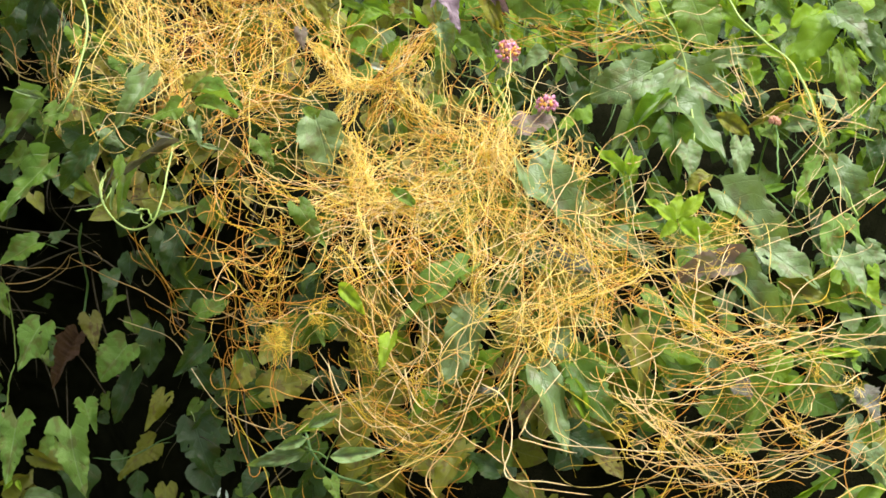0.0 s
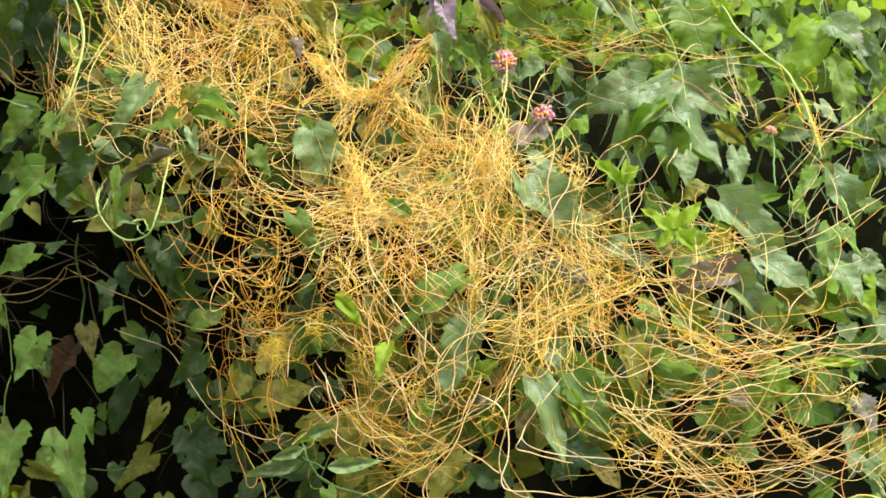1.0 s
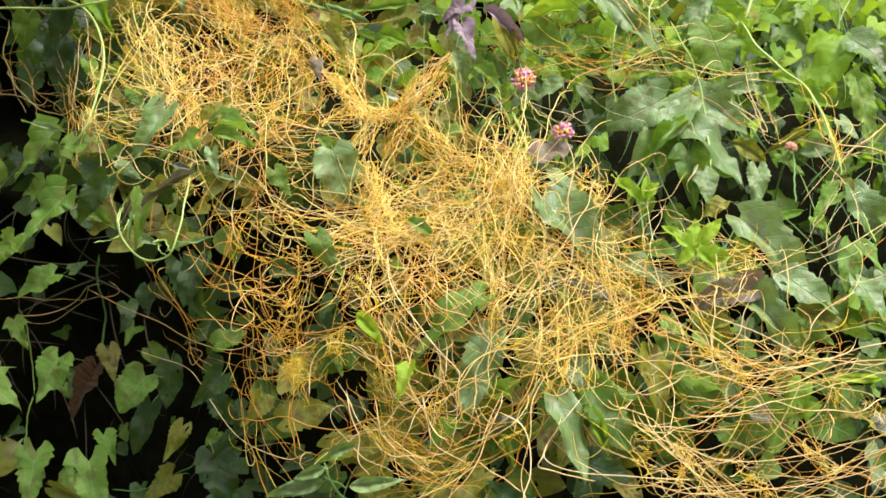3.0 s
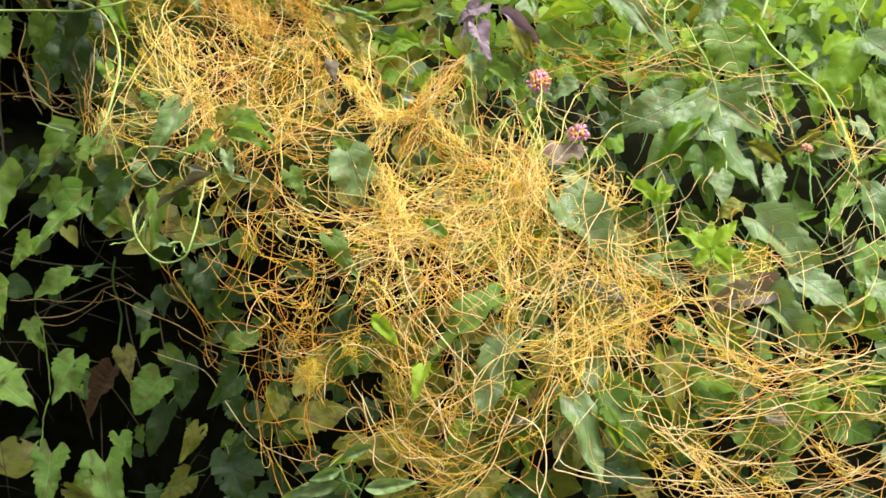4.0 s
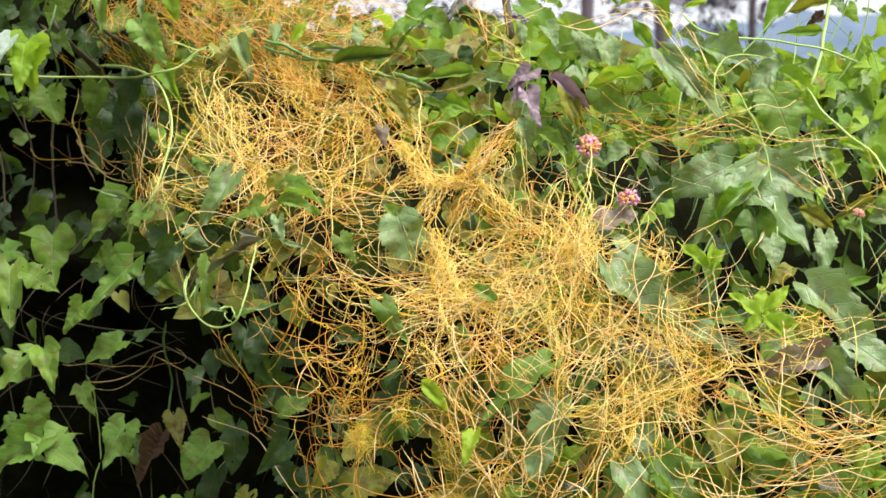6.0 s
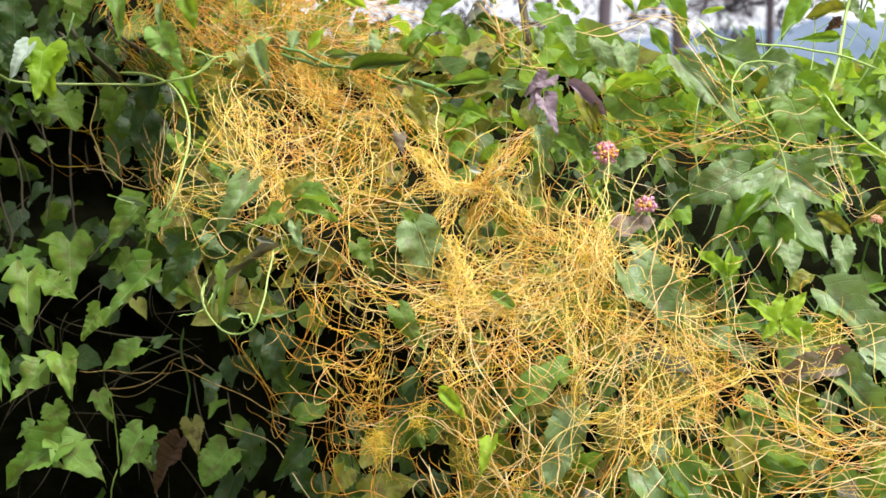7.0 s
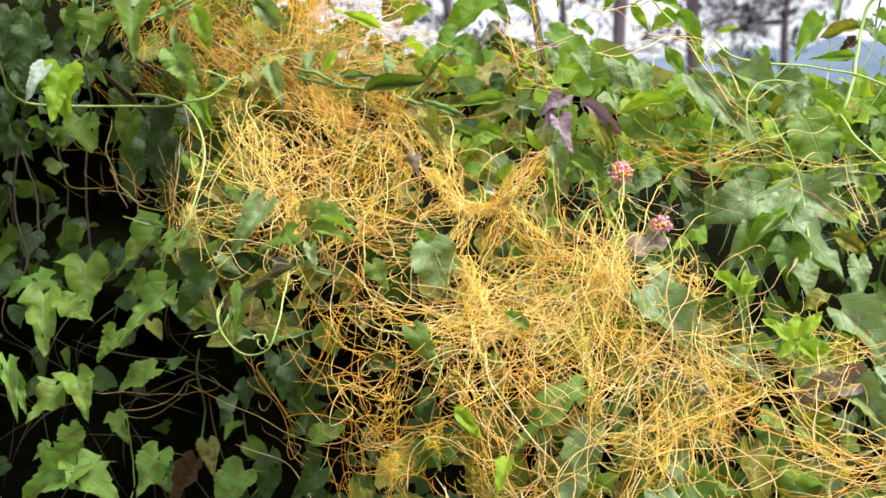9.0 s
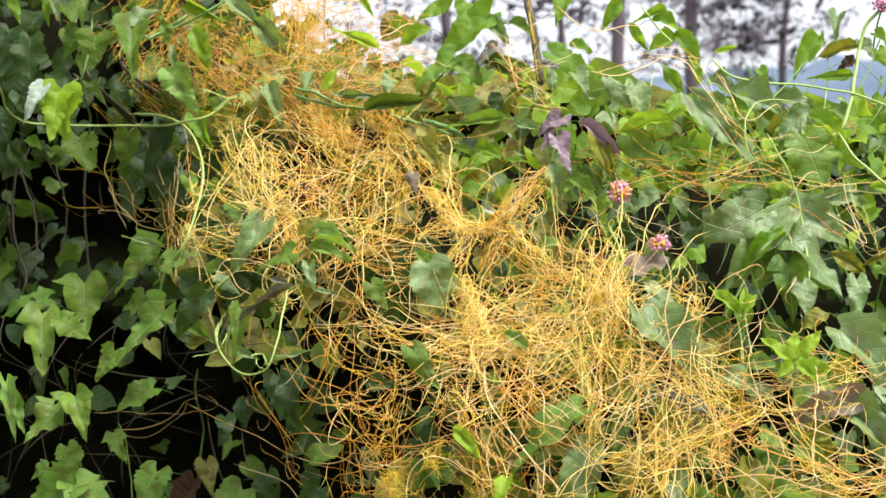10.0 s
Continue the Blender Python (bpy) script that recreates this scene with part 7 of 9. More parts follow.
coils(clump_e, "mustard", 3, 0.009, 0.99, 0.11, [(0.114, 1.191), (0.099, 1.172), (0.091, 1.156), (0.088, 1.141)])
coils(clump_e, "mustard", 2, 0.012, 0.99, 0.11, [(0.111, 1.183), (0.113, 1.162), (0.107, 1.136)])
coils(clump_e, "mustard", 2, 0.012, 0.99, 0.1, [(0.037, 1.188), (0.066, 1.187), (0.089, 1.181)])
coils(clump_e, "mustard", 2, 0.010, 0.99, 0.09, [(0.154, 1.272), (0.189, 1.269), (0.229, 1.27), (0.266, 1.253)])
coils(clump_e, "mustard", 2, 0.010, 0.92, 0.09, [(0.159, 1.234), (0.199, 1.24), (0.238, 1.245), (0.287, 1.252)])
coils(clump_e, "mustard", 2, 0.008, 0.92, 0.09, [(0.18, 1.213), (0.209, 1.225), (0.237, 1.237), (0.281, 1.241), (0.309, 1.249)])
coils(clump_e, "mustard", 2, 0.008, 0.79, 0.09, [(0.158, 1.202), (0.156, 1.181), (0.167, 1.166)])
coils(clump_g, "mustard", 2, 0.008, 1.08, 0.09, [(-0.267, 1.332), (-0.237, 1.3), (-0.213, 1.279), (-0.179, 1.264), (-0.151, 1.246)])
coils(clump_g, "mustard", 2, 0.007, 1.01, 0.08, [(-0.164, 1.279), (-0.165, 1.246), (-0.168, 1.218), (-0.177, 1.189)])
coils(clump_g, "mustard", 2, 0.012, 0.86, 0.07, [(-0.175, 1.199), (-0.182, 1.169), (-0.171, 1.145), (-0.165, 1.122)])
coils(clump_h, "mustard", 2, 0.006, 1.08, 0.1, [(-0.108, 1.246), (-0.088, 1.225), (-0.076, 1.198), (-0.059, 1.177)])
coils(clump_h, "mustard", 2, 0.008, 1.08, 0.09, [(-0.099, 1.102), (-0.076, 1.08), (-0.048, 1.057), (-0.025, 1.046)])
coils(clump_h, "mustard", 2, 0.010, 1.01, 0.09, [(-0.059, 1.092), (-0.048, 1.063), (-0.019, 1.058), (0.009, 1.07)])
coils(clump_h, "mustard", 2, 0.010, 0.94, 0.08, [(-0.036, 1.169), (-0.014, 1.135), (-0.002, 1.113)])
coils(clump_h, "mustard", 2, 0.008, 1.15, 0.11, [(0.088, 1.141), (0.065, 1.114), (0.037, 1.097), (-0.002, 1.074)])
coils(clump_u, "mustard", 5, 0.035, 0.73, 0.02, [(-0.336, 1.629), (-0.286, 1.607), (-0.22, 1.599), (-0.168, 1.591)])
coils(clump_u, "mustard", 5, 0.035, 0.73, 0.02, [(-0.459, 1.644), (-0.426, 1.59), (-0.379, 1.576), (-0.331, 1.575)])
coils(clump_u, "mustard", 5, 0.030, 0.73, 0.02, [(-0.29, 1.669), (-0.295, 1.628), (-0.312, 1.588)])
coils(clump_u, "mustard", 4, 0.008, 0.86, 0.07, [(-0.302, 1.553), (-0.262, 1.521), (-0.212, 1.495), (-0.174, 1.482)])
coils(clump_u, "mustard", 4, 0.020, 0.79, 0.06, [(-0.293, 1.586), (-0.264, 1.534), (-0.244, 1.495), (-0.224, 1.47)])
coils(clump_u, "mustard", 4, 0.025, 0.79, 0.04, [(-0.242, 1.572), (-0.204, 1.585), (-0.166, 1.59), (-0.127, 1.563)])
coils(clump_u, "mustard", 2, 0.015, 0.79, 0.07, [(-0.175, 1.507), (-0.148, 1.476), (-0.122, 1.445)])
# dodder wound tightly round the shrub stalk and a runner
coils(clump_r, "mustard", 5, 0.0022, 0.9, 0.045, [(-0.03, 1.667), (-0.023, 1.632), (-0.018, 1.599), (-0.013, 1.56)])
coils(clump_r, "mustard", 5, 0.0018, 0.8, 0.095, [(0.393, 1.41), (0.401, 1.381), (0.404, 1.353)])
tangle(clump_a, "gold", 25, -0.291, 1.448, 0.082, 0.069, 0.06, 0.22, 9, 1.1, -0.02, 0.11)
tangle(clump_a, "amber", 18, -0.206, 1.435, 0.069, 0.069, 0.06, 0.2, 9, 1, -0.02, 0.1)
tangle(clump_a, "gold", 14, -0.204, 1.379, 0.074, 0.031, 0.08, 0.22, 7, 1.1, 0.03, 0.11)
tangle(clump_a, "amber", 9, -0.331, 1.419, 0.056, 0.037, 0.08, 0.2, 7, 1, 0.05, 0.11)
tangle(clump_b, "gold", 12, -0.098, 1.419, 0.056, 0.037, 0.05, 0.16, 9, 1, 0.04, 0.11)
tangle(clump_b, "gold", 6, -0.032, 1.425, 0.038, 0.038, 0.06, 0.16, 8, .9, 0.04, 0.11)
tangle(clump_c, "gold", 54, -0.05, 1.296, 0.122, 0.037, 0.08, 0.24, 7, 1.15, 0, 0.12)
tangle(clump_c, "gold", 8, -0.121, 1.296, 0.054, 0.036, 0.08, 0.24, 7, 1.1, -0.02, 0.11)
tangle(clump_c, "gold", 27, 0.039, 1.332, 0.049, 0.049, 0.08, 0.22, 7, 1.1, 0.02, 0.12)
tangle(clump_c, "amber", 18, -0.05, 1.244, 0.102, 0.03, 0.08, 0.24, 7, 1.0, -0.03, 0.1)
tangle(clump_c, "peach", 11, -0.038, 1.332, 0.055, 0.025, 0.1, 0.24, 5, 1.1, 0.06, 0.11)
tangle(clump_c, "gold", 14, 0.067, 1.267, 0.042, 0.048, 0.1, 0.24, 5, 1.1, 0.04, 0.12)
tangle(clump_e, "gold", 24, 0.138, 1.248, 0.066, 0.042, 0.08, 0.24, 7, 1.15, 0.02, 0.12)
tangle(clump_e, "gold", 20, 0.119, 1.177, 0.065, 0.047, 0.08, 0.24, 7, 1.15, 0.02, 0.12)
tangle(clump_e, "peach", 12, 0.2, 1.238, 0.071, 0.036, 0.08, 0.24, 6, 1.1, 0.03, 0.11)
tangle(clump_e, "gold", 6, 0.085, 1.221, 0.036, 0.03, 0.06, 0.2, 8, 1, 0.03, 0.1)
tangle(clump_f, "peach", 10, 0.236, 1.176, 0.087, 0.041, 0.12, 0.34, 5, 1.15, 0.02, 0.12)
tangle(clump_f, "peach", 8, 0.362, 1.158, 0.099, 0.035, 0.15, 0.4, 4, 1.15, 0.03, 0.13)
tangle(clump_f, "peach", 9, 0.258, 1.081, 0.098, 0.052, 0.12, 0.36, 5, 1.15, 0, 0.13)
tangle(clump_f, "peach", 9, 0.373, 1.079, 0.098, 0.058, 0.12, 0.36, 5, 1.15, 0, 0.13)
tangle(clump_f, "peach", 7, 0.314, 1.027, 0.149, 0.029, 0.15, 0.4, 4, 1.15, 0.02, 0.13)
tangle(clump_g, "amber", 5, -0.222, 1.244, 0.071, 0.065, 0.1, 0.28, 5, 1.05, 0, 0.1)
tangle(clump_g, "amber", 5, -0.19, 1.171, 0.053, 0.065, 0.1, 0.28, 5, 1.05, 0, 0.09)
tangle(clump_g, "amber", 5, -0.186, 1.074, 0.053, 0.071, 0.1, 0.28, 5, 1, 0, 0.08)
tangle(clump_h, "amber", 5, -0.084, 1.208, 0.053, 0.047, 0.1, 0.26, 6, 1.05, 0, 0.11)
tangle(clump_h, "amber", 8, -0.084, 1.115, 0.07, 0.064, 0.1, 0.28, 5, 1.05, -0.02, 0.1)
tangle(clump_h, "gold", 10, 0.026, 1.167, 0.07, 0.064, 0.1, 0.28, 5, 1.15, 0.02, 0.12)
tangle(clump_h, "amber", 9, -0.037, 1.069, 0.087, 0.058, 0.08, 0.26, 6, 1.05, -0.02, 0.1)
tangle(clump_h, "peach", 6, 0.054, 1.094, 0.07, 0.064, 0.12, 0.3, 4, 1.2, 0.05, 0.13)
tangle(clump_h, "gold", 4, 0.099, 1.138, 0.047, 0.047, 0.1, 0.26, 5, 1.2, 0.06, 0.13)
tangle(clump_u, "amber", 42, -0.433, 1.612, 0.079, 0.066, 0.05, 0.16, 10, .9, -0.06, 0.03)
tangle(clump_u, "amber", 49, -0.291, 1.629, 0.113, 0.06, 0.05, 0.16, 10, .9, -0.04, 0.04)
tangle(clump_u, "amber", 28, -0.254, 1.534, 0.084, 0.045, 0.06, 0.18, 8, 1, 0, 0.07)
tangle(clump_u, "peach", 17, -0.204, 1.578, 0.065, 0.026, 0.08, 0.2, 7, 1, 0.02, 0.07)
tangle(clump_r, "amber", 6, 0.154, 1.47, 0.095, 0.032, 0.06, 0.2, 7, .95, 0, 0.05)
tangle(clump_r, "peach", 4, 0.324, 1.403, 0.098, 0.059, 0.06, 0.2, 6, 1, 0.05, 0.09)
tangle(clump_r, "peach", 4, 0.407, 1.357, 0.057, 0.063, 0.06, 0.2, 6, 1, 0.05, 0.09)
tangle(clump_r, "peach", 4, -0.03, 1.586, 0.045, 0.039, 0.05, 0.15, 7, .95, 0.03, 0.07)
tangle(clump_r, "gold", 3, 0.289, 1.253, 0.035, 0.018, 0.05, 0.12, 10, 1, 0.06, 0.1)
tangle(clump_r, "peach", 5, 0.099, 1.396, 0.062, 0.037, 0.06, 0.16, 7, .95, 0.05, 0.1)
tangle(clump_r, "peach", 3, 0.163, 1.327, 0.03, 0.037, 0.06, 0.16, 7, .95, 0.05, 0.1)
tangle(clump_l, "peach", 11, -0.413, 1.423, 0.077, 0.057, 0.08, 0.2, 7, 1, 0.06, 0.1)
tangle(clump_l, "peach", 6, -0.318, 1.322, 0.061, 0.048, 0.06, 0.2, 7, .9, 0.05, 0.1)
tangle(clump_l, "peach", 4, -0.316, 1.146, 0.079, 0.059, 0.1, 0.25, 5, .9, 0.02, 0.06)
fuzz(clump_a, "gold", 80, 0.016, .85, 0.09, [(-0.354, 1.496), (-0.321, 1.461), (-0.284, 1.425), (-0.265, 1.408)])
fuzz(clump_a, "amber", 70, 0.03, .8, 0.06, [(-0.215, 1.424), (-0.184, 1.424), (-0.161, 1.46), (-0.163, 1.496)])
fuzz(clump_a, "gold", 50, 0.02, .8, 0.08, [(-0.198, 1.484), (-0.173, 1.478), (-0.154, 1.466)])
fuzz(clump_a, "amber", 40, 0.03, .8, 0.05, [(-0.298, 1.478), (-0.267, 1.46), (-0.236, 1.435)])
fuzz(clump_b, "gold", 60, 0.007, .85, 0.105, [(-0.14, 1.401), (-0.108, 1.409), (-0.055, 1.412)])
fuzz(clump_b, "gold", 40, 0.007, .85, 0.1, [(-0.056, 1.408), (-0.02, 1.379), (0.009, 1.356)])
fuzz(clump_b, "amber", 60, 0.01, .8, 0.09, [(-0.014, 1.461), (-0.05, 1.42), (-0.073, 1.367)])
fuzz(clump_b, "gold", 40, 0.006, .85, 0.1, [(-0.133, 1.443), (-0.108, 1.42)])
fuzz(clump_c, "gold", 90, 0.026, .85, 0.09, [(-0.13, 1.301), (-0.078, 1.294), (-0.02, 1.288), (0.05, 1.306)])
fuzz(clump_c, "gold", 60, 0.014, .85, 0.1, [(0.062, 1.374), (0.05, 1.345), (0.038, 1.301)])
fuzz(clump_c, "amber", 90, 0.03, .8, 0.06, [(-0.108, 1.247), (-0.049, 1.242), (0.038, 1.248)])
fuzz(clump_c, "gold", 40, 0.01, .8, 0.09, [(-0.12, 1.24), (-0.106, 1.25), (-0.077, 1.245)])
fuzz(clump_c, "gold", 60, 0.03, .8, 0.08, [(-0.008, 1.36), (0.039, 1.355), (0.068, 1.322)])
fuzz(clump_e, "gold", 70, 0.018, .85, 0.1, [(0.124, 1.257), (0.158, 1.23)])
fuzz(clump_e, "gold", 30, 0.007, .85, 0.1, [(0.157, 1.203), (0.156, 1.172)])
fuzz(clump_e, "gold", 50, 0.01, .8, 0.09, [(0.078, 1.24), (0.086, 1.219), (0.101, 1.207), (0.095, 1.18)])
fuzz(clump_e, "gold", 60, 0.014, .85, 0.1, [(0.083, 1.182), (0.111, 1.176)])
fuzz(clump_e, "gold", 30, 0.012, .8, 0.08, [(0.194, 1.239), (0.232, 1.236), (0.284, 1.253)])
fuzz(clump_f, "gold", 16, 0.0035, .9, 0.11, [(0.237, 1.182), (0.258, 1.17), (0.281, 1.156)])
fuzz(clump_f, "gold", 12, 0.0035, .9, 0.11, [(0.309, 1.179), (0.344, 1.172)])
fuzz(clump_f, "gold", 20, 0.0030, .9, 0.12, [(0.187, 1.121), (0.211, 1.093), (0.228, 1.068)])
fuzz(clump_f, "gold", 16, 0.0030, .9, 0.12, [(0.337, 1.089), (0.352, 1.074), (0.37, 1.062)])
fuzz(clump_f, "gold", 20, 0.0035, .9, 0.11, [(0.258, 1.08), (0.281, 1.061), (0.303, 1.037)])
fuzz(clump_f, "gold", 12, 0.0042, .9, 0.11, [(0.394, 1.126), (0.414, 1.111)])
fuzz(clump_f, "gold", 12, 0.0056, .9, 0.1, [(0.19, 1.197), (0.212, 1.195)])
fuzz(clump_f, "amber", 32, 0.02, .8, 0.09, [(0.231, 1.028), (0.283, 1.014), (0.317, 1.025)])
fuzz(clump_g, "amber", 70, 0.01, .85, 0.08, [(-0.164, 1.268), (-0.166, 1.235), (-0.175, 1.195)])
fuzz(clump_g, "amber", 50, 0.014, .85, 0.07, [(-0.184, 1.176), (-0.165, 1.151)])
fuzz(clump_g, "amber", 30, 0.02, .7, 0.07, [(-0.224, 1.323), (-0.2, 1.307)])
fuzz(clump_h, "amber", 22, 0.018, .8, 0.07, [(-0.124, 1.21), (-0.106, 1.176), (-0.077, 1.177)])
fuzz(clump_h, "amber", 33, 0.02, .8, 0.07, [(-0.083, 1.121), (-0.06, 1.099), (-0.048, 1.058)])
fuzz(clump_h, "amber", 33, 0.02, .8, 0.06, [(-0.032, 1.253), (-0.002, 1.243), (0.038, 1.243)])
fuzz(clump_h, "gold", 22, 0.01, .8, 0.08, [(-0.077, 1.167), (-0.082, 1.134)])
fuzz(clump_h, "gold", 22, 0.016, .8, 0.09, [(0.026, 1.137), (0.009, 1.109)])
fuzz(clump_h, "amber", 28, 0.03, .8, 0.05, [(-0.107, 1.116), (-0.084, 1.059)])
fuzz(clump_u, "amber", 220, 0.05, .75, -0.01, [(-0.491, 1.646), (-0.432, 1.598), (-0.35, 1.576)])
fuzz(clump_u, "amber", 160, 0.045, .75, 0, [(-0.307, 1.671), (-0.297, 1.622), (-0.313, 1.568)])
fuzz(clump_u, "amber", 120, 0.04, .75, 0.01, [(-0.247, 1.593), (-0.181, 1.585)])
fuzz(clump_u, "gold", 60, 0.008, .85, 0.075, [(-0.261, 1.515), (-0.211, 1.489), (-0.173, 1.479)])
fuzz(clump_u, "gold", 50, 0.006, .85, 0.09, [(-0.3, 1.478), (-0.331, 1.491), (-0.341, 1.467)])
fuzz(clump_r, "gold", 15, 0.006, .8, 0.06, [(-0.056, 1.613), (-0.03, 1.573)])
fuzz(clump_r, "gold", 12, 0.006, .85, 0.095, [(0.398, 1.422), (0.4, 1.375), (0.403, 1.348)])
fuzz(clump_r, "gold", 12, 0.008, .8, 0.09, [(0.277, 1.259), (0.298, 1.249)])
fuzz(clump_r, "amber", 25, 0.03, .7, 0.03, [(0.105, 1.471), (0.197, 1.463)])
fuzz(clump_r, "mustard", 14, 0.003, .6, 0.04, [(-0.029, 1.66), (-0.021, 1.626), (-0.015, 1.573)])
fuzz(clump_l, "gold", 24, 0.004, .85, 0.12, [(-0.38, 1.474), (-0.38, 1.427), (-0.388, 1.393)])
fuzz(clump_l, "amber", 30, 0.03, .8, 0.06, [(-0.47, 1.409), (-0.372, 1.39)])
fuzz(clump_l, "gold", 20, 0.006, .8, 0.16, [(-0.271, 1.351), (-0.272, 1.335)])
fuzz(clump_c, "gold", 110, 0.009, 0.85, 0.1, [(-0.09, 1.35), (-0.084, 1.331), (-0.076, 1.306)])
fuzz(clump_c, "gold", 90, 0.01, 0.85, 0.1, [(-0.081, 1.309), (-0.071, 1.294), (-0.053, 1.29)])
fuzz(clump_c, "gold", 60, 0.01, 0.85, 0.1, [(-0.128, 1.294), (-0.105, 1.287), (-0.081, 1.281)])
fuzz(clump_c, "gold", 70, 0.009, 0.85, 0.1, [(0.011, 1.352), (0.04, 1.342), (0.058, 1.336)])
fuzz(clump_c, "gold", 90, 0.01, 0.85, 0.1, [(0.053, 1.352), (0.06, 1.326), (0.072, 1.312)])
fuzz(clump_c, "gold", 60, 0.007, 0.85, 0.1, [(0.132, 1.35), (0.136, 1.331), (0.144, 1.314)])
fuzz(clump_c, "gold", 60, 0.009, 0.85, 0.1, [(0.071, 1.277), (0.085, 1.267), (0.096, 1.254)])
fuzz(clump_c, "gold", 50, 0.009, 0.85, 0.1, [(-0.024, 1.3), (0.005, 1.303), (0.034, 1.292)])
fuzz(clump_h, "mustard", 40, 0.005, 0.8, 0.09, [(0.037, 1.238), (0.039, 1.222), (0.036, 1.206)])
fuzz(clump_h, "mustard", 50, 0.006, 0.8, 0.09, [(-0.124, 1.196), (-0.126, 1.176), (-0.121, 1.165)])
fuzz(clump_h, "mustard", 40, 0.005, 0.8, 0.09, [(0.16, 1.214), (0.161, 1.198), (0.157, 1.183)])
fuzz(clump_h, "mustard", 40, 0.006, 0.8, 0.09, [(-0.027, 1.132), (-0.031, 1.118), (-0.022, 1.101)])
fuzz(clump_h, "mustard", 36, 0.006, 0.8, 0.09, [(-0.081, 1.166), (-0.076, 1.144), (-0.053, 1.134)])
fuzz(clump_h, "mustard", 50, 0.006, 0.8, 0.09, [(-0.173, 1.17), (-0.162, 1.147), (-0.175, 1.164)])
run(clump_u, "amber", 34, 0.012, 0.06, 0.2, 0.5, 0.9, 0.03, [(-0.281, 1.682), (-0.283, 1.64), (-0.277, 1.606), (-0.28, 1.583)])
run(clump_u, "amber", 22, 0.012, 0.06, 0.2, 0.5, 0.9, 0.03, [(-0.314, 1.679), (-0.301, 1.634), (-0.303, 1.594)])
run(clump_u, "peach", 22, 0.014, 0.08, 0.22, 0.5, 0.9, 0.05, [(-0.376, 1.602), (-0.341, 1.584), (-0.294, 1.587), (-0.248, 1.575)])
run(clump_u, "peach", 16, 0.012, 0.08, 0.22, 0.5, 0.9, 0.05, [(-0.248, 1.592), (-0.21, 1.578), (-0.165, 1.584)])
run(clump_u, "amber", 26, 0.02, 0.06, 0.2, 0.6, 0.8, 0.0, [(-0.491, 1.598), (-0.461, 1.611), (-0.432, 1.645), (-0.407, 1.659)])
run(clump_u, "amber", 26, 0.02, 0.06, 0.2, 0.6, 0.8, 0.0, [(-0.473, 1.572), (-0.453, 1.559), (-0.458, 1.519)])
run(clump_u, "amber", 20, 0.02, 0.06, 0.2, 0.6, 0.8, 0.01, [(-0.41, 1.631), (-0.382, 1.59), (-0.365, 1.556)])
run(clump_u, "amber", 20, 0.018, 0.06, 0.2, 0.6, 0.8, 0.0, [(-0.46, 1.652), (-0.449, 1.618), (-0.454, 1.585)])
run(clump_u, "mustard", 14, 0.01, 0.06, 0.2, 0.6, 0.8, 0.0, [(-0.52, 1.632), (-0.497, 1.659), (-0.479, 1.68)])
run(clump_u, "gold", 5, 0.004, 0.1, 0.2, 0.4, 0.8, 0.06, [(-0.545, 1.518), (-0.547, 1.468), (-0.524, 1.415), (-0.41, 1.394)])
run(clump_u, "amber", 7, 0.012, 0.1, 0.2, 0.5, 0.8, 0.03, [(-0.481, 1.524), (-0.504, 1.481), (-0.479, 1.425), (-0.402, 1.391)])
run(clump_u, "gold", 6, 0.004, 0.1, 0.2, 0.5, 0.8, 0.07, [(-0.382, 1.492), (-0.38, 1.453), (-0.39, 1.42), (-0.398, 1.382)])
run(clump_u, "amber", 8, 0.02, 0.06, 0.2, 0.6, 0.7, 0.0, [(-0.624, 1.469), (-0.581, 1.446), (-0.533, 1.453)])
run(clump_u, "amber", 10, 0.02, 0.06, 0.2, 0.6, 0.7, 0.0, [(-0.527, 1.551), (-0.535, 1.518), (-0.527, 1.467)])
run(clump_u, "mustard", 6, 0.01, 0.06, 0.2, 0.6, 0.7, 0.02, [(-0.502, 1.569), (-0.528, 1.531), (-0.503, 1.496)])
run(clump_u, "amber", 16, 0.012, 0.06, 0.2, 0.6, 0.8, 0.06, [(-0.228, 1.53), (-0.184, 1.517), (-0.148, 1.494)])
run(clump_u, "peach", 10, 0.012, 0.06, 0.2, 0.6, 0.8, 0.06, [(-0.192, 1.6), (-0.153, 1.59), (-0.121, 1.579)])
run(clump_u, "amber", 30, 0.012, 0.06, 0.2, 0.5, 0.9, 0.05, [(-0.421, 1.606), (-0.374, 1.575), (-0.323, 1.538)])
run(clump_u, "amber", 26, 0.006, 0.06, 0.2, 0.3, 0.9, 0.07, [(-0.272, 1.54), (-0.244, 1.518), (-0.209, 1.494)])
run(clump_u, "amber", 20, 0.006, 0.06, 0.2, 0.3, 0.9, 0.07, [(-0.21, 1.534), (-0.188, 1.52), (-0.171, 1.501)])
run(clump_u, "amber", 30, 0.014, 0.06, 0.2, 0.5, 0.9, 0.05, [(-0.324, 1.551), (-0.27, 1.512), (-0.222, 1.47)])
run(clump_u, "peach", 18, 0.012, 0.06, 0.2, 0.5, 0.9, 0.07, [(-0.206, 1.507), (-0.174, 1.488), (-0.147, 1.452)])
run(clump_u, "amber", 24, 0.02, 0.06, 0.2, 0.6, 0.9, 0.04, [(-0.31, 1.594), (-0.255, 1.573), (-0.204, 1.585)])
fuzz(clump_u, "amber", 70, 0.006, 0.8, 0.075, [(-0.272, 1.54), (-0.243, 1.517), (-0.208, 1.494)])
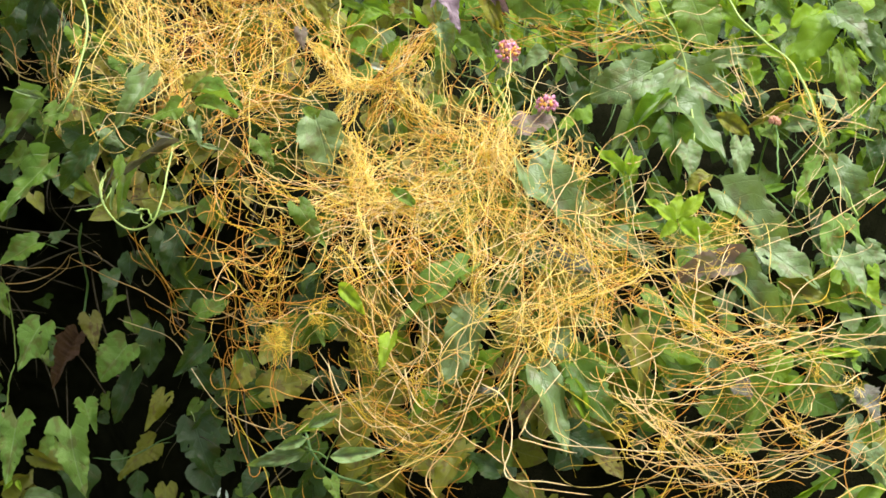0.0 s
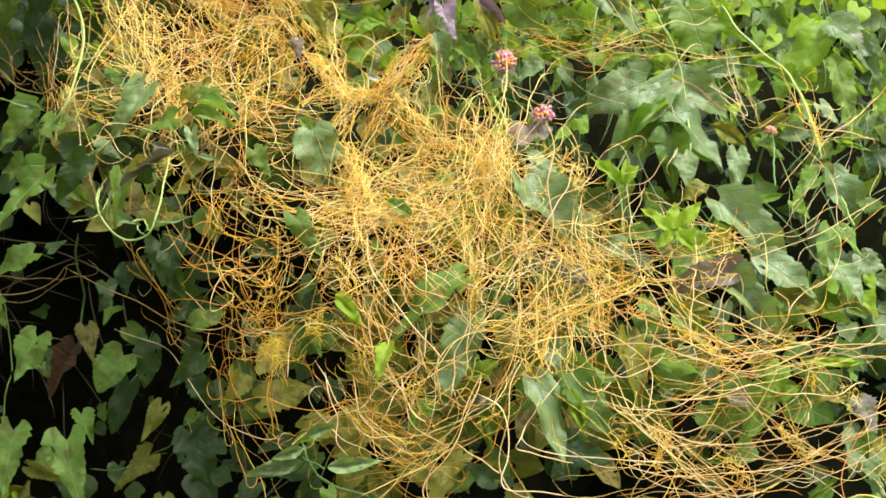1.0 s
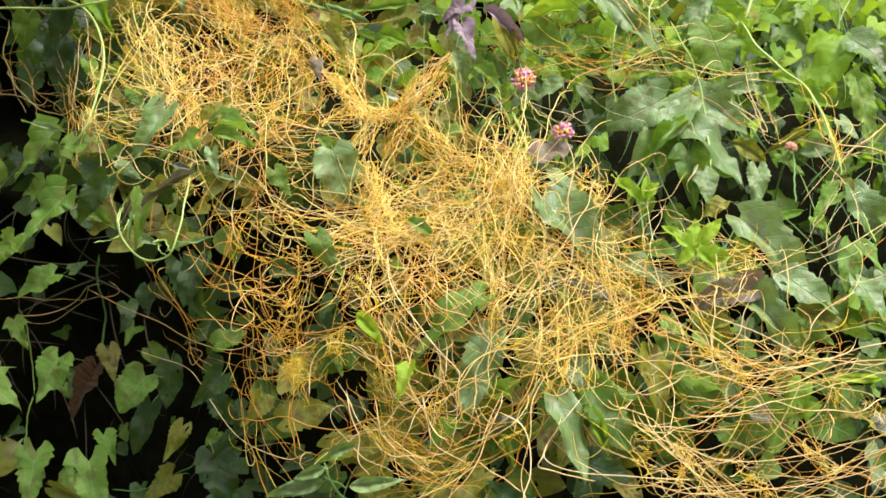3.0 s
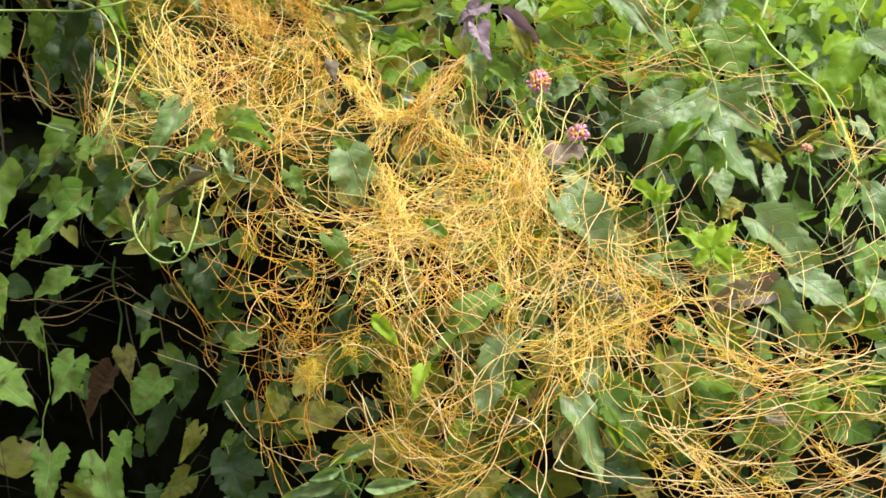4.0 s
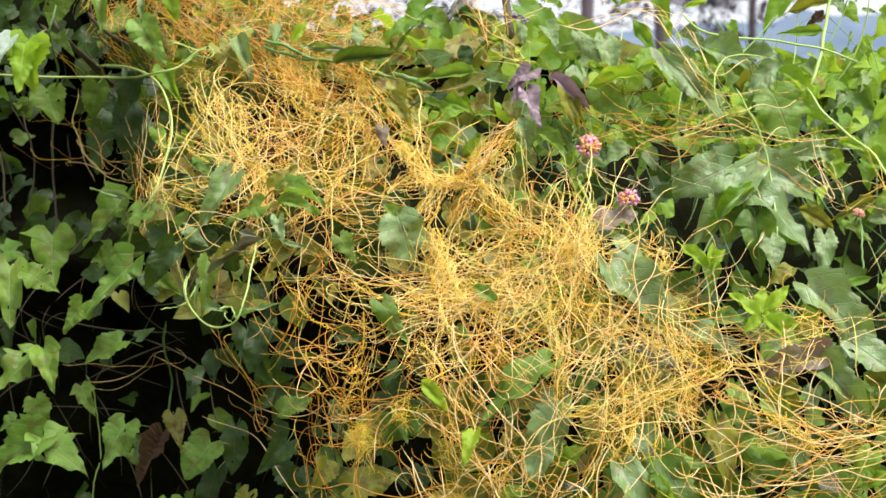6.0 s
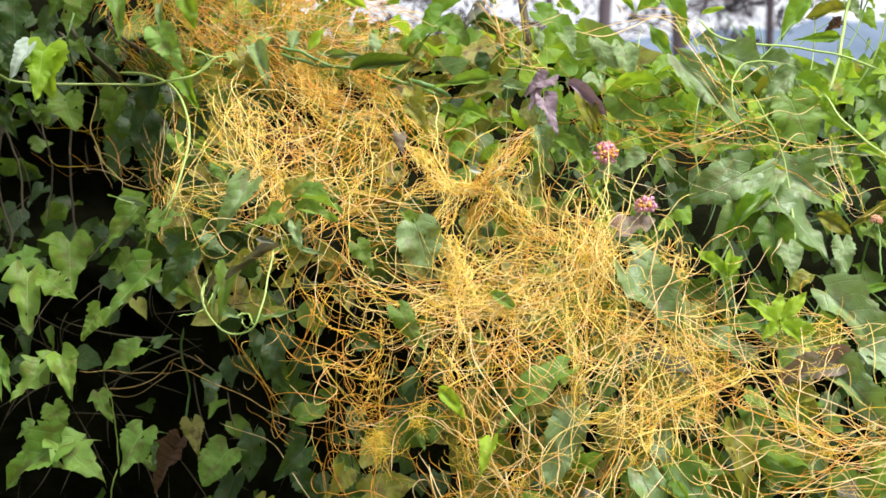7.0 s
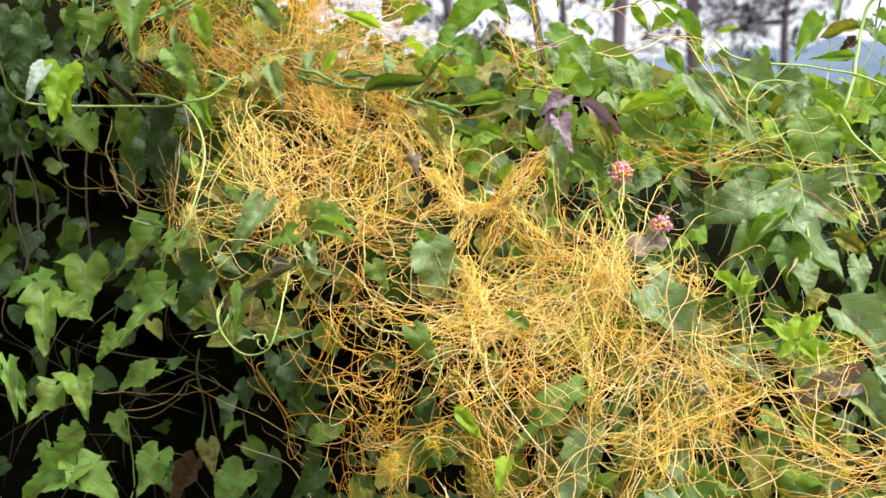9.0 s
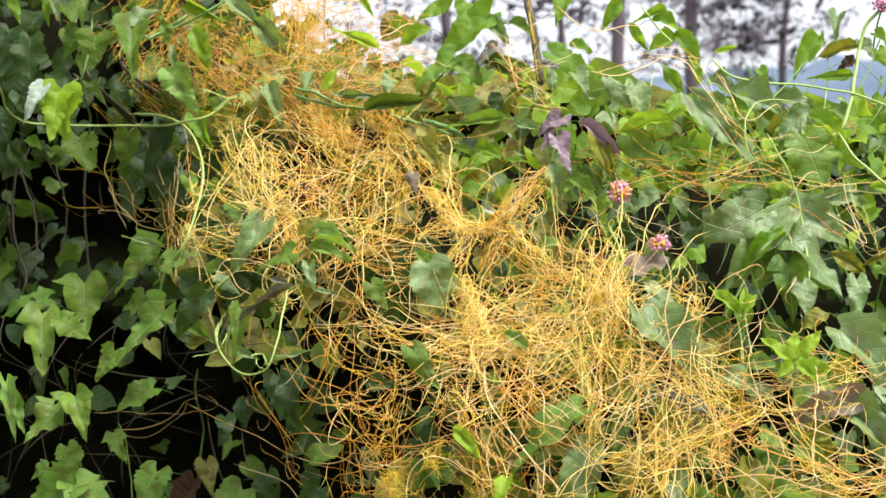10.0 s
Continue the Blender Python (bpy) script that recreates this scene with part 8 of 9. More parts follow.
fuzz(clump_u, "amber", 40, 0.005, 0.8, 0.075, [(-0.209, 1.534), (-0.187, 1.52), (-0.171, 1.501)])
fuzz(clump_u, "amber", 60, 0.009, 0.8, 0.04, [(-0.283, 1.653), (-0.277, 1.613), (-0.279, 1.586)])
run(clump_h, "amber", 6, 0.012, 0.06, 0.27, 0.42, 0.85, 0.1, [(-0.093, 1.137), (-0.081, 1.104), (-0.053, 1.071), (-0.022, 1.053)])
run(clump_h, "peach", 5, 0.005, 0.05, 0.27, 0.42, 0.9, 0.1, [(-0.053, 1.161), (-0.039, 1.133), (-0.028, 1.106), (-0.008, 1.094)])
run(clump_h, "peach", 6, 0.005, 0.03, 0.27, 0.42, 0.9, 0.1, [(-0.026, 1.153), (-0.009, 1.128), (-0.005, 1.108)])
run(clump_h, "amber", 13, 0.012, 0.05, 0.27, 0.42, 0.85, 0.09, [(-0.079, 1.079), (-0.036, 1.062), (0.006, 1.071)])
run(clump_h, "amber", 7, 0.014, 0.06, 0.27, 0.42, 0.85, 0.1, [(-0.059, 1.047), (-0.025, 1.025), (0.02, 1.024), (0.048, 1.022)])
run(clump_h, "gold", 5, 0.008, 0.07, 0.27, 0.42, 0.85, 0.11, [(-0.082, 1.004), (-0.047, 1.023), (-0.008, 1.049), (0.026, 1.073)])
run(clump_h, "amber", 5, 0.014, 0.06, 0.27, 0.42, 0.85, 0.1, [(-0.127, 1.102), (-0.093, 1.109), (-0.059, 1.105), (-0.025, 1.094)])
run(clump_h, "amber", 6, 0.01, 0.06, 0.27, 0.42, 0.85, 0.06, [(-0.142, 1.018), (-0.107, 1.013), (-0.054, 1.025), (-0.025, 1.039)])
run(clump_f, "peach", 9, 0.008, 0.1, 0.27, 0.42, 1.08, 0.12, [(0.146, 1.132), (0.179, 1.116), (0.205, 1.085), (0.245, 1.045), (0.278, 1.017)])
run(clump_f, "amber", 9, 0.008, 0.14, 0.3, 0.42, 0.85, 0.12, [(0.17, 1.166), (0.219, 1.16), (0.262, 1.154), (0.314, 1.16), (0.371, 1.165), (0.436, 1.167)])
run(clump_f, "peach", 5, 0.006, 0.13, 0.28, 0.42, 1.08, 0.12, [(0.184, 1.121), (0.245, 1.122), (0.303, 1.128), (0.354, 1.126), (0.433, 1.134)])
run(clump_f, "amber", 4, 0.006, 0.16, 0.34, 0.42, 0.85, 0.12, [(0.141, 1.119), (0.201, 1.114), (0.245, 1.107), (0.291, 1.088), (0.342, 1.083), (0.431, 1.091)])
run(clump_f, "amber", 9, 0.01, 0.16, 0.33, 0.42, 0.85, 0.1, [(0.15, 1.031), (0.23, 1.028), (0.305, 1.037), (0.371, 1.06), (0.434, 1.075)])
run(clump_f, "peach", 7, 0.009, 0.17, 0.35, 0.42, 1.08, 0.12, [(0.145, 1.09), (0.183, 1.066), (0.228, 1.052), (0.302, 1.05), (0.368, 1.067), (0.431, 1.096)])
run(clump_f, "peach", 6, 0.006, 0.08, 0.27, 0.42, 1.08, 0.12, [(0.279, 1.146), (0.326, 1.1), (0.362, 1.064), (0.393, 1.055)])
run(clump_f, "amber", 11, 0.011, 0.13, 0.27, 0.42, 0.85, 0.11, [(0.205, 1.186), (0.258, 1.172), (0.344, 1.17), (0.439, 1.18)])
run(clump_f, "peach", 8, 0.008, 0.1, 0.27, 0.42, 1.08, 0.12, [(0.245, 1.142), (0.343, 1.159), (0.436, 1.166)])
run(clump_f, "amber", 9, 0.01, 0.12, 0.27, 0.42, 0.85, 0.11, [(0.217, 1.029), (0.286, 1.035), (0.353, 1.051), (0.432, 1.065)])
run(clump_f, "amber", 7, 0.008, 0.11, 0.27, 0.42, 0.85, 0.1, [(0.201, 1.023), (0.23, 1.069), (0.265, 1.11), (0.306, 1.141), (0.346, 1.156)])
run(clump_f, "amber", 6, 0.01, 0.14, 0.3, 0.42, 0.85, 0.07, [(0.164, 1.045), (0.234, 1.062), (0.305, 1.085), (0.363, 1.101), (0.428, 1.109)])
run(clump_h, "gold", 7, 0.004, 0.05, 0.27, 0.42, 0.85, 0.11, [(-0.104, 1.241), (-0.076, 1.205), (-0.052, 1.177)])
run(clump_h, "gold", 9, 0.006, 0.09, 0.27, 0.42, 0.85, 0.11, [(0.034, 1.324), (0.038, 1.27), (0.035, 1.217), (0.03, 1.165)])
run(clump_h, "peach", 5, 0.004, 0.07, 0.27, 0.42, 0.9, 0.12, [(-0.076, 1.269), (-0.067, 1.238), (-0.047, 1.207), (-0.023, 1.18), (-0.012, 1.164)])
run(clump_h, "peach", 4, 0.004, 0.08, 0.27, 0.42, 0.9, 0.12, [(-0.048, 1.259), (-0.019, 1.229), (0.009, 1.208), (0.043, 1.189), (0.068, 1.168)])
run(clump_c, "peach", 5, 0.005, 0.06, 0.27, 0.42, 0.9, 0.12, [(-0.129, 1.248), (-0.105, 1.269), (-0.077, 1.272), (-0.054, 1.284), (-0.024, 1.291)])
run(clump_e, "gold", 8, 0.006, 0.06, 0.27, 0.42, 0.85, 0.11, [(0.084, 1.259), (0.055, 1.228), (0.037, 1.195), (0.03, 1.168)])
run(clump_e, "gold", 16, 0.008, 0.06, 0.27, 0.42, 0.85, 0.11, [(0.151, 1.214), (0.117, 1.195), (0.082, 1.182), (0.059, 1.161)])
run(clump_g, "amber", 5, 0.004, 0.06, 0.27, 0.42, 0.85, 0.09, [(-0.322, 1.268), (-0.317, 1.232), (-0.293, 1.19), (-0.284, 1.148)])
run(clump_g, "amber", 8, 0.005, 0.05, 0.27, 0.42, 0.85, 0.1, [(-0.227, 1.299), (-0.181, 1.272), (-0.145, 1.263)])
run(clump_g, "amber", 5, 0.004, 0.04, 0.27, 0.42, 0.85, 0.09, [(-0.221, 1.325), (-0.228, 1.292), (-0.223, 1.246)])
run(clump_g, "amber", 4, 0.004, 0.03, 0.27, 0.42, 0.85, 0.09, [(-0.226, 1.244), (-0.195, 1.233), (-0.167, 1.231)])
run(clump_g, "amber", 8, 0.008, 0.04, 0.27, 0.42, 0.85, 0.09, [(-0.162, 1.236), (-0.178, 1.197), (-0.174, 1.164)])
run(clump_g, "amber", 8, 0.008, 0.09, 0.27, 0.42, 0.85, 0.08, [(-0.217, 1.153), (-0.212, 1.104), (-0.205, 1.064), (-0.176, 1.026), (-0.157, 0.99)])
run(clump_g, "amber", 5, 0.006, 0.05, 0.27, 0.42, 0.85, 0.08, [(-0.181, 1.154), (-0.18, 1.106), (-0.169, 1.058)])
run(clump_l, "peach", 4, 0.008, 0.04, 0.27, 0.42, 0.9, 0.1, [(-0.538, 1.458), (-0.507, 1.403), (-0.473, 1.389)])
run(clump_l, "peach", 4, 0.008, 0.05, 0.27, 0.42, 0.9, 0.1, [(-0.521, 1.465), (-0.477, 1.441), (-0.404, 1.425), (-0.377, 1.414)])
run(clump_l, "peach", 4, 0.006, 0.04, 0.27, 0.42, 0.9, 0.1, [(-0.537, 1.431), (-0.501, 1.416), (-0.418, 1.422), (-0.38, 1.427)])
run(clump_a, "gold", 13, 0.006, 0.04, 0.27, 0.42, 0.85, 0.12, [(-0.351, 1.461), (-0.321, 1.443), (-0.29, 1.425)])
run(clump_a, "gold", 13, 0.007, 0.04, 0.27, 0.42, 0.85, 0.12, [(-0.308, 1.504), (-0.299, 1.461), (-0.288, 1.431)])
run(clump_a, "gold", 11, 0.006, 0.04, 0.27, 0.42, 0.85, 0.12, [(-0.333, 1.499), (-0.308, 1.461), (-0.286, 1.431)])
run(clump_a, "peach", 7, 0.006, 0.03, 0.27, 0.42, 0.9, 0.12, [(-0.259, 1.485), (-0.269, 1.455), (-0.28, 1.431)])
run(clump_a, "peach", 7, 0.005, 0.03, 0.27, 0.42, 0.9, 0.12, [(-0.228, 1.462), (-0.257, 1.449), (-0.28, 1.431)])
run(clump_a, "gold", 10, 0.006, 0.03, 0.27, 0.42, 0.85, 0.13, [(-0.277, 1.428), (-0.275, 1.393), (-0.279, 1.364)])
run(clump_a, "peach", 8, 0.008, 0.04, 0.27, 0.42, 0.9, 0.11, [(-0.212, 1.381), (-0.183, 1.387), (-0.151, 1.386), (-0.13, 1.381)])
run(clump_r, "amber", 10, 0.012, 0.08, 0.27, 0.42, 0.85, 0.03, [(0.01, 1.484), (0.06, 1.49), (0.109, 1.472), (0.163, 1.46)])
run(clump_r, "amber", 10, 0.014, 0.05, 0.27, 0.42, 0.85, 0.04, [(0.103, 1.478), (0.145, 1.46), (0.208, 1.452)])
run(clump_r, "amber", 7, 0.01, 0.05, 0.27, 0.42, 0.85, 0.04, [(0.132, 1.441), (0.181, 1.447), (0.229, 1.443)])
run(clump_r, "peach", 4, 0.004, 0.05, 0.27, 0.42, 0.9, 0.09, [(0.207, 1.446), (0.256, 1.44), (0.326, 1.444)])
run(clump_r, "peach", 4, 0.004, 0.04, 0.27, 0.42, 0.9, 0.1, [(0.273, 1.423), (0.306, 1.398), (0.342, 1.381)])
run(clump_r, "peach", 4, 0.004, 0.03, 0.27, 0.42, 0.9, 0.1, [(0.322, 1.44), (0.332, 1.404), (0.336, 1.38)])
run(clump_r, "mustard", 8, 0.004, 0.04, 0.27, 0.42, 0.85, 0.09, [(0.389, 1.423), (0.402, 1.381), (0.41, 1.346)])
run(clump_r, "amber", 5, 0.005, 0.04, 0.27, 0.42, 0.85, 0.08, [(0.349, 1.377), (0.369, 1.387), (0.396, 1.395), (0.409, 1.375)])
run(clump_r, "peach", 5, 0.004, 0.05, 0.27, 0.42, 0.9, 0.1, [(0.396, 1.363), (0.436, 1.372), (0.485, 1.404)])
run(clump_r, "peach", 4, 0.004, 0.06, 0.27, 0.42, 0.9, 0.1, [(0.38, 1.324), (0.42, 1.359), (0.485, 1.409)])
run(clump_r, "peach", 4, 0.004, 0.09, 0.27, 0.42, 0.9, 0.09, [(0.299, 1.253), (0.353, 1.269), (0.406, 1.294), (0.466, 1.309)])
run(clump_r, "peach", 4, 0.006, 0.07, 0.27, 0.42, 0.9, 0.09, [(0.184, 1.275), (0.23, 1.283), (0.269, 1.276), (0.311, 1.259)])
run(clump_r, "amber", 5, 0.008, 0.02, 0.27, 0.42, 0.85, 0.08, [(0.273, 1.258), (0.296, 1.261), (0.311, 1.248)])
run(clump_r, "gold", 7, 0.008, 0.03, 0.27, 0.42, 0.85, 0.09, [(0.263, 1.256), (0.288, 1.257), (0.307, 1.269)])
run(clump_r, "peach", 3, 0.004, 0.07, 0.27, 0.42, 0.9, 0.09, [(0.349, 1.28), (0.374, 1.253), (0.407, 1.231), (0.449, 1.246)])
run(clump_r, "amber", 4, 0.004, 0.07, 0.27, 0.42, 0.85, 0.1, [(0.152, 1.572), (0.17, 1.544), (0.194, 1.512), (0.218, 1.488), (0.258, 1.483)])
run(clump_r, "amber", 14, 0.018, 0.07, 0.27, 0.42, 0.85, 0.04, [(0.084, 1.502), (0.124, 1.486), (0.173, 1.495), (0.224, 1.475)])
run(clump_r, "amber", 8, 0.01, 0.05, 0.27, 0.42, 0.85, 0.05, [(0.037, 1.503), (0.073, 1.466), (0.122, 1.471)])
run(clump_r, "peach", 3, 0.003, 0.05, 0.27, 0.42, 0.9, 0.09, [(0.039, 1.624), (0.07, 1.62), (0.1, 1.592), (0.138, 1.592)])
run(clump_r, "peach", 4, 0.006, 0.05, 0.27, 0.42, 0.9, 0.09, [(0.106, 1.586), (0.144, 1.588), (0.161, 1.563), (0.165, 1.531)])
run(clump_r, "peach", 3, 0.004, 0.05, 0.27, 0.42, 0.9, 0.1, [(0.224, 1.486), (0.273, 1.485), (0.318, 1.498), (0.289, 1.508)])
run(clump_r, "peach", 3, 0.004, 0.05, 0.27, 0.42, 0.9, 0.1, [(0.197, 1.543), (0.192, 1.519), (0.212, 1.5), (0.26, 1.505)])
run(clump_r, "amber", 5, 0.004, 0.04, 0.27, 0.42, 0.85, 0.08, [(-0.061, 1.609), (-0.045, 1.576), (-0.03, 1.55), (-0.012, 1.538)])
run(clump_r, "peach", 6, 0.006, 0.03, 0.27, 0.42, 0.9, 0.07, [(-0.052, 1.548), (-0.03, 1.541), (0.004, 1.534)])
run(clump_r, "amber", 4, 0.004, 0.03, 0.27, 0.42, 0.85, 0.07, [(-0.073, 1.587), (-0.055, 1.564), (-0.024, 1.532)])
fuzz(clump_f, "mustard", 16, 0.0018, 0.85, 0.12, [(0.172, 1.105), (0.175, 1.086), (0.18, 1.07)])
fuzz(clump_f, "mustard", 10, 0.0018, 0.85, 0.12, [(0.208, 1.097), (0.215, 1.088), (0.223, 1.078)])
fuzz(clump_f, "mustard", 19, 0.0018, 0.85, 0.12, [(0.336, 1.09), (0.348, 1.076), (0.358, 1.064)])
fuzz(clump_f, "mustard", 15, 0.0018, 0.85, 0.12, [(0.274, 1.065), (0.285, 1.055), (0.297, 1.046)])
fuzz(clump_f, "mustard", 13, 0.0018, 0.85, 0.12, [(0.216, 1.074), (0.209, 1.064)])
fuzz(clump_f, "mustard", 18, 0.0018, 0.85, 0.12, [(0.257, 1.169), (0.271, 1.16), (0.279, 1.153)])
fuzz(clump_f, "mustard", 13, 0.0018, 0.85, 0.12, [(0.365, 1.143), (0.368, 1.127)])
fuzz(clump_f, "mustard", 13, 0.0018, 0.85, 0.12, [(0.225, 1.191), (0.238, 1.184), (0.252, 1.177)])
strand(clump_g, "peach", 1.2, 0.08, [(-0.407, 1.218), (-0.378, 1.178), (-0.325, 1.154), (-0.267, 1.164), (-0.224, 1.175), (-0.202, 1.19)])
strand(clump_g, "peach", 1.1, 0.05, [(-0.52, 1.165), (-0.48, 1.169), (-0.448, 1.185), (-0.414, 1.216)])
strand(clump_g, "peach", 1.25, 0.07, [(-0.382, 1.125), (-0.347, 1.112), (-0.304, 1.11), (-0.277, 1.095), (-0.243, 1.073), (-0.207, 1.064), (-0.177, 1.057), (-0.162, 1.065)])
strand(clump_g, "amber", 1.1, 0.08, [(-0.32, 1.265), (-0.32, 1.229), (-0.317, 1.214), (-0.303, 1.168), (-0.299, 1.14), (-0.281, 1.129), (-0.224, 1.126)])
strand(clump_g, "amber", 1.1, 0.08, [(-0.279, 1.282), (-0.261, 1.246), (-0.224, 1.234), (-0.191, 1.232), (-0.163, 1.238)])
strand(clump_g, "amber", 1, 0.07, [(-0.287, 1.269), (-0.262, 1.262), (-0.22, 1.252), (-0.18, 1.223), (-0.164, 1.234)])
strand(clump_g, "peach", 1, 0.07, [(-0.312, 1.126), (-0.306, 1.142), (-0.286, 1.144), (-0.302, 1.123), (-0.311, 1.129)])
strand(clump_h, "peach", 1.35, 0.13, [(0.09, 1.165), (0.07, 1.133), (0.067, 1.102), (0.058, 1.066), (0.061, 1.047), (0.074, 1.036), (0.106, 1.035), (0.142, 1.029)])
strand(clump_h, "peach", 1.4, 0.13, [(0.12, 1.14), (0.097, 1.114), (0.08, 1.083), (0.117, 1.072), (0.171, 1.071), (0.226, 1.065)])
strand(clump_h, "peach", 1.3, 0.12, [(0.042, 1.142), (0.026, 1.11), (0.014, 1.077), (-0.008, 1.048), (-0.013, 1.025), (-0.005, 1.004)])
strand(clump_h, "gold", 1.2, 0.11, [(0.009, 1.069), (-0.025, 1.051), (-0.047, 1.026), (-0.076, 1.001)])
strand(clump_h, "peach", 1.3, 0.11, [(-0.047, 1.184), (-0.053, 1.151), (-0.036, 1.119), (-0.025, 1.085), (0.009, 1.069)])
strand(clump_h, "peach", 1.2, 0.11, [(-0.1, 1.258), (-0.076, 1.221), (-0.047, 1.195), (-0.013, 1.169)])
strand(clump_h, "gold", 1.2, 0.11, [(-0.025, 1.269), (-0.022, 1.243), (-0.005, 1.228), (0.009, 1.218)])
strand(clump_f, "peach", 1.4, 0.13, [(0.171, 1.142), (0.188, 1.108), (0.227, 1.086), (0.278, 1.04), (0.299, 1.014)])
strand(clump_f, "peach", 1.4, 0.13, [(0.451, 1.174), (0.375, 1.167), (0.306, 1.147), (0.25, 1.16), (0.202, 1.174), (0.148, 1.166)])
strand(clump_f, "peach", 1.4, 0.13, [(0.447, 1.117), (0.373, 1.092), (0.329, 1.081), (0.249, 1.079), (0.189, 1.118)])
strand(clump_f, "peach", 1.4, 0.13, [(0.446, 1.099), (0.392, 1.068), (0.339, 1.055), (0.284, 1.052), (0.221, 1.05), (0.171, 1.068)])
strand(clump_f, "peach", 1.3, 0.12, [(0.454, 1.188), (0.4, 1.184), (0.354, 1.171), (0.285, 1.201), (0.232, 1.22)])
strand(clump_f, "peach", 1.3, 0.12, [(0.138, 1.185), (0.176, 1.176), (0.207, 1.147), (0.2, 1.106)])
strand(clump_r, "peach", 1.1, 0.09, [(0.464, 1.303), (0.416, 1.281), (0.364, 1.264), (0.315, 1.249)])
strand(clump_r, "peach", 1.1, 0.1, [(0.318, 1.446), (0.322, 1.422), (0.335, 1.384), (0.324, 1.389), (0.307, 1.404)])
strand(clump_r, "peach", 1, 0.09, [(0.487, 1.404), (0.453, 1.38), (0.416, 1.361), (0.399, 1.367), (0.365, 1.375)])
strand(clump_r, "peach", 1.1, 0.1, [(0.153, 1.448), (0.216, 1.464), (0.256, 1.45), (0.297, 1.443), (0.366, 1.447)])
strand(clump_r, "peach", 1.1, 0.07, [(0.113, 1.43), (0.132, 1.447), (0.193, 1.464), (0.227, 1.475)])
strand(clump_r, "peach", 1, 0.1, [(0.044, 1.57), (0.087, 1.582), (0.137, 1.588), (0.168, 1.581), (0.191, 1.549), (0.201, 1.524)])
strand(clump_r, "peach", 1, 0.09, [(-0.052, 1.617), (-0.042, 1.572), (-0.012, 1.553), (0.003, 1.534)])
strand(clump_r, "peach", .9, 0.08, [(0.014, 1.615), (0.026, 1.596), (0.001, 1.584), (-0.03, 1.572)])
strand(clump_l, "peach", 1, 0.18, [(-0.213, 1.235), (-0.197, 1.224), (-0.218, 1.213), (-0.208, 1.245), (-0.171, 1.254)])
strand(clump_l, "peach", 1, 0.17, [(-0.336, 1.382), (-0.312, 1.352), (-0.277, 1.346), (-0.256, 1.357)])
strand(clump_l, "peach", .9, 0.17, [(-0.345, 1.363), (-0.331, 1.384), (-0.292, 1.378), (-0.256, 1.362)])
strand(clump_h, "peach", 1.6, 0.12, [(-0.074, 1.269), (-0.07, 1.243), (-0.053, 1.218), (-0.025, 1.186), (0.003, 1.154)])
strand(clump_h, "peach", 1.5, 0.12, [(-0.053, 1.249), (-0.036, 1.234), (-0.013, 1.219), (0.009, 1.214)])
strand(clump_h, "peach", 1.6, 0.11, [(-0.115, 1.138), (-0.109, 1.111), (-0.102, 1.094), (-0.103, 1.072), (-0.092, 1.055)])
strand(clump_h, "peach", 1.6, 0.11, [(-0.087, 1.134), (-0.081, 1.106), (-0.078, 1.095), (-0.053, 1.073), (-0.025, 1.056)])
strand(clump_h, "peach", 1.7, 0.12, [(-0.038, 1.137), (-0.033, 1.115), (-0.027, 1.104), (-0.013, 1.093)])
strand(clump_h, "peach", 1.8, 0.14, [(0.036, 1.125), (0.025, 1.103), (0.017, 1.081), (0.003, 1.059), (-0.013, 1.041), (-0.016, 1.025), (-0.002, 1.01)])
strand(clump_h, "peach", 1.8, 0.14, [(0.036, 1.125), (0.058, 1.114), (0.066, 1.094), (0.066, 1.069), (0.059, 1.049), (0.066, 1.04), (0.095, 1.041), (0.121, 1.041)])
strand(clump_h, "peach", 1.8, 0.14, [(0.097, 1.121), (0.08, 1.09), (0.074, 1.077), (0.095, 1.072), (0.127, 1.07)])
strand(clump_h, "gold", 1.7, 0.13, [(0.016, 1.074), (-0.008, 1.056), (-0.047, 1.035), (-0.081, 1.019)])
strand(clump_h, "peach", 1.5, 0.13, [(0.016, 1.074), (0.036, 1.064), (0.058, 1.051)])
strand(clump_h, "peach", 1.5, 0.11, [(-0.104, 1.182), (-0.081, 1.167), (-0.058, 1.162)])
strand(clump_h, "peach", 1.5, 0.11, [(-0.153, 1.13), (-0.15, 1.164), (-0.133, 1.184), (-0.11, 1.182), (-0.087, 1.166)])
strand(clump_f, "peach", 1.4, 0.13, [(0.182, 1.073), (0.188, 1.077), (0.196, 1.072), (0.194, 1.065), (0.184, 1.066)])
strand(clump_f, "peach", 1.6, 0.13, [(0.355, 1.126), (0.363, 1.113), (0.356, 1.094)])
strand(clump_r, "peach", 1.5, 0.1, [(0.394, 1.233), (0.369, 1.22), (0.349, 1.204), (0.344, 1.19), (0.337, 1.178)])
strand(clump_r, "peach", 1.3, 0.1, [(0.334, 1.219), (0.346, 1.21), (0.347, 1.199)])
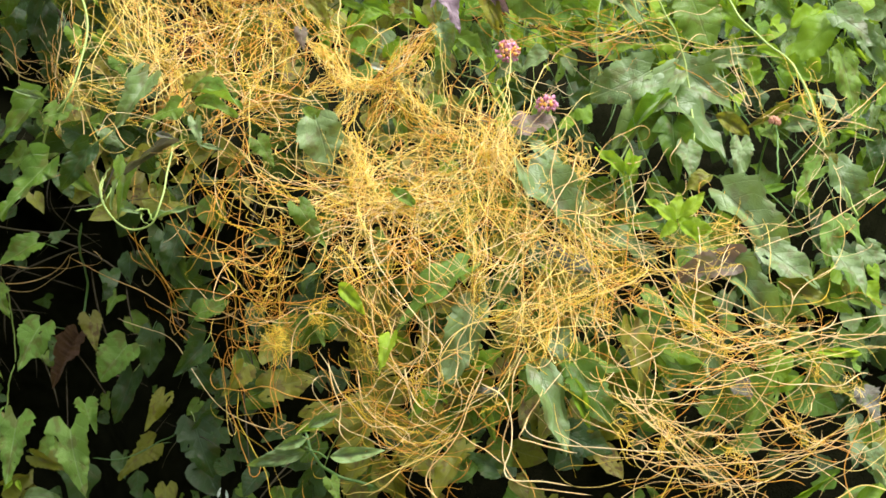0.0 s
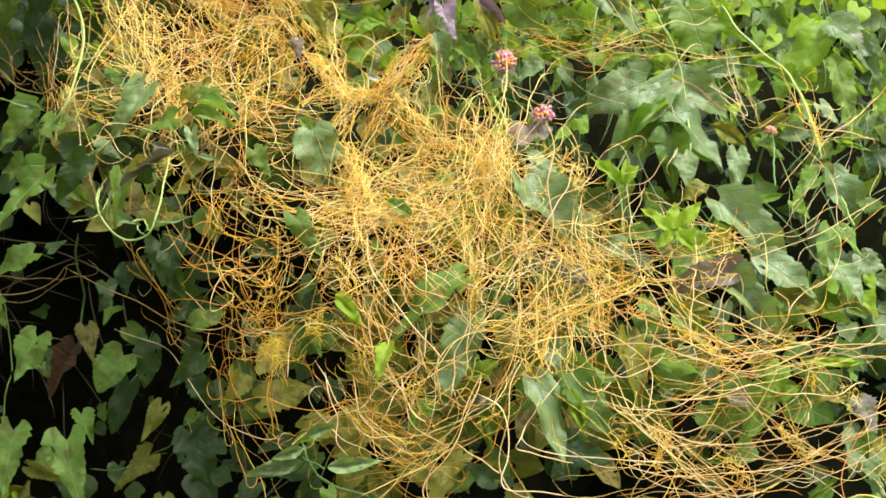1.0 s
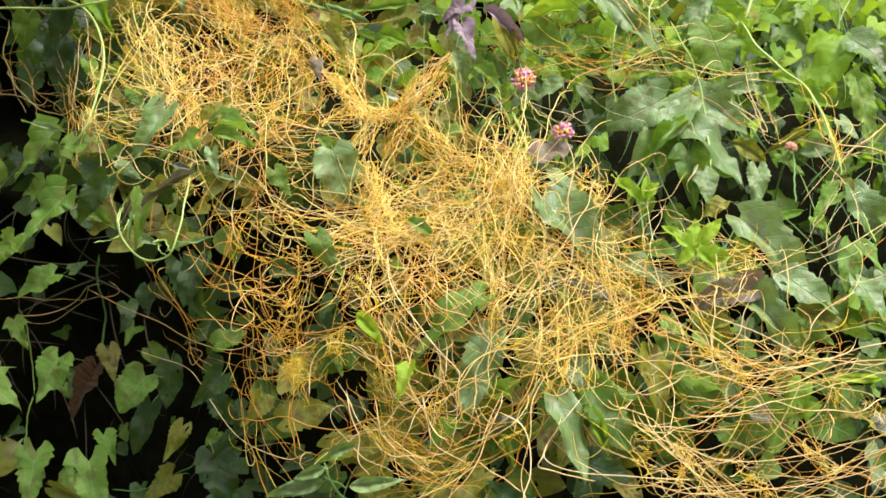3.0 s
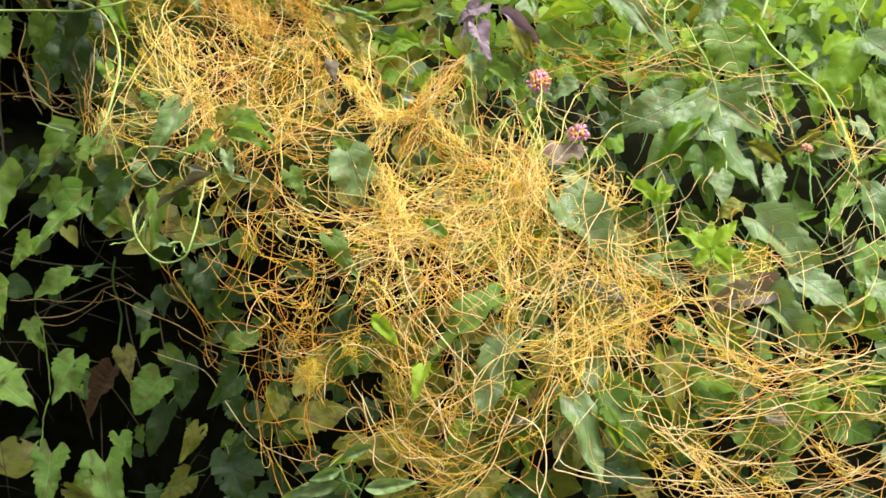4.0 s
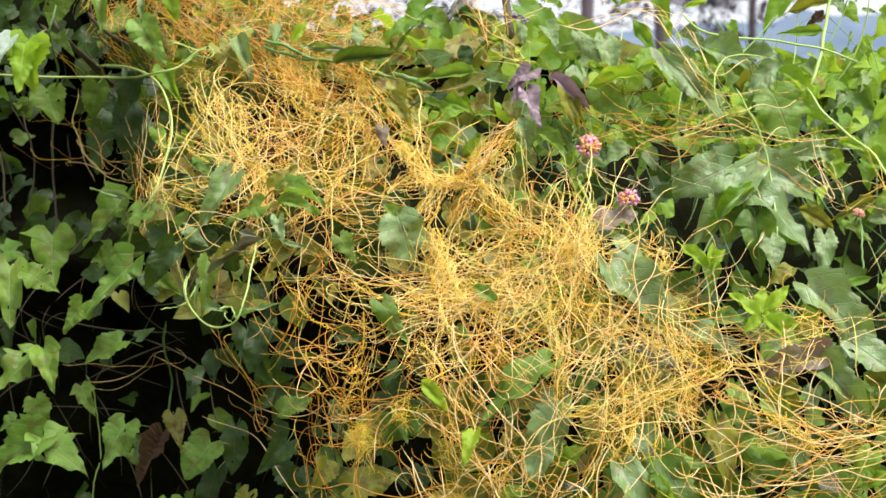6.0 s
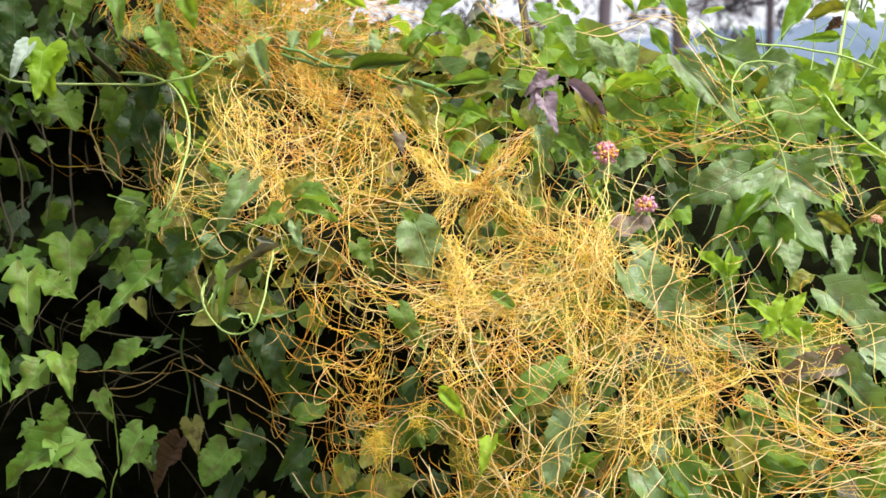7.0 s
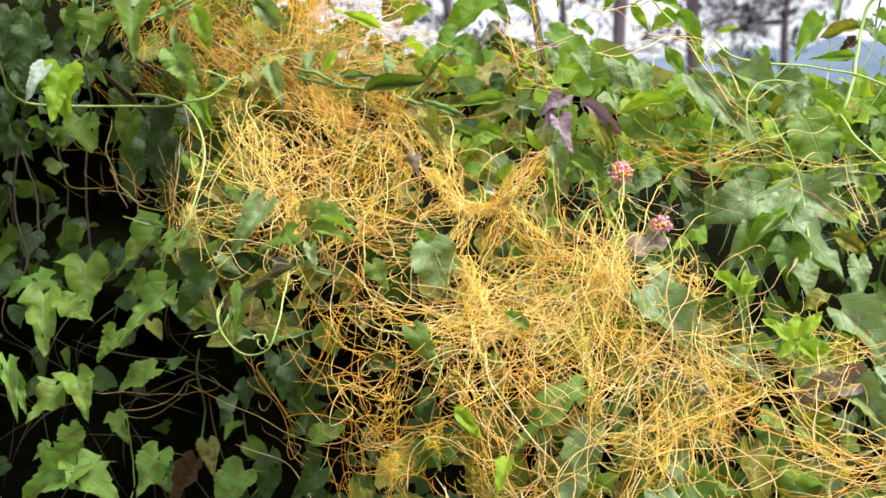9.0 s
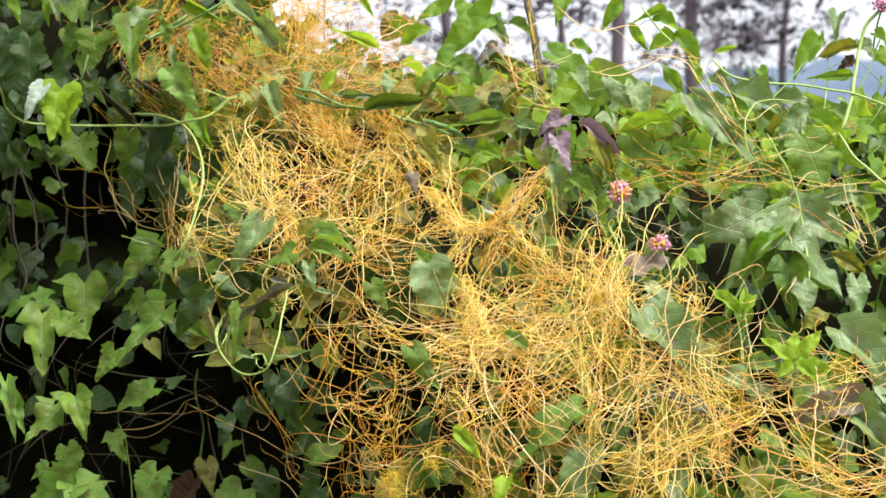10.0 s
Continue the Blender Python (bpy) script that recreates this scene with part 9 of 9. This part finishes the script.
strand(clump_r, "peach", 1.5, 0.08, [(0.005, 1.649), (0.027, 1.628), (0.051, 1.618), (0.083, 1.624), (0.102, 1.621), (0.111, 1.611)])
strand(clump_r, "peach", 1.6, 0.1, [(0.038, 1.573), (0.068, 1.567), (0.099, 1.577), (0.125, 1.588), (0.146, 1.581), (0.157, 1.562), (0.174, 1.537), (0.19, 1.509)])

# the topmost long pale loops of each clump
for clump, tint, count, cx, cz, rx, rz, near in (
        (clump_a, "gold", 26, -0.29, 1.44, 0.08, 0.05, 0.1), (clump_a, "peach", 24, -0.2, 1.42, 0.08, 0.05, 0.09), (clump_a, "amber", 26, -0.2, 1.47, 0.09, 0.04, 0.06),
        (clump_c, "gold", 40, -0.06, 1.31, 0.1, 0.035, 0.1), (clump_c, "peach", 34, 0.02, 1.29, 0.1, 0.05, 0.1), (clump_c, "gold", 26, 0.05, 1.35, 0.04, 0.04, 0.1),
        (clump_e, "peach", 30, 0.13, 1.24, 0.07, 0.05, 0.1), (clump_e, "gold", 22, 0.1, 1.18, 0.05, 0.04, 0.11), (clump_e, "peach", 20, 0.22, 1.23, 0.08, 0.025, 0.08),
        (clump_h, "peach", 20, -0.03, 1.2, 0.09, 0.05, 0.09), (clump_h, "peach", 22, 0.0, 1.1, 0.1, 0.06, 0.09), (clump_g, "amber", 8, -0.2, 1.22, 0.06, 0.07, 0.08)):
    tangle(clump, tint, count, cx, cz, rx, rz, 0.1, 0.3, 6, 1.0, near, near + 0.04)

close_clump(clump_a, "dense golden dodder strands sprayed over vine leaves")
close_clump(clump_b, "thick twisted braids of golden dodder between shrub stalks")
close_clump(clump_c, "bright yellow mat of dodder heaped across the thicket")
close_clump(clump_e, "golden dodder cascading over grey-green leaves")
close_clump(clump_f, "long pale orange dodder strands trailing over dark foliage")
close_clump(clump_g, "loose amber dodder strands hanging before the dark hollow")
close_clump(clump_h, "curtain of amber and golden dodder over shaded leaves")
close_clump(clump_u, "fine amber dodder mesh high in the shrub")
close_clump(clump_r, "thin orange dodder strands wandering over crest leaves")
close_clump(clump_l, "sparse dodder strands reaching over shaded vine leaves")
